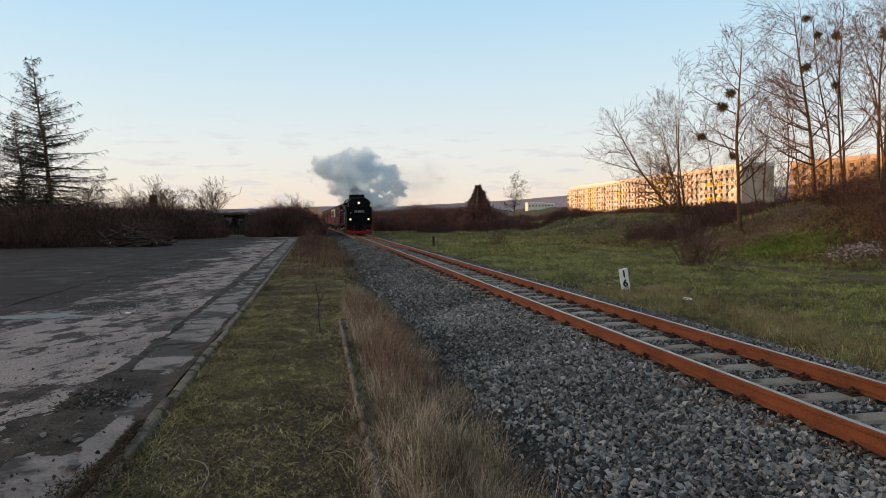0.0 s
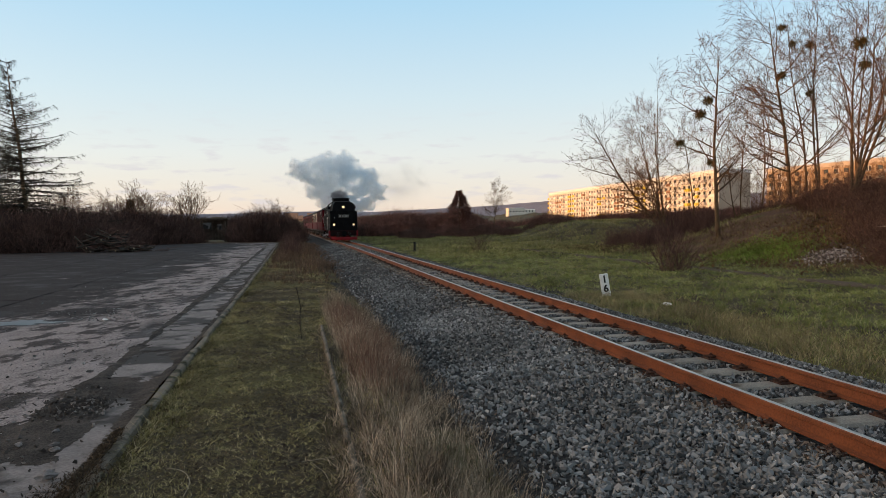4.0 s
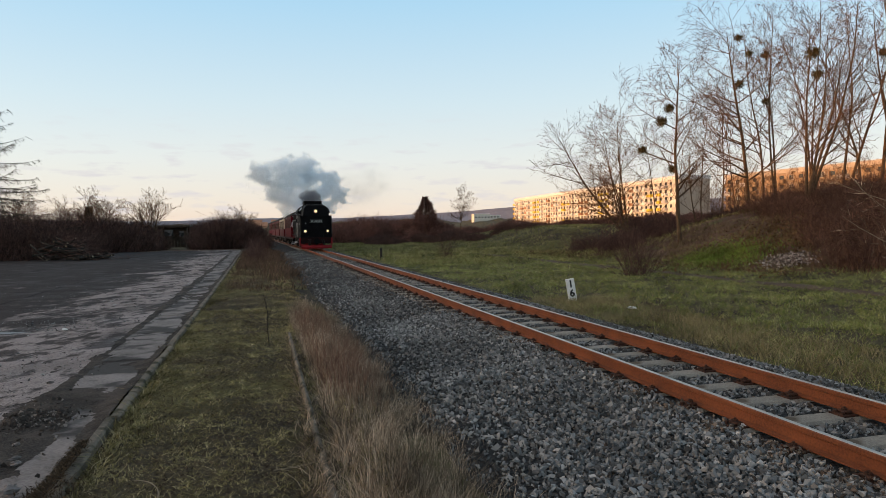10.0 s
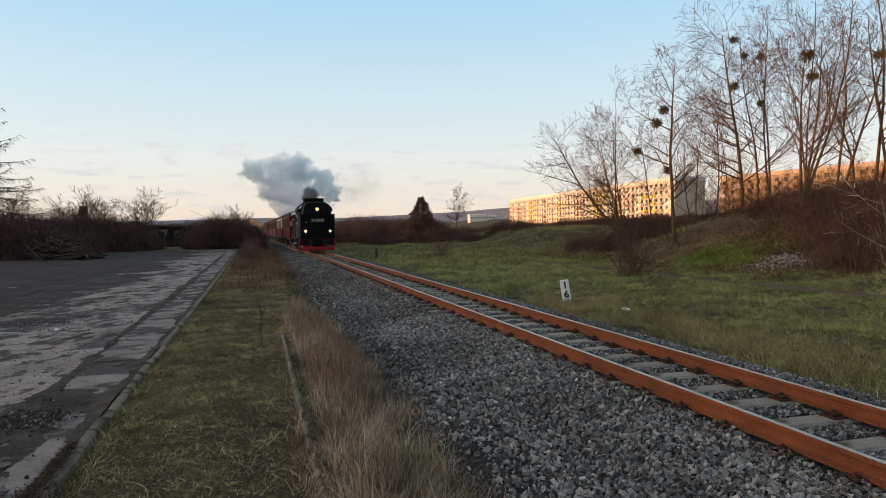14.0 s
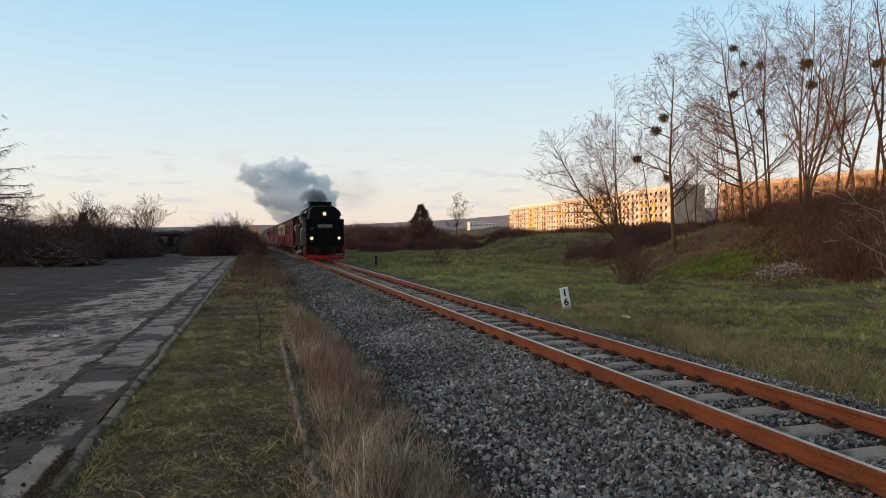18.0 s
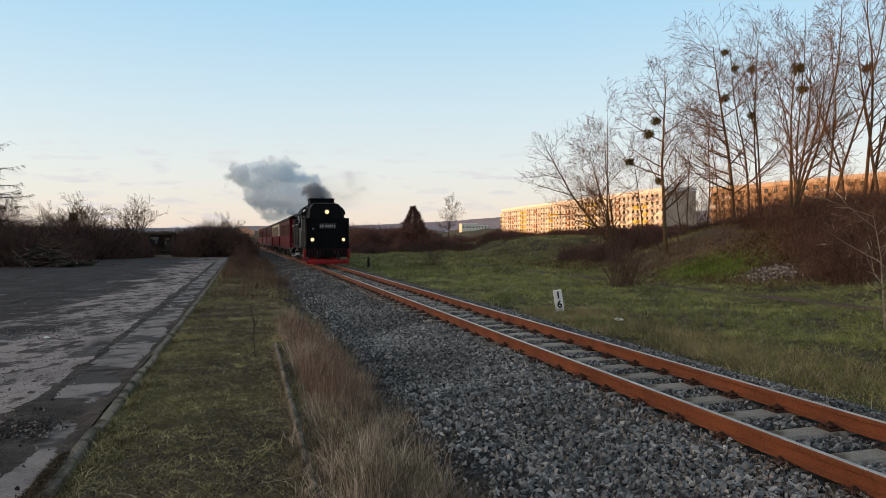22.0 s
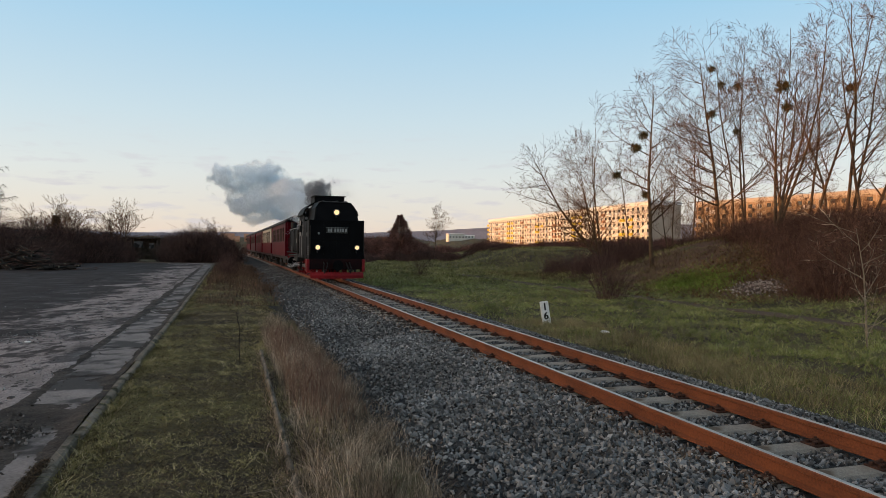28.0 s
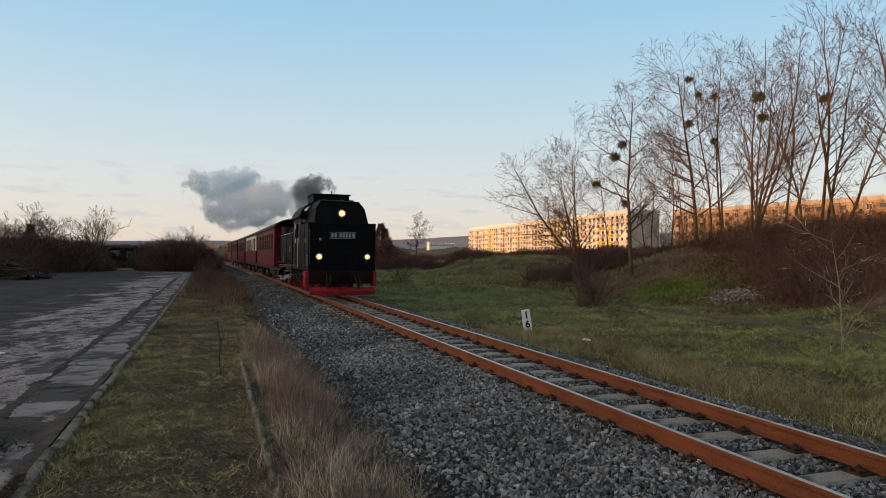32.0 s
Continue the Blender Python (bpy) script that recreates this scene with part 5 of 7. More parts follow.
def mistletoe(seed, r):
    rnd = random.Random(seed)
    segs = []
    for i in range(300):
        d = Vector((rnd.gauss(0, 1), rnd.gauss(0, 1), rnd.gauss(0, 0.85))).normalized()
        a, b = d * r * rnd.uniform(0.0, 0.5), d * r * rnd.uniform(0.4, 1.1) + Vector((rnd.gauss(0, 0.06), rnd.gauss(0, 0.06), rnd.gauss(0, 0.06)))
        segs.append((*a, 0.006, *b, 0.010))
        c = b + Vector((rnd.gauss(0, 0.05), rnd.gauss(0, 0.05), rnd.gauss(0, 0.05)))
        segs.append((*b, 0.014, *c, 0.005))
    return tubes("mistletoe", segs, 3, M["mistletoe"])


def blades(name, spots, heights, width, lean, material, seed, bend=0.35, label="", category="grass"):
    """Curved grass blades, two joined triangles and a tip each."""
    rng = np.random.default_rng(seed)
    p, hgt = np.asarray(spots, float), np.asarray(heights, float)
    n = len(p)
    a = rng.uniform(0, 2 * np.pi, n)
    side = np.stack([np.cos(a), np.sin(a), np.zeros(n)], 1) * (width * rng.uniform(0.6, 1.3, n))[:, None]
    b = rng.uniform(0, 2 * np.pi, n)
    out = np.stack([np.cos(b), np.sin(b), np.zeros(n)], 1)
    l = (lean * rng.uniform(0.2, 1.6, n) * hgt)[:, None]
    up = np.array([0, 0, 1.0])[None]
    mid = p + up * (hgt * 0.55)[:, None] + out * l * 0.4
    tip = p + up * (hgt * rng.uniform(0.85, 1.0, n))[:, None] + out * l * (1 + bend)
    v = np.stack([p - side, p + side, mid - side * 0.7, mid + side * 0.7, tip], 1).reshape(-1, 3)
    t = np.array([(0, 1, 3), (0, 3, 2), (2, 3, 4)])
    f = (t[None] + (np.arange(n) * 5)[:, None, None]).reshape(-1, 3)
    return structure(name, raw(name, v, f, M[material]), None, label, category, "stuff")


def scatter(n, u0, u1, y0, y1, seed, power=2.0, clump=0.0, freq=1.0, zoff=-0.02):
    rnd = random.Random(seed)
    out = []
    tries = 0
    while len(out) < n and tries < n * 6:
        tries += 1
        y = y0 + (y1 - y0) * rnd.random() ** power
        u = rnd.uniform(u0, u1)
        if 10.85 < u < 11.75 and y < 46 and rnd.random() < 0.93:
            continue
        if clump and noise.noise(Vector((u * freq, y * freq, seed))) < rnd.uniform(-0.5, 0.5) * 1.0 + clump - 0.3:
            continue
        q = tr(u, y)
        out.append((q.x, q.y, ground_z(q.x, q.y) + zoff))
    return np.array(out), rnd


def grasses():
    p, r = scatter(150000, -5.5, -3.0, 2.4, 46, 1, 2.3, 0.08, 7.0)
    blades("verge_grass", p, [r.uniform(0.012, 0.042) * (1 + 0.03 * q[1]) for q in p], 0.0035, 1.1, "grass", 1, label="short yellow-green winter grass on the verge")
    c, r = scatter(8200, -5.48, -3.4, 4.2, 16, 15, 1.5, 0.12, 2.2)
    p, hh = [], []
    for x, y, z in c:
        k = r.uniform(0.5, 1.5) * (1 + 0.04 * y)
        for _ in range(11):
            a, d = r.uniform(0, 6.283), abs(r.gauss(0, 0.014)) * k
            p.append((x + d * math.cos(a), y + d * math.sin(a), z))
            hh.append(r.uniform(0.014, 0.036) * k)
    blades("verge_turf", np.array(p), hh, 0.003, 1.0, "turf", 15, label="small tussocks of short half-dead turf on the verge")
    p, r = scatter(26000, -5.5, -2.9, 2.4, 24, 13, 1.9, 0.2, 3.0, 0.012)
    blades("verge_litter", p, [r.uniform(0.006, 0.018) for q in p], 0.006, 2.2, "verge_litter", 13, label="dark dead leaves and stems matted into the short grass")
    p, r = scatter(16000, -5.5, -3.0, -5, 2.5, 51, 1.0, 0.1, 2.0)
    blades("near_verge_grass", p, [r.uniform(0.025, 0.085) for q in p], 0.0042, 1.3, "grass", 51, label="short winter grass on the verge")
    p, r = scatter(5000, -3.74, -2.5, -5, 2.5, 52, 1.0, 0.3, 1.6)
    blades("near_dry_grass", p, [r.uniform(0.12, 0.45) for q in p], 0.0026, 0.8, "straw", 52, label="dead straw-coloured grass beside the ballast")
    p, r = scatter(9000, 2.4, 14, -5, 6, 53, 1.0)
    blades("near_meadow_grass", p, [r.uniform(0.04, 0.13) for q in p], 0.008, 1.2, "grass_green", 53, label="rough green grass beside the railway")
    p, r = scatter(1800, -5.45, -3.9, 2.4, 30, 12, 1.8, 0.2, 1.5)
    blades("verge_straw", p, [r.uniform(0.008, 0.026) for q in p], 0.0019, 4.0, "straw", 12, label="dead stalks lying in the short grass")
    c, r = scatter(1500, -3.72, -2.5, 3.6, 15, 16, 1.3, 0.3, 1.6)
    p, hh = [], []
    for x, y, z in c:
        k = r.uniform(0.4, 1.25) * (0.5 + 0.5 * smooth(-2.3, -3.2, tru(x, y)[0]))
        for _ in range(15):
            a, d = r.uniform(0, 6.283), abs(r.gauss(0, 0.03)) * k
            p.append((x + d * math.cos(a), y + d * math.sin(a), z))
            hh.append(r.uniform(0.12, 0.34) * k)
    blades("dry_tufts", np.array(p), hh, 0.0021, 0.6, "straw", 16, label="tufts of broken dead grass beside the ballast")
    p, r = scatter(13000, -3.72, -2.3, 2.4, 17, 2, 1.5, 0.42, 2.9)
    blades("dry_grass", p, [r.uniform(0.1, 0.46) * (0.5 + 0.4 * smooth(-2.2, -3.2, tru(q[0], q[1])[0])) for q in p], 0.0018, 0.42, "straw", 2, label="tall dead straw-coloured grass beside the ballast")
    p, r = scatter(10000, -5.3, -2.3, 20, 62, 3, 0.85, 0.4, 0.5)
    blades("far_dry_grass", p, [r.uniform(0.1, 0.42) * smooth(14, 30, q[1]) + 0.05 for q in p], 0.010, 0.5, "dead_stalk", 3, label="dark dead stalks along the verge")
    p, r = scatter(5000, -5.53, -5.38, 3, 40, 31, 1.8)
    blades("kerb_grass", p, [r.uniform(0.04, 0.12) for q in p], 0.0035, 1.5, "grass", 31, label="dead grass hanging over the kerb")
    p, r = scatter(900, -4.0, -3.72, 4.6, 6.9, 33, 1.0)
    blades("edging_tufts", p, [r.uniform(0.06, 0.17) for q in p], 0.0024, 0.9, "straw", 33, label="dead tufts grown over the end of the edging")
    p, r = scatter(900, -3.92, -3.80, 2.4, 12, 32, 1.4)
    blades("edging_grass", p, [r.uniform(0.06, 0.2) for q in p], 0.003, 1.2, "straw", 32, label="dead grass leaning over the edging")
    p, r = scatter(118000, 2.3, 21, 6, 60, 4, 1.7, 0.15, 2.4)
    blades("meadow_grass", p, [r.uniform(0.025, 0.085) * (1 + 0.012 * q[1]) for q in p], 0.0062, 1.4, "grass_green", 4, label="rough green grass beside the railway")
    p, r = scatter(3000, -3.66, -2.8, 7.6, 13.5, 71, 1.0, 0.3, 1.6)
    blades("red_stalks", p, [r.uniform(0.2, 0.56) * (0.55 + 0.45 * smooth(-2.7, -3.3, tru(q[0], q[1])[0])) for q in p], 0.0022, 0.3, "red_stalk", 71, label="reddish-brown dead stalks standing beside the edging")
    # a fresh green patch at the foot of the bank
    r = random.Random(61)
    p, hh = [], []
    for _ in range(7000):
        x, y = 12.3 + r.gauss(0, 0.9), 30.5 + r.gauss(0, 1.3)
        p.append((x, y, ground_z(x, y)))
        hh.append(r.uniform(0.06, 0.2))
    blades("fresh_grass", np.array(p), hh, 0.011, 0.8, "fresh_grass", 61, label="patch of fresh green grass at the foot of the bank")
    # tufts: blades gathered round a middle
    c, r = scatter(900, 2.6, 16, 6, 46, 41, 1.3, 0.15, 0.5)
    p, hh = [], []
    for x, y, z in c:
        k = r.uniform(0.6, 1.5)
        for _ in range(16):
            a, d = r.uniform(0, 6.283), abs(r.gauss(0, 0.07)) * k
            p.append((x + d * math.cos(a), y + d * math.sin(a), z))
            hh.append(r.uniform(0.08, 0.2) * k)
    blades("grass_tufts", np.array(p), hh, 0.0055, 0.8, "tuft", 41, label="pale yellow-green tufts standing in the meadow")
    c, r = scatter(5200, 2.7, 15, 6, 40, 43, 1.5, 0.12, 0.7)
    p, hh = [], []
    for x, y, z in c:
        k = r.uniform(0.6, 1.4) * (1 + 0.012 * y)
        for _ in range(13):
            a, d = r.uniform(0, 6.283), abs(r.gauss(0, 0.055)) * k
            p.append((x + d * math.cos(a), y + d * math.sin(a), z))
            hh.append(r.uniform(0.05, 0.13) * k)
    blades("grass_clumps", np.array(p), hh, 0.0062, 0.9, "clump", 43, label="short matted clumps of yellow-green grass in the meadow")
    p, r = scatter(42000, 3, 34, 34, 96, 14, 1.0)
    blades("far_meadow_grass", p, [r.uniform(0.12, 0.30) for q in p], 0.022, 0.8, "far_grass", 14, label="rough green grass on the low mound beyond the track")
    p, r = scatter(26000, 13.5, 34, 20, 48, 21, 1.0, 0.2, 0.6)
    blades("bank_grass", p, [r.uniform(0.1, 0.35) for q in p], 0.011, 0.9, "bank_straw", 21, label="brown dead grass and stalks on the bank")
    p, r = scatter(5000, 2.1, 13, 5, 60, 5, 1.4, 0.3, 0.5)
    blades("meadow_straw", p, [r.uniform(0.06, 0.2) for q in p], 0.0045, 1.1, "meadow_straw", 5, label="pale dead stalks in the meadow")
    p, r = scatter(15000, 2.35, 4.4, 4, 17, 6, 1.2, 0.2, 0.8)
    blades("edge_straw", p, [r.uniform(0.08, 0.3) for q in p], 0.0034, 0.8, "meadow_straw", 6, label="long pale dead grass at the ballast's edge")

# ---- apartment blocks ----
def block(name, x0, y0, x1, y1, base, storeys, bays, depth=11.0, label="", face="plaster"):
    """A prefabricated slab block; the front runs from (x0, y0), its near end, to (x1, y1) and faces west."""
    a, b = Vector((x0, y0, 0)), Vector((x1, y1, 0))
    d = (b - a).normalized()
    L = (b - a).length
    n = Vector((d.y, -d.x, 0))  # into the block, east
    m = Matrix((d, n, Vector((0, 0, 1)))).transposed().to_4x4()
    m.translation = (x0, y0, base)
    B = thing(name, label, "building", m)
    H = storeys * 2.8
    part("wall", boxm(0, L, 0.0, depth, -3, H + 0.5), M[face], B)
    part("gable", boxm(-0.06, 0.0, 0.0, depth, -3, H + 0.4), M["gable"], B, "bare end wall, its beige warmed to hold the evening light")
    part("roof", boxm(-0.3, L + 0.3, -0.35, depth + 0.3, H + 0.2, H + 1.55, 0.05), M["white"] if face == "plaster" else M["gable"], B, "flat pale roof edge")
    bw = L / bays
    rnd = random.Random(int(L))
    seam = bmesh.new()
    for i in range(1, bays):
        box(seam, i * bw - 0.03, i * bw + 0.03, -0.02, 0.01, -3, H + 0.5)
    for s in range(storeys + 1):
        box(seam, 0, L, -0.02, 0.01, s * 2.8 - 0.04, s * 2.8 + 0.04)
    part("panel_joints", seam, M["grey_panel"], B)
    win = boxm(-0.75, 0.75, -0.03, 0.05, 0, 1.4)
    wme = bpy.data.meshes.new("window")
    win.to_mesh(wme)
    win.free()
    wme.materials.append(M["glass"])
    fr = bmesh.new()
    for q in ((-0.8, 0.8, 1.4, 1.47), (-0.8, 0.8, -0.07, 0.0), (-0.8, -0.73, 0, 1.4), (0.73, 0.8, 0, 1.4), (-0.03, 0.03, 0, 1.4)):
        box(fr, q[0], q[1], -0.06, 0.03, q[2], q[3])
    fme = bpy.data.meshes.new("window_frame")
    fr.to_mesh(fme)
    fr.free()
    fme.materials.append(M["white"])
    data = {}
    for key, mm in (("white", "white"), ("yellow", "yellow"), ("red", "brick_red"), ("grey", "grey_panel"), ("brown", "plaster_brown")):
        bal = bmesh.new()
        box(bal, -1.5, 1.5, -1.15, 0.0, -0.12, 0.0)
        box(bal, -1.5, 1.5, -1.2, -1.12, 0.0, 0.95)
        for s in (-1, 1):
            box(bal, *sorted((s * 1.5, s * 1.44)), -1.15, 0.0, 0.0, 0.95)
        bme = bpy.data.meshes.new("balcony")
        bal.to_mesh(bme)
        bal.free()
        bme.materials.append(M[mm])
        data[key] = bme
    for i in range(bays):
        for s in range(storeys):
            x, z = (i + 0.5) * bw, s * 2.8
            if i % 3 == 1:
                w = part("window", wme, None, B, m=Matrix.Translation((x, 0, z + 0.9)))
                part("window_frame", fme, None, w)
            else:
                q = rnd.random()
                key = ("brown" if q < 0.7 else "grey") if face != "plaster" else "yellow" if (i // 3) % 4 == 1 and q < 0.8 else "red" if (i // 3) % 4 == 3 and q < 0.6 else "white" if q < 0.75 else "grey"
                part("balcony", data[key], None, B, m=Matrix.Translation((x, 0, z + 0.15)))
                w = part("window", wme, None, B, m=Matrix.Translation((x, 0, z + 0.95)))
    return B


block("apartment_block", 84.6, 249, 42.6, 435, 1.25, 6, 52, depth=12.5, label="long six-storey apartment block with balconies, lit by the low sun")
block("apartment_block", 136.0, 137.0, 95.0, 233.0, -0.2, 6, 30, label="long six-storey apartment block behind bare trees, lit by the low sun", face="plaster_brown")


# ---- distance ----
def ridge(name, az0, az1, dist, tops, seed):
    """A far wooded ridge as a solid hill."""
    bm = bmesh.new()
    rings = []
    k = 90
    for i in range(k + 1):
        f = i / k
        az = radians(az0 + (az1 - az0) * f)
        h = float(np.interp(f, np.linspace(0, 1, len(tops)), tops)) * (1 + 0.05 * noise.noise(Vector((f * 9, seed, 0)))) + 1.2 * noise.noise(Vector((f * 60, seed, 5)))
        dirn = Vector((math.sin(az), math.cos(az), 0))
        rings.append([dirn * (dist * 0.9) + Vector((0, 0, -20)), dirn * dist + Vector((0, 0, h)), dirn * (dist * 1.1) + Vector((0, 0, -20))])
    loft(bm, rings)
    structure(name, bm, M["hill"], "wooded hills on the horizon, pale blue-grey with haze put into their colour", "hills")


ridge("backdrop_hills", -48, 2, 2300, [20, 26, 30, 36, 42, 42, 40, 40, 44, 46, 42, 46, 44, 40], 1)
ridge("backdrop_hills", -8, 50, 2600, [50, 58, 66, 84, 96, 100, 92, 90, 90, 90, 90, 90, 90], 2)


def far_house(x, y, w, d, h, wall, roof_h, label, base=None):
    z = ground_z(x, y) if base is None else base
    B = thing("house", label, "building", pose(x, y, z, rz=12))
    part("wall", boxm(-w / 2, w / 2, -d / 2, d / 2, -7 if base else -2, h, 0.05), M[wall], B)
    rf = bmesh.new()
    loft(rf, [[(-w / 2 - 0.4, -d / 2 - 0.4, h), (-w / 2 - 0.4, d / 2 + 0.4, h), (-w / 2 - 0.4, 0, h + roof_h)], [(w / 2 + 0.4, -d / 2 - 0.4, h), (w / 2 + 0.4, d / 2 + 0.4, h), (w / 2 + 0.4, 0, h + roof_h)]])
    part("roof", rf, M["brick_red"] if roof_h > 1 else M["white"], B)
    for i in range(int(w // 3)):
        part("window", boxm(-w / 2 + 1 + i * 3, -w / 2 + 2.2 + i * 3, -d / 2 - 0.04, -d / 2 + 0.02, 1.0, 2.3), M["glass"], B)
    return B


# two white halls; the three ochre ones stand in for sunlit far vegetation
for q in ((30, 620, 15, 10, 4.5, "plaster", 0.5, "long white hall far off beyond the fields", 9.5), (42, 640, 13, 8, 3.0, "plaster", 0.5, "white low building far off", 10.0), (-134, 480, 11, 9, 3.4, "brick_red", 2.6, "ochre house far behind the bushes"), (-124, 495, 9, 9, 3.4, "brick_red", 2.4, "ochre house far behind the train"), (-145, 510, 9, 9, 3.4, "brick_red", 2.6, "small ochre house far behind the bushes")):
    far_house(*q)


# ---- trees and bushes ----
def bank_tree(bearing, dist, top, seed, r, lean, stems, label, start=0.22, spread=0.85, kids=(18, 11, 9), shrink=0.42, up=0.2, wob=0.04):
    """A bare tree on the bearing (bearing - 784) / 1200; its crown rises top / 1200 of its distance over eye level."""
    x = (bearing - 784) / 1200 * dist
    h = top / 1200 * dist + 1.466 - ground_z(x, dist) + 0.3
    ob = bare_tree("bare_tree", label, seed, h * 0.97, r, lean, stems, kids, spread, start, up, wob, shrink=shrink, twig_r=0.0066)
    put(ob, x, dist, 0.0, 0.1)
    crown_spots.extend(ob.matrix_basis @ q for q in ob_limbs)
    return ob


def right_trees():
    slim, tall, fork, fan = "slender bare tree with grey-brown bark", "tall bare tree with fine upright twigs", "forked bare tree with several rising stems", "leaning bare tree with a wide twiggy crown"
    bank_tree(1120, 56, 205, 14, 0.15, (-0.85, 0.1), 1, fan, 0.12, 0.9, (20, 9, 6), 0.44, 0.14)
    bank_tree(1110, 55, 200, 15, 0.11, (-0.5, -0.1), 2, fan, 0.15, 0.85, (16, 8, 6), 0.42, 0.14)
    bank_tree(1106, 57, 235, 16, 0.11, (-0.04, 0.0), 2, slim, 0.2, 0.85, (16, 8, 6), 0.38, 0.2)
    bank_tree(1194, 37, 290, 17, 0.13, (-0.20, 0.0), 1, slim, 0.25, 0.9, (20, 8, 6), 0.36, 0.16)
    bank_tree(1232, 52, 250, 18, 0.085, (-0.04, 0.0), 2, slim, 0.25, 0.7, (14, 7, 5), 0.3, 0.2)
    bank_tree(1262, 50, 265, 19, 0.085, (0.04, 0.0), 1, slim, 0.3, 0.75, (16, 7, 5), 0.33, 0.2)
    bank_tree(1318, 45, 345, 20, 0.155, (-0.14, 0.0), 1, tall, 0.22, 0.95, (22, 9, 6), 0.44, 0.14)
    bank_tree(1340, 46, 330, 34, 0.10, (0.05, 0.0), 1, tall, 0.3, 0.85, (17, 8, 5), 0.36, 0.16)
    bank_tree(1362, 44, 400, 21, 0.115, (-0.14, 0.0), 2, fork, 0.25, 0.75, (15, 8, 5), 0.36, 0.18)
    bank_tree(1408, 34, 425, 22, 0.12, (-0.02, 0.0), 4, fork, 0.24, 0.72, (13, 7, 5), 0.36, 0.18)
    bank_tree(1472, 38, 455, 23, 0.12, (0.02, 0.0), 2, tall, 0.28, 0.75, (12, 7, 4), 0.36, 0.18)
    bank_tree(1540, 35, 470, 24, 0.13, (0.02, 0.0), 2, tall, 0.25, 0.8, (12, 6, 4), 0.38, 0.16)
    bank_tree(1578, 33, 420, 25, 0.12, (0.22, 0.0), 2, fan, 0.2, 0.85, (11, 6, 4), 0.4, 0.16)
    bank_tree(1512, 46, 365, 26, 0.11, (-0.05, 0.0), 1, slim, 0.25, 0.85, (16, 7, 5), 0.38, 0.18)
    bank_tree(1436, 42, 400, 35, 0.10, (-0.1, 0.0), 2, tall, 0.25, 0.8, (13, 7, 5), 0.36, 0.18)
    bank_tree(1690, 34, 460, 27, 0.13, (-0.05, 0.0), 2, tall, 0.25, 0.8, (14, 8, 5), 0.38, 0.18)
    for bearing, dist, top, seed, lean in ((1150, 58, 195, 31, 0.0), (1285, 54, 270, 33, 0.05)):
        bank_tree(bearing, dist, top, seed, 0.07, (lean, 0.0), 1, slim, 0.2, 0.8, (16, 8, 5), 0.36, 0.22)
    # clumps of mistletoe in the crowns
    taken = []
    data = [mistletoe(i, 0.30) for i in range(3)]
    rnd = random.Random(8)
    for bearing, level, dist in ((1150, 226, 37), (1137, 262, 37), (1162, 302, 37), (1170, 200, 37), (1300, 57, 44), (1326, 95, 44), (1355, 80, 44), (1292, 142, 44), (1345, 196, 44), (1394, 96, 34), (1420, 130, 34), (1570, 90, 35)):
        want = Vector(((bearing - 784) / 1200 * dist, dist, 1.466 + (404 + 0.018 * (784 - bearing) - level) / 1200 * dist))
        spot = min((q for q in crown_spots if all((q - o).length > 0.75 for o in taken)), key=lambda q: (q - want).length)
        taken.append(spot)
        ob = new("mistletoe", data[rnd.randrange(3)])
        tagged(ob, "round olive-green mistletoe clump in a bare crown", "mistletoe", group="mistletoe clumps")
        ob.matrix_basis = Matrix.Translation(spot) @ Matrix.Scale(rnd.uniform(0.8, 1.2), 4)


right_trees()

# redder twigs; on the far bushes and the fir they imitate low sunlight
M["russet"] = island_mat("russet", (0.065, 0.032, 0.028), (0.27, 0.138, 0.105))
b6 = thicket(6, 6.0, 4.5, 3.0, 1900, twig=0.016, material="russet")
b7 = thicket(7, 5.0, 4.0, 3.3, 1900, twig=0.016, material="russet")
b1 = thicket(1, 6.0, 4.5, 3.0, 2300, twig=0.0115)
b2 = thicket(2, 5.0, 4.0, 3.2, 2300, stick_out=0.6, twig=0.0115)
b3 = thicket(3, 3.4, 3.2, 2.3, 1100, core=False, twig=0.008)
b5 = thicket(5, 5.0, 4.2, 2.6, 1500, core=False, twig=0.008)
b4 = thicket(4, 1.0, 1.0, 3.5, 150, core=False, twig=0.0062, stick_out=1.0)


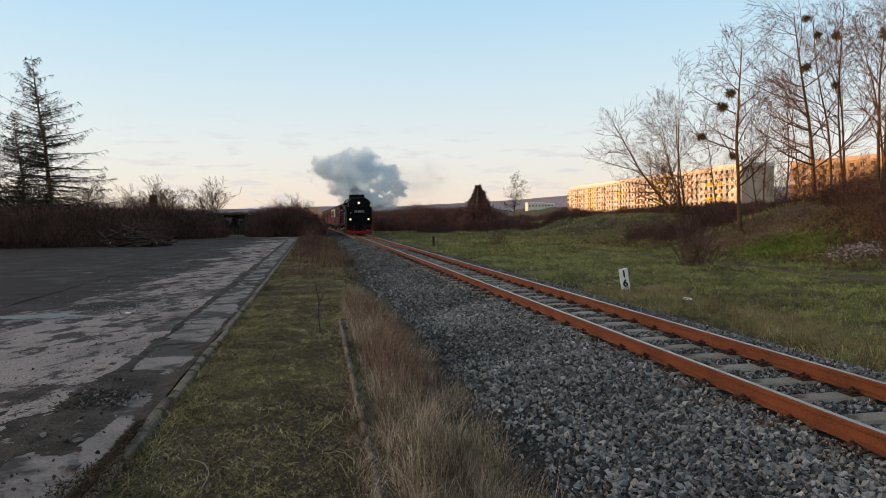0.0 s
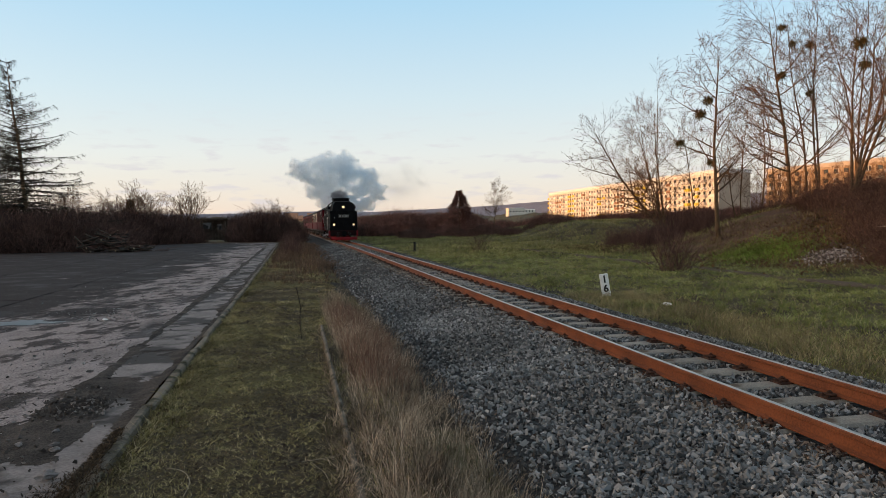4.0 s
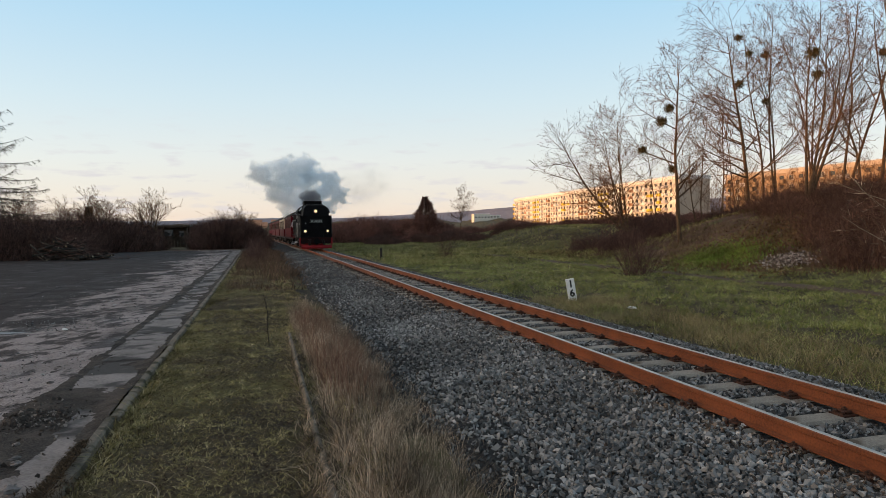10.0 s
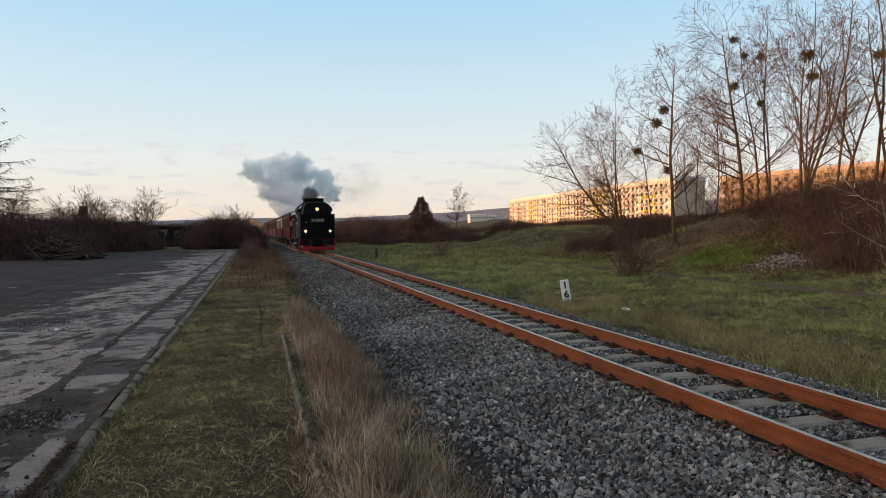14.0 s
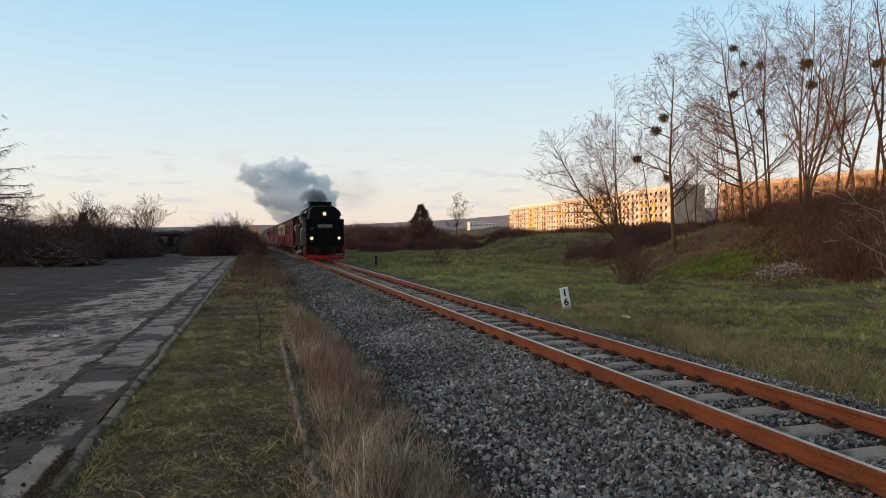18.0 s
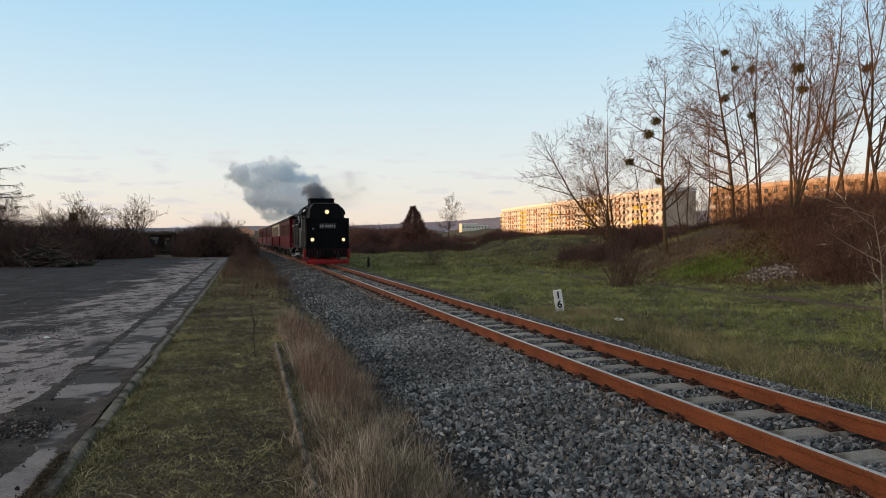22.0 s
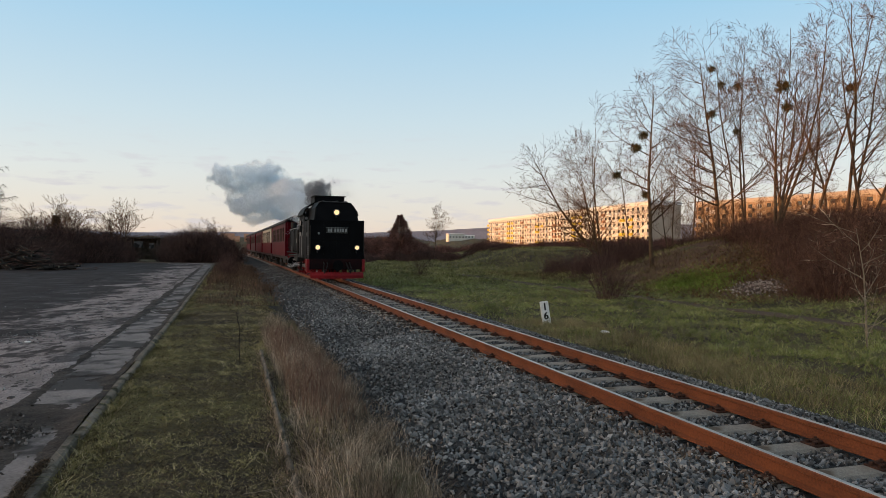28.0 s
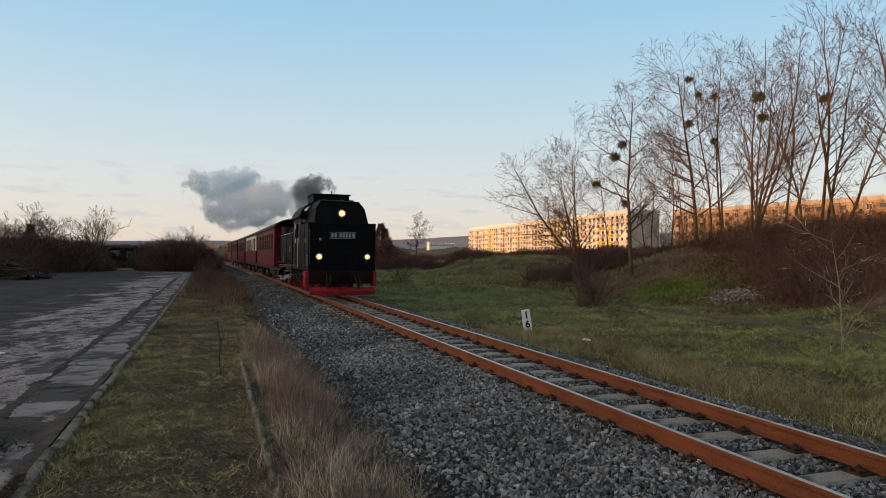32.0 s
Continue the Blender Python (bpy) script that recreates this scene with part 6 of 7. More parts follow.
def spread_bushes():
    rnd = random.Random(17)
    rows = []
    # hedge behind the yard
    for bearing in range(-320, 205, 26):
        dist = 47 + max(0, bearing) * 0.09 + rnd.uniform(-1, 2)
        tall = 1.36
        rows.append((bearing, dist, rnd.choice((b1, b2)), tall * rnd.uniform(0.8, 1.05)))
        rows.append((bearing + 12, dist + 5, rnd.choice((b1, b2)), tall * rnd.uniform(0.9, 1.08)))
    rows += [(242, 69, b2, 0.85), (350, 71, b2, 0.55)]
    rows += [(386, 71, b2, 1.3), (402, 72, b1, 1.3), (384, 73, b1, 1.2), (391, 77, b1, 1.4), (398, 76, b2, 1.4), (408, 78, b1, 1.25)]
    # beyond bearing 430 the russet kinds carry the low sun in their colour
    for bearing in range(60, 660, 26):
        rows.append((bearing, rnd.uniform(150, 190), rnd.choice((b6, b7) if bearing > 430 else (b1, b2)), rnd.uniform(1.5, 2.0)))
    # hedge beyond the track
    for bearing in range(578, 762, 15):
        rows.append((bearing, 110 + rnd.uniform(-6, 6), rnd.choice((b6, b7, b2)), (0.95 + 0.5 * smooth(590, 720, bearing)) * rnd.uniform(0.8, 1.05)))
        rows.append((bearing - 6, 124 + rnd.uniform(-4, 6), rnd.choice((b6, b7)), (1.2 + 0.5 * smooth(590, 720, bearing)) * rnd.uniform(0.85, 1.05)))
    for i in range(26):
        rows.append((rnd.uniform(618, 800), rnd.uniform(82, 104), rnd.choice((b3, b5)), rnd.uniform(0.3, 0.8)))
    # on and before the bank
    for i in range(30):
        rows.append((rnd.uniform(1040, 1400), rnd.uniform(50, 66), rnd.choice((b3, b5)), rnd.uniform(0.6, 0.95)))
    for i in range(24):
        rows.append((rnd.uniform(1060, 1400), rnd.uniform(40, 52), rnd.choice((b3, b5)), rnd.uniform(0.3, 0.6)))
    for i in range(26):
        rows.append((rnd.uniform(1170, 1600), rnd.uniform(42, 56), rnd.choice((b3, b5, b4)), rnd.uniform(0.35, 0.6)))
    for y in (37, 39, 41, 43.5, 46, 49):
        q = tr(-4.4 + rnd.uniform(-0.5, 0.5), y)
        rows.append((784 + 1200 * q.x / q.y, q.y, b4, rnd.uniform(0.45, 0.7)))
    for bearing in range(800, 1300, 20):
        rows.append((bearing, rnd.uniform(125, 145), rnd.choice((b6, b7)), rnd.uniform(0.8, 1.1)))
    # a sunlit clump, its orange light given by the russet twigs
    for bearing, dist, sc in ((897, 112, 1.25), (908, 114, 1.35), (888, 113, 1.0)):
        rows.append((bearing, dist, b6, sc))
    for i in range(20):
        rows.append((rnd.uniform(770, 930), rnd.uniform(72, 90), rnd.choice((b3, b5)), rnd.uniform(0.3, 0.6)))
    for bearing, dist, s in ((1110, 25.5, 0.85), (1124, 26, 0.8), (778, 45, 0.75), (1060, 40, 0.8), (1010, 44, 0.7)):
        rows.append((bearing, dist, b4, s))
    used = set()
    for bearing, dist, kind, s in rows:
        x, y = (bearing - 784) / 1200 * dist, dist
        u, _ = tru(x, y)
        if -3.2 < u < 3.2:
            continue
        ob = kind if kind not in used else copy_thing(kind, Matrix.Identity(4))
        used.add(kind)
        put(ob, x, y, rnd.uniform(0, 6.28), 0.15, s)


spread_bushes()


def bank_scrub():
    """Bramble and thin stems that cover the bank's slope and crest."""
    rnd = random.Random(71)
    segs = []
    for i in range(330):
        d = 22.5 + 17 * rnd.random()
        edge = 1520 - (d - 21.5) * 12
        x = ((edge + (1900 - edge) * rnd.random() ** 1.2) - 784) / 1200 * d
        high, wide = rnd.uniform(0.6, 1.5) * (0.75 + 0.02 * (d - 21.5)), rnd.uniform(0.6, 1.3)
        for _ in range(rnd.randint(60, 120)):
            a, q = rnd.uniform(0, 6.283), wide * math.sqrt(rnd.random())
            bx, by = x + q * math.cos(a), d + q * math.sin(a)
            p = Vector((bx, by, ground_z(bx, by) - 0.05))
            dirn = Vector((0.35 * math.cos(a) + rnd.gauss(0, 0.3), 0.35 * math.sin(a) + rnd.gauss(0, 0.3), 1)).normalized()
            ln = high * rnd.uniform(0.4, 1.1)
            for k in range(3):
                e = p + dirn * ln / 3
                segs.append((*p, 0.0075 - 0.0018 * k, *e, 0.0057 - 0.0018 * k))
                if k:
                    f = e + Vector((rnd.gauss(0, 0.25), rnd.gauss(0, 0.25), rnd.uniform(-0.05, 0.35))) * ln * 0.6
                    segs.append((*e, 0.0045, *f, 0.002))
                p, dirn = e, (dirn + Vector((rnd.gauss(0, 0.35), rnd.gauss(0, 0.35), -0.08))).normalized()
    structure("bank_scrub", tubes("bank_scrub", segs, 1, M["bank_twig"]), None, "leafless red-brown bramble and thin stems on the bank", "scrub", "stuff")


bank_scrub()
put(larch(5, 14.9, 0.2), -34.9, 50.5)
put(larch(9, 12.0, 0.2), -43.4, 51.5)
put(larch(6, 11.5, 0.2), -41.0, 50.5)
put(larch(7, 11.0, 0.18), -46.0, 54.0)
put(larch(8, 11.0, 0.17), -38.9, 53.0)

# ---- small things ----
def text_part(body, size, material, parent, m):
    c = bpy.data.curves.new("digit", "FONT")
    c.body, c.size, c.align_x, c.extrude, c.offset = body, size, "CENTER", 0.002, 0.008
    c.materials.append(material)
    ob = new("digit", c)
    ob.parent = parent
    ob.matrix_basis = m
    return ob


def kilometre_post():
    T = thing("kilometre_post", "white leaning kilometre post with black digits 1 and 6", "sign", Matrix.Translation((3.12, 17.2, ground_z(3.12, 17.2))) @ Matrix.Rotation(radians(6), 4, "Z") @ Matrix.Rotation(radians(-9), 4, "Y"))
    part("post", boxm(-0.105, 0.105, -0.04, 0.04, -0.25, 0.60, 0.012), M["white"], T)
    part("foot", boxm(-0.11, 0.11, -0.045, 0.045, -0.3, 0.03, 0.01), M["kerb"], T, "bare concrete foot")
    for s, z in (("1", 0.385), ("6", 0.15)):
        text_part(s, 0.25, M["ink"], T, Matrix.Translation((0.0, -0.042, z)) @ Matrix.Rotation(radians(90), 4, "X"))


kilometre_post()
T = thing("marker_stake", "short black wooden stake in the grass", "post", Matrix.Translation((-4.4, 43.9, ground_z(-4.4, 43.9))))
part("stake", cylm((0, 0, -0.3), (0.01, 0, 0.68), 0.085, 0.075, 10), M["iron"], T)
part("cap", cylm((0.01, 0, 0.68), (0.01, 0, 0.72), 0.075, 0.05, 10), M["iron"], T)

put(bare_tree("sapling", "thin bare sapling with pale yellowish bark", 41, 2.75, 0.026, (-0.03, 0), kids=(13, 4, 2), spread=0.95, start=0.06, wob=0.06, bark="pale_bark", fine="straw", twig_r=0.0038, group="saplings", shrink=0.55), 8.9, 13.4)
put(bare_tree("birch", "slender birch with fine hanging twigs", 42, 6.6, 0.07, (0.02, 0), kids=(26, 8, 6), spread=0.8, start=0.3, up=0.12, wob=0.035, twig_r=0.0085, group="birches", shrink=0.32), 1.53, 92, 0.5)
f1 = bare_tree("orchard_tree", "low bare orchard tree with upright shoots", 43, 5.2, 0.14, (0.02, 0), stems=3, kids=(11, 7, 4), spread=0.8, start=0.25, twig_r=0.0095, group="orchard trees", shrink=0.6)
put(f1, -42.0, 79)
for bearing, d, s in ((250, 73, 1.12), (168, 70, 1.12), (108, 78, 1.05), (420, 84, 0.85), (20, 66, 1.1), (-120, 62, 1.2), (375, 80, 0.75)):
    put(copy_thing(f1, Matrix.Identity(4)), (bearing - 784) / 1200 * d, d, bearing * 0.1, 0.1, s)


f2 = bare_tree("scrub_tree", "low bare scrub tree with fine upright twigs", 44, 6.4, 0.085, (0.0, 0), stems=4, kids=(8, 6, 4), spread=0.75, start=0.12, twig_r=0.009, group="scrub trees behind the bank", shrink=0.5)
rnd = random.Random(45)
put(f2, 28.0, 66.0, 0.3, 0.1)
for i in range(17):
    bearing, d = 1262 + i * 30 + rnd.uniform(-12, 12), rnd.uniform(60, 92)
    put(copy_thing(f2, Matrix.Identity(4)), (bearing - 784) / 1200 * d, d, rnd.uniform(0, 6.28), 0.1, rnd.uniform(0.7, 1.1) * d / 75)


def pine(seed, h, w, label, material="conifer"):
    rnd = random.Random(seed)
    T = thing("conifer", label, "tree")
    segs = []
    for i in range(int(1200 * h)):
        z = h * rnd.random() ** 1.3
        a = rnd.uniform(0, 6.283)
        ragged = 0.8 + 0.45 * noise.noise(Vector((math.cos(a) * 1.4, math.sin(a) * 1.4, z * 1.3 + seed)))
        q = w * (1 - z / h) * math.sqrt(rnd.random()) * ragged + 0.05
        p = Vector((q * math.cos(a), q * math.sin(a), z))
        e = p + Vector((math.cos(a) * 0.35, math.sin(a) * 0.35, rnd.uniform(-0.1, 0.3))) * rnd.uniform(0.5, 1.2)
        segs.append((*p, 0.035, *e, 0.01))
    part("trunk", cylm((0, 0, -0.3), (0, 0, h * 0.95), 0.14, 0.02, 8), M["bark"], T)
    tagged(part("crown", tubes("crown", segs, 3, M[material]), None, T), kind="stuff")
    return T


put(pine(1, 5.0, 1.5, "small dark pointed fir behind the hedge"), -42.2, 79.5)
put(pine(2, 6.2, 4.8, "conical fir above the hedge, low sunlight put into its red-brown", "russet"), -3.2, 96)


def brush_pile():
    T = thing("brush_pile", "heap of cut logs and brushwood at the edge of the yard", "log pile", Matrix.Translation((-25.2, 45.0, -0.26)))
    rnd = random.Random(6)
    for i in range(52):
        a = rnd.uniform(-0.7, 0.7) + (0 if rnd.random() < 0.6 else 1.4)
        x = rnd.uniform(-1.9, 1.9)
        r0 = rnd.uniform(0.045, 0.10)
        c = Vector((x, rnd.uniform(-0.8, 0.8), 0.12 + rnd.random() * 1.35 * max(0.08, 1 - abs(x + 0.5) / 2.0)))
        d = Vector((math.cos(a), math.sin(a), rnd.uniform(-0.5, 0.4))) * rnd.uniform(0.4, 1.1)
        d.z = max(-c.z, min(c.z, d.z))
        g = part("log", cylm(c - d, c + d, r0, r0 * 0.8, 8), M["dead_wood"], T)
        if i % 3 == 0:
            e = -1 if d.y > 0 else 1
            n = d.normalized() * e
            part("cut_end", cylm(c + d * e, c + d * e + n * 0.006, r0 * 0.74, r0 * 0.74, 8), M["pale_bark"], g, "pale freshly cut end")
    segs = []
    for i in range(320):
        c = Vector((rnd.gauss(0, 1.5), rnd.gauss(0, 0.7), rnd.uniform(0, 1.7)))
        c.z *= max(0.1, 1 - abs(c.x) / 4)
        e = c + Vector((rnd.gauss(0, 0.6), rnd.gauss(0, 0.4), rnd.gauss(0.05, 0.2)))
        segs.append((*c, 0.014, *e, 0.006))
    tagged(part("brushwood", tubes("brushwood", segs, 3, M["thicket"]), None, T), kind="stuff")


brush_pile()


def shelter():
    T = thing("shelter", "small weathered wooden shelter with a flat roof", "shed", pose(-30.6, 76, -0.25, rz=14) @ Matrix.Scale(1.12, 4))
    for x in (-1.15, 1.15):
        for y in (-0.9, 0.9):
            part("corner_post", boxm(x - 0.07, x + 0.07, y - 0.07, y + 0.07, -0.2, 2.15, 0.01), M["wood"], T)
    part("roof", boxm(-1.5, 1.5, -1.3, 1.2, 2.15, 2.3, 0.02), M["wood"], T, "flat felted roof")
    for i in range(8):
        part("wall_board", boxm(-1.12 + i * 0.28, -0.86 + i * 0.28, 0.86, 0.90, 0.05, 2.1, 0.006), M["wood"], T)
    for i in range(5):
        part("wall_board", boxm(-1.2, -1.16, -0.8 + i * 0.33, -0.5 + i * 0.33, 0.05, 1.9, 0.006), M["wood"], T)
    part("notice_board", boxm(-0.95, -0.15, -0.98, -0.93, 1.25, 1.85, 0.01), M["concrete"], T, "pale notice board")
    part("notice_board", boxm(0.45, 0.85, -0.98, -0.93, 1.15, 1.7, 0.01), M["concrete"], T)
    part("bench", boxm(-0.9, 0.9, 0.4, 0.75, 0.42, 0.48, 0.01), M["wood"], T)


shelter()


def heap(name, x, y, w, d, n, size, material, label, category, seed, h=0.25):
    rnd = random.Random(seed)
    spots, sizes = [], []
    for i in range(n):
        px, py = x + rnd.gauss(0, w / 2.6), y + rnd.gauss(0, d / 2.6)
        q = math.exp(-(((px - x) / w) ** 2 + ((py - y) / d) ** 2) * 2)
        spots.append((px, py, ground_z(px, py) + 0.02 + h * q * rnd.random()))
        sizes.append(size * rnd.uniform(0.4, 1.3))
    structure(name, stones(name, np.array(spots), sizes, M[material], seed), None, label, category, "stuff")


heap("rubble_heap", 13.2, 26.6, 1.0, 1.5, 900, 0.045, "rubble", "heap of pale broken rubble at the foot of the bank", "rubble", 1, 0.25)
heap("leaf_litter", 17.0, 30.0, 9.0, 6.0, 7000, 0.045, "leaf", "brown fallen leaves on the bank", "leaves", 2, 0.05)
heap("grass_rubble", 9.6, 10.4, 0.7, 0.8, 60, 0.06, "rubble", "pale stones lying in the grass", "rubble", 3, 0.1)


def litter():
    T = thing("litter", "crumpled white plastic bag in the grass", "litter", Matrix.Translation((4.11, 15.4, ground_z(4.11, 15.4) + 0.05)))
    bm = bmesh.new()
    bmesh.ops.create_icosphere(bm, subdivisions=3, radius=0.06)
    for v in bm.verts:
        v.co = v.co * (1 + 0.6 * noise.noise(v.co * 14))
        v.co.x *= 1.7
        v.co.z *= 0.6
    part("bag", bm, M["white"], T)


litter()


def small_finds():
    T = thing("scrap", "crumpled white scrap lying on the yard", "litter", Matrix.Translation((-6.85, 11.9, -0.215)))
    bm = bmesh.new()
    bmesh.ops.create_icosphere(bm, subdivisions=3, radius=0.036)
    for v in bm.verts:
        v.co = v.co * (1 + 0.7 * noise.noise(v.co * 16))
        v.co.x *= 1.5
        v.co.z *= 0.5
    part("sheet", bm, M["white"], T)
    T = thing("dry_stem", "single thin dead stem standing in the verge", "plant", Matrix.Translation((-2.66, 9.84, ground_z(-2.66, 9.84))))
    part("stem", pipe(bmesh.new(), [(0, 0, -0.03), (-0.02, 0, 0.25), (-0.01, 0, 0.5), (-0.07, 0.02, 0.76)], 0.006, 5), M["dead_wood"], T)
    part("side_shoot", pipe(bmesh.new(), [(-0.015, 0, 0.42), (0.05, 0.01, 0.58)], 0.004, 5), M["dead_wood"], T)


small_finds()


def yard_debris():
    rnd = random.Random(12)
    spots, sizes = [], []
    for i in range(9000):
        y = 3 + 40 * rnd.random() ** 1.8
        u = rnd.gauss(-6.385, 0.06) if rnd.random() < 0.6 else rnd.gauss(-5.66, 0.025)
        z = -0.255 if u < -6.27 or u > -5.69 else -0.228
        if rnd.random() < 0.16 and y < 12:
            u, z = rnd.gauss(-6.9, 0.45), -0.232
            if u > -6.5:
                z = -0.25
        q = tr(u, y, z)
        spots.append(q)
        sizes.append(rnd.uniform(0.003, 0.011) if rnd.random() < 0.975 else rnd.uniform(0.010, 0.024))
    for i in range(150):
        spots.append(tr(rnd.gauss(-6.25, 0.24), 4.0 + 4.6 * rnd.random() ** 1.2, -0.218))
        sizes.append(rnd.uniform(0.006, 0.02))
    for i in range(420):
        k = abs(rnd.gauss(0, 1))
        spots.append(Vector((-3.78 + rnd.gauss(0, 0.16), 6.1 + rnd.gauss(0, 0.17), -0.225 + 0.02 / (1 + k))))
        sizes.append(rnd.uniform(0.004, 0.015) if rnd.random() < 0.9 else 0.02)
    structure("yard_crumbs", stones("yard_crumbs", np.array(spots), sizes, M["crumb"], 5), None, "dark crumbs of broken asphalt and soil in the joints", "debris", "stuff")
    spots, sizes = [], []
    for i in range(5200):
        y = 3.2 + 26 * rnd.random() ** 1.7
        u = -6.5 - abs(rnd.gauss(0, 2.2))
        if noise.noise(Vector((u * 0.7, y * 0.5, 5))) + rnd.uniform(-0.3, 0.3) < 0.0:
            continue
        spots.append(tr(u, y, -0.233))
        sizes.append(rnd.uniform(0.003, 0.012) if rnd.random() < 0.97 else rnd.uniform(0.014, 0.03))
    for i in range(260):
        q = Vector((-7.3 + rnd.gauss(0, 0.8), 12.7 + rnd.gauss(0, 0.7), -0.232))
        spots.append(q)
        sizes.append(rnd.uniform(0.004, 0.018))
    structure("yard_gravel", stones("yard_gravel", np.array(spots), sizes, M["stone"], 6), None, "small scatter of grey gravel on the yard", "gravel", "stuff")
    ys = list(np.arange(3.0, 14.0, 0.035)) + list(np.arange(14.0, 52.0, 0.14))
    us = list(np.arange(-8.0, -5.60, 0.035))
    verts = []
    for y in ys:
        for u in us:
            a = 0.5 * noise.noise(Vector((u * 0.9, y * 0.55, 3))) + 0.32 * noise.noise(Vector((u * 2.6, y * 1.5, 9))) + 0.2 * noise.noise(Vector((u * 7, y * 5, 1))) + 0.14 * noise.noise(Vector((u * 19, y * 15, 6)))
            q = tr(u, y)
            bare = 0.85 * smooth(4.3, 4.75, q.y) * smooth(7.6, 6.4, q.y) * math.exp(-((q.x + 3.28 + 0.33 * (q.y - 4.6)) / 0.30) ** 2)
            lane = math.exp(-((u + 6.40) / 0.10) ** 2) * (0.40 + 0.2 * smooth(10, 18, y)) + math.exp(-((u + 5.62) / 0.13) ** 2) * 0.8 + bare + 0.12 * smooth(13, 8, y) * math.exp(-((u + 6.7) / 0.5) ** 2)
            h = a + lane - 0.37
            verts.append(tr(u, y, -0.2335 + max(-0.03, min(0.012 + 0.035 * smooth(-5.82, -5.64, u), 0.05 * h)) + 0.006 * noise.noise(Vector((u * 30, y * 30, 2)))))
    w = len(us)
    quads = [(j * w + i, j * w + i + 1, (j + 1) * w + i + 1, (j + 1) * w + i) for j in range(len(ys) - 1) for i in range(w - 1)]
    structure("yard_dirt", raw("yard_dirt", verts, quads, M["yard_soil"]), None, "dark dirt lying in ragged sheets over the yard's broken edge", "dirt", "structure")
    for x, y, w, d in ((-8.3, 11.6, 0.8, 0.3), (-8.6, 9.9, 0.6, 0.16)):
        bm = bmesh.new()
        out = []
        for i in range(64):
            a = i * 2 * math.pi / 64
            k = 1 + 0.5 * noise.noise(Vector((math.cos(a) * 1.5, math.sin(a) * 1.5, x))) + 0.5 * noise.noise(Vector((math.cos(a) * 6, math.sin(a) * 6, x)))
            out.append((x + w * k * math.cos(a), y + d * k * math.sin(a)))
        loft(bm, [[(px, py, -0.28) for px, py in out], [(px, py, -0.2295) for px, py in out]])
        structure("puddle", bm, M["puddle"], "shallow puddle reflecting the sky on the yard", "puddle", "structure")


def lumps():
    rnd = random.Random(77)
    for x, y, size in ((-2.92, 4.36, 0.045), (-2.99, 4.47, 0.022), (-3.57, 5.0, 0.032), (-3.3, 5.02, 0.026), (-3.22, 4.9, 0.03), (-3.5, 5.35, 0.026), (-3.62, 6.0, 0.034), (-3.55, 5.92, 0.026), (-4.55, 7.6, 0.03), (-3.05, 4.62, 0.02), (-2.62, 4.15, 0.028)):
        bm = bmesh.new()
        bmesh.ops.create_icosphere(bm, subdivisions=2, radius=size)
        lean = rnd.uniform(0, 9)
        for v in bm.verts:
            d = 1 + 0.75 * noise.noise(v.co * (1.5 / size) + Vector((lean, 0, 0)))
            v.co = Vector((v.co.x * 1.2 * d, v.co.y * 0.85 * d, v.co.z * 0.55 * d))
        T = thing("stone_lump", "pale broken lump of concrete lying on dirt", "stone", Matrix.Translation((x, y, -0.222 + size * 0.35)) @ Matrix.Rotation(lean, 4, "Z"), "loose lumps on the yard")
        part("lump", bm, M["concrete"], T)
    # dark leaf litter heaped over the kerb's near end
    spots, tall = [], []
    for _ in range(7000):
        y = 4.2 + 2.6 * rnd.random() ** 1.3
        u = rnd.gauss(-5.64, 0.03 + 0.08 * smooth(6.2, 5.6, y))
        spots.append(tr(u, y, -0.225 + 0.05 * smooth(-5.72, -5.6, u)))
        tall.append(rnd.uniform(0.008, 0.026))
    blades("leaf_drift", np.array(spots), tall, 0.0045, 1.6, "verge_litter", 78, label="dark dead leaves and twigs drifted against the kerb")
    for pts in (((-2.18, 4.53), (-2.06, 4.5), (-1.95, 4.38), (-1.88, 4.23), (-1.84, 4.05)), ((-1.26, 4.66), (-1.16, 4.7), (-1.06, 4.76), (-0.98, 4.84), (-0.93, 4.88))):
        for _ in range(2):
            pts = [pts[0]] + [(a[0] + (b[0] - a[0]) * f, a[1] + (b[1] - a[1]) * f) for a, b in zip(pts, pts[1:]) for f in (0.25, 0.75)] + [pts[-1]]
        x0, y0 = pts[0]
        z0 = ground_z(x0, y0)
        T = thing("fallen_stem", "single pale dead stem lying on the short grass", "plant", Matrix.Translation((x0, y0, z0)))
        part("stem", loft(bmesh.new(), [[(x - x0 + 0.0024 * math.cos(k * 1.2566), y - y0 + 0.0024 * math.cos(k * 1.2566), ground_z(x, y) - z0 + 0.03 + 0.003 * math.sin(k * 1.2566)) for k in range(5)] for x, y in pts]), M["pale_bark"], T)


M["crumb"] = island_mat("crumb", (0.035, 0.03, 0.027), (0.26, 0.23, 0.21), 0.95, extra=((0.7, (0.08, 0.068, 0.06)),))
M["yard_soil"] = mat("yard_soil", (0.016, 0.014, 0.012), (0.085, 0.071, 0.061), 0.95, 3.0, 60.0, 1.0, dist=0.02, space="World")
M["puddle"] = glass_mat("puddle", (0.05, 0.048, 0.05), 0.34)
yard_debris()
lumps()

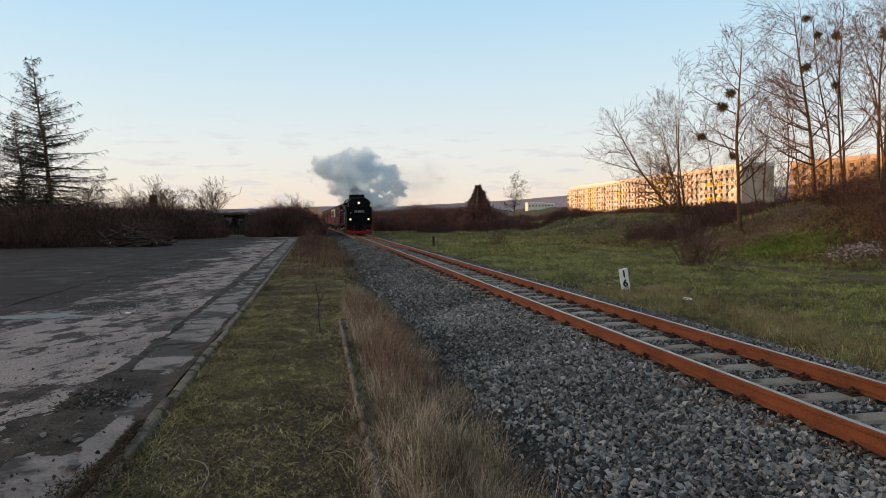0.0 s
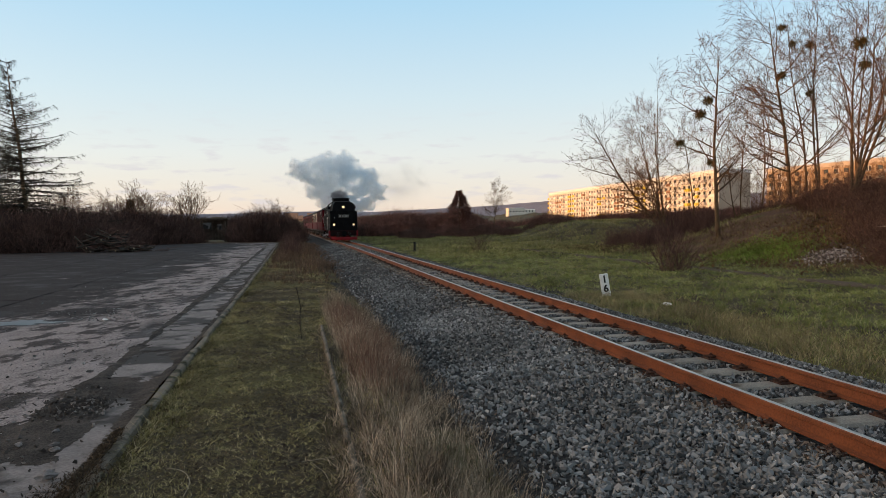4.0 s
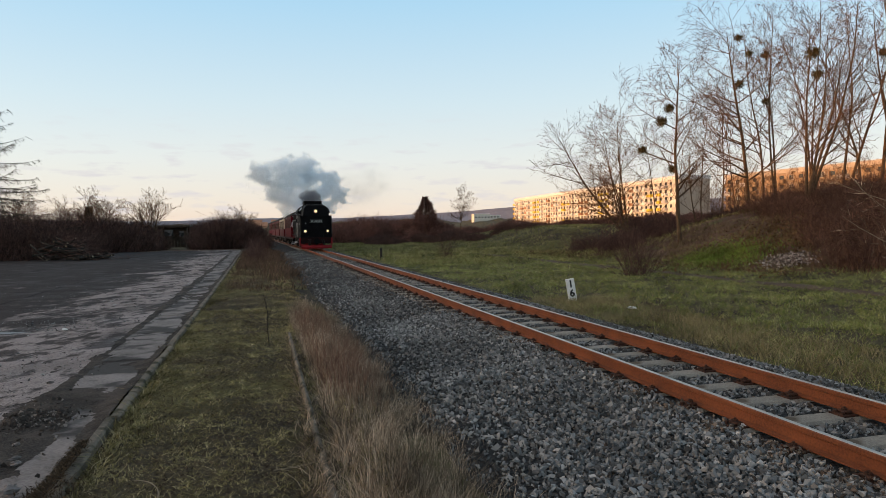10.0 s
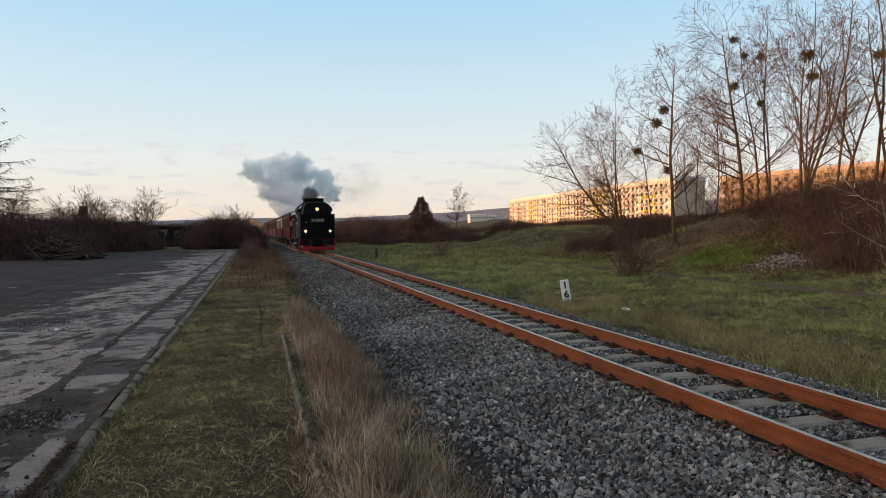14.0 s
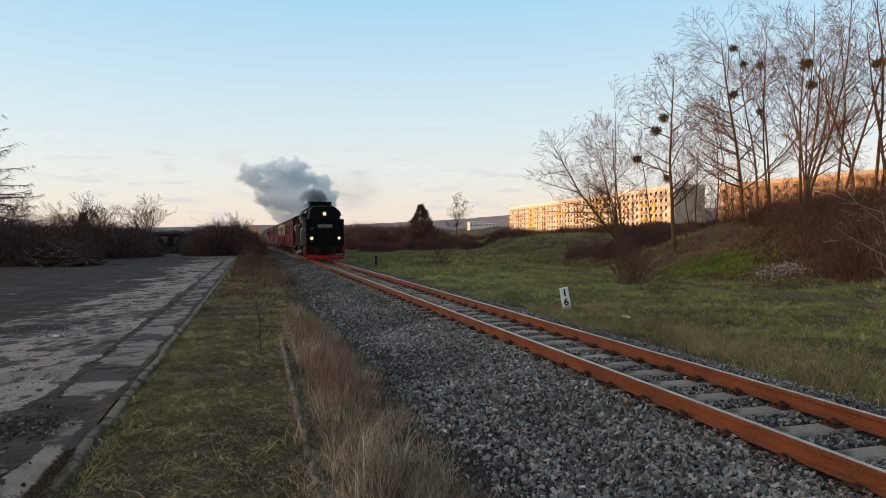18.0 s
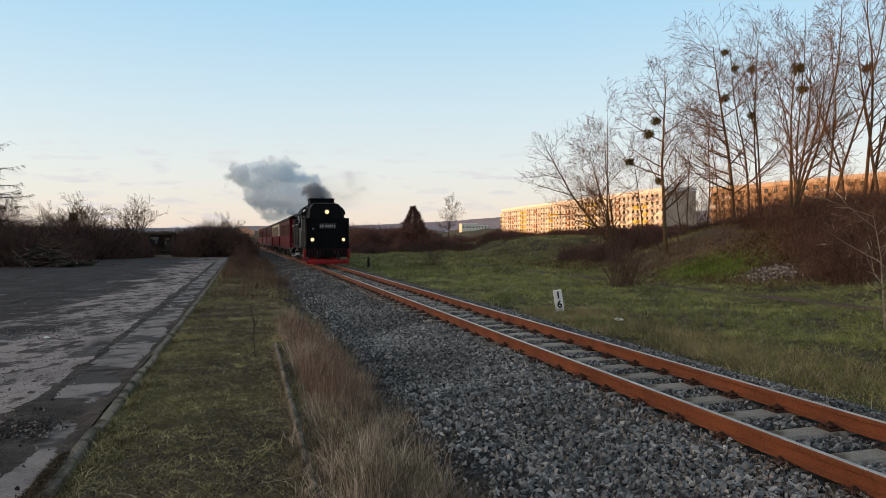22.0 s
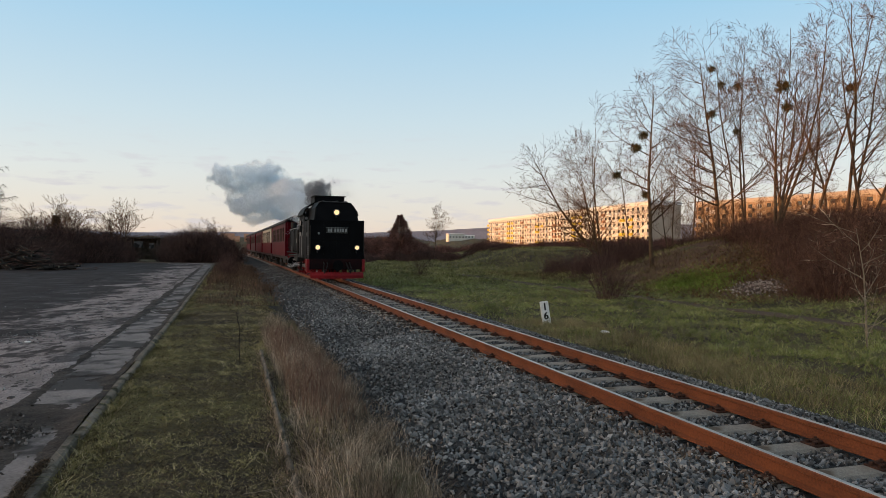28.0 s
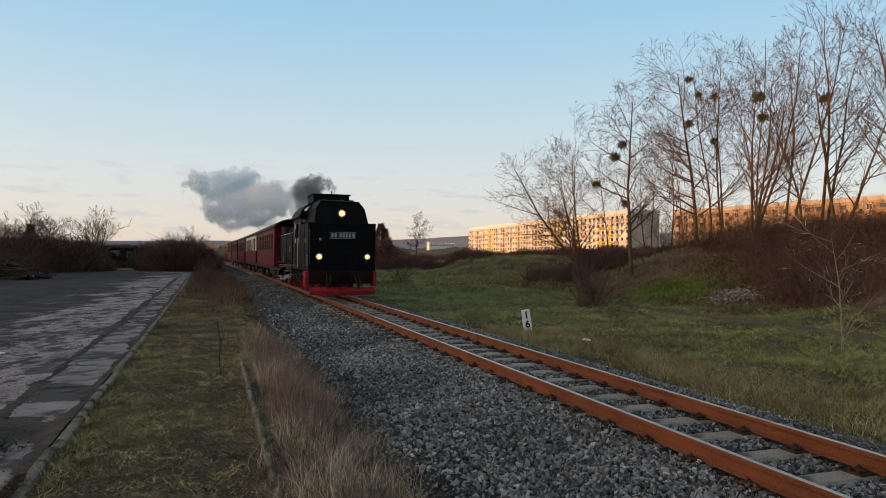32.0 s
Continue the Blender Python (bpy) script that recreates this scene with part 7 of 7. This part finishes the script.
# ---- smoke ----
def smoke_mat(name, dark, light):
    m = bpy.data.materials.new(name)
    m.use_nodes = True
    n, l = m.node_tree.nodes, m.node_tree.links
    n.clear()
    out, add = n.new("ShaderNodeOutputMaterial"), n.new("ShaderNodeMixShader")
    dif, trl = n.new("ShaderNodeBsdfDiffuse"), n.new("ShaderNodeBsdfTranslucent")
    tc, nz, cr = n.new("ShaderNodeTexCoord"), n.new("ShaderNodeTexNoise"), n.new("ShaderNodeMix")
    cr.data_type = "RGBA"
    nz.inputs["Scale"].default_value, nz.inputs["Detail"].default_value = 0.9, 5.0
    cr.inputs["A"].default_value, cr.inputs["B"].default_value = rgb(dark), rgb(light)
    l.new(tc.outputs["Object"], nz.inputs["Vector"])
    l.new(nz.outputs["Fac"], cr.inputs["Factor"])
    l.new(cr.outputs["Result"], dif.inputs["Color"])
    l.new(cr.outputs["Result"], trl.inputs["Color"])
    add.inputs[0].default_value = 0.5
    l.new(dif.outputs[0], add.inputs[1])
    l.new(trl.outputs[0], add.inputs[2])
    l.new(add.outputs[0], out.inputs["Surface"])
    return m


M["smoke"] = smoke_mat("smoke", (0.89, 0.955, 1.0), (0.93, 0.975, 1.0))
M["smoke_grey"] = smoke_mat("smoke_grey", (0.86, 0.92, 0.975), (0.92, 0.965, 1.0))
M["smoke_haze"] = smoke_mat("smoke_haze", (0.55, 0.55, 0.58), (0.75, 0.75, 0.76))
M["smoke_dark"] = smoke_mat("smoke_dark", (0.16, 0.17, 0.19), (0.42, 0.44, 0.48))
LATTICE = np.random.default_rng(77).random((32, 32, 32))


def fbm(p, octaves):
    """Smooth lattice noise, about -1 to 1, at an array of points."""
    tot, amp = np.zeros(len(p)), 1.0
    for _ in range(octaves):
        i = np.floor(p).astype(int)
        f = p - i
        f = f * f * (3 - 2 * f)
        v = 0
        for a in (0, 1):
            for b in (0, 1):
                for c in (0, 1):
                    w = (f[:, 0] if a else 1 - f[:, 0]) * (f[:, 1] if b else 1 - f[:, 1]) * (f[:, 2] if c else 1 - f[:, 2])
                    v = v + w * LATTICE[(i[:, 0] + a) % 32, (i[:, 1] + b) % 32, (i[:, 2] + c) % 32]
        tot += amp * (2 * v - 1)
        p = p * 2.03 + 5.3
        amp *= 0.55
    return tot


def vapour(seed, r, n, material, size, flat=0.85, rough=0.45, soft=0.22, full=0.72):
    """A billow of minute droplets, dense within and thinning out at a ragged edge."""
    rng = np.random.default_rng(seed)
    got, have = [], 0
    while have < n:
        p = rng.uniform(-1.35, 1.35, (60000, 3))
        d = np.linalg.norm(p, axis=1)
        k = np.clip((full + rough * fbm(p * 1.9 + seed * 3.1, 5) - d) / soft + 0.5, 0, 1) ** 1.5
        keep = rng.random(len(p)) < k
        p = np.column_stack([p[keep], k[keep]])
        got.append(p)
        have += len(p)
    p = np.concatenate(got)[:n]
    tri = (p[:, :3] * np.array([r, r, r * flat]))[:, None] + rng.normal(size=(n, 3, 3)) * (size * (0.5 + 0.5 * p[:, 3]))[:, None, None]
    return raw("vapour", tri.reshape(-1, 3), np.arange(n * 3).reshape(-1, 3), material)


def smoke_thing(label):
    return thing("smoke_puff", label, "smoke", group="smoke plume")


puffs = []


def smoke():
    rnd = random.Random(33)
    big = [vapour(i, 1.9, 170000, M["smoke"], 0.0088) for i in range(3)]
    # the standing cloud hangs 71 m off, on bearings per 1200 of distance
    for bearing, level, s in CLOUD:
        D = 71.0 + rnd.uniform(-1.5, 1.5)
        ob = smoke_thing("billowing pale blue-grey steam cloud")
        tagged(part("billow", big[rnd.randrange(3)], None, ob), kind="stuff")
        puffs.append(("cloud", ob, Vector(((bearing - 784) / 1200 * D, D, 1.466 + (409 - level) / 1200 * D)), s, rnd.uniform(0, 6.28), rnd.random()))
    wispy = [vapour(50 + i, 2.7, 44000, M["smoke_haze"], 0.0068, 0.65, 0.55, 1.5, 0.5) for i in range(3)]
    for bearing, level, s in WISPS:
        D = 74.0 + rnd.uniform(-1.5, 1.5)
        ob = smoke_thing("thin drifting wisp of smoke")
        tagged(part("wisp", wispy[rnd.randrange(3)], None, ob), kind="stuff")
        puffs.append(("wisp", ob, Vector(((bearing - 784) / 1200 * D, D, 1.466 + (409 - level) / 1200 * D)), s, rnd.uniform(0, 6.28), rnd.random()))
    small = [vapour(300 + i, 1.12, 62000, M["smoke_grey"] if i else M["smoke"], 0.0075) for i in range(3)]
    for i in range(17):
        ob = smoke_thing("fresh grey smoke from the chimney")
        tagged(part("billow", small[i % 3], None, ob), kind="stuff")
        puffs.append(("fresh", ob, None, 1.0, rnd.uniform(0, 6.28), -7.0 + i * 2.3))
    ob = smoke_thing("dark sooty smoke rising at the chimney")
    tagged(part("billow", vapour(400, 1.08, 150000, M["smoke_dark"], 0.0062, 0.92), None, ob), kind="stuff")
    puffs.append(("soot", ob, None, 1.0, 0.0, 0.0))


CLOUD = [(455, 308, 1.0), (497, 300, 1.1), (540, 310, 1.0), (480, 334, 0.95), (515, 336, 1.15), (555, 340, 0.9), (505, 364, 0.95), (540, 366, 0.85), (572, 318, 0.8), (585, 345, 0.8), (565, 366, 0.7), (528, 296, 0.9)]
WISPS = [(600, 325, 1.0), (622, 340, 0.9), (645, 312, 0.8), (640, 345, 0.8), (592, 350, 0.9), (665, 330, 0.6)]
smoke()

# ---- the train stands on its line ----
LOCO = locomotive()
for s in (-1, 1):
    tagged(part("steam_leak", vapour(70 + s, 0.42, 4000, M["smoke"], 0.006, 0.45, 0.8, 0.5, 0.4), None, LOCO, "white steam leaking by the cylinder", m=Matrix.Translation((s * 1.12, 7.9, 0.5))), kind="stuff")
first_coach = coach()
second_coach = coach(True)
COACHES = [first_coach, second_coach] + [copy_thing(first_coach, Matrix.Identity(4)) for _ in range(3)]


def motions():
    steps = [i * 0.5 for i in range(65)]
    walk(LOCO, [(t, on_track(front_y(t))) for t in steps])
    for k, c in enumerate(COACHES):
        def at(t, k=k):
            y = along(front_y(t), 11.25 + 13.55 * k)
            return on_track(along(y, 6.6)) @ Matrix.Translation((0, -6.6, 0))
        walk(c, [(t, at(t)) for t in steps])
    stretch = math.sqrt(1 + 0.2757 ** 2)
    fine = [i * 0.4 for i in range(81)]
    for w, r, rest in moving_wheels:
        sgn = 1 if rest.translation.x > 0 else -1
        walk(w, [(t, rest @ Matrix.Rotation(sgn * (61.3 - front_y(t)) * stretch / r, 4, "X")) for t in fine])
    for c in COACHES[:3]:
        for w in [o for o in c.children if o.name.startswith("coach_wheel")]:
            rest = w.matrix_basis.copy()
            sgn = 1 if rest.translation.x > 0 else -1
            walk(w, [(t, rest @ Matrix.Rotation(sgn * (61.3 - front_y(t)) * stretch / 0.36, 4, "X")) for t in fine])
    for rod, x in moving_rods:
        def swing(t):
            a = (61.3 - front_y(t)) * stretch / 0.5
            return Matrix.Translation((x, 0.24 * math.sin(a), 0.5 - 0.24 * math.cos(a)))
        walk(rod, [(t, swing(t)) for t in fine])
    # smoke hangs where it was left, drifts slowly, and rises from the chimney
    for kind, ob, place, s, turn, ph in puffs:
        rows = []
        for t in [i * 1.0 for i in range(33)]:
            if kind == "soot":
                c = tr(0, along(front_y(t), 10.25))
                p = Vector((c.x + 0.4 + 0.1 * math.sin(0.9 * t), c.y, 4.05 + 0.016 * t + 0.1 * math.sin(1.3 * t)))
                rows.append((t, Matrix.Translation(p) @ Matrix.Rotation(0.4 * math.sin(0.7 * t), 4, "Y") @ Matrix.Rotation(0.25 * t, 4, "Z")))
            elif kind == "fresh":
                y = along(front_y(min(t, ph)), 10.05)
                c = tr(0, y)
                age = t - ph
                if age < 0:
                    p = Vector((c.x, c.y, 2.25 + 0.6 * max(0.0, 1 + age / 2.0) ** 2))
                else:
                    rise = 1.5 * (1 - math.exp(-age / 8)) * (0.75 + 0.5 * abs(math.sin(ph * 3)))
                    p = Vector((c.x - 0.11 * age - 0.25 * math.sin(ph), c.y + 0.03 * age, 2.9 + 1.25 * (1 - math.exp(-age / 1.6)) + rise))
                rows.append((t, Matrix.Translation(p) @ Matrix.Rotation(turn + 0.05 * t, 4, "Z") @ Matrix.Rotation(0.03 * t, 4, "X")))
            else:
                q = t - 13.0
                p = place + Vector((-0.075 * q - 0.02 * q * (ph - 0.5), 0.02 * q, 0.055 * q + 0.012 * q * (ph - 0.5)))
                rows.append((t, Matrix.Translation(p) @ Matrix.Rotation(turn + 0.008 * t, 4, "Z") @ Matrix.Rotation(0.01 * t * (ph - 0.5), 4, "X")))
        walk(ob, rows)
        if kind != "fresh":
            ob.scale = (s, s, s)


lay_sleepers()
yard()
kerbs()
ballast()
grasses()
motions()
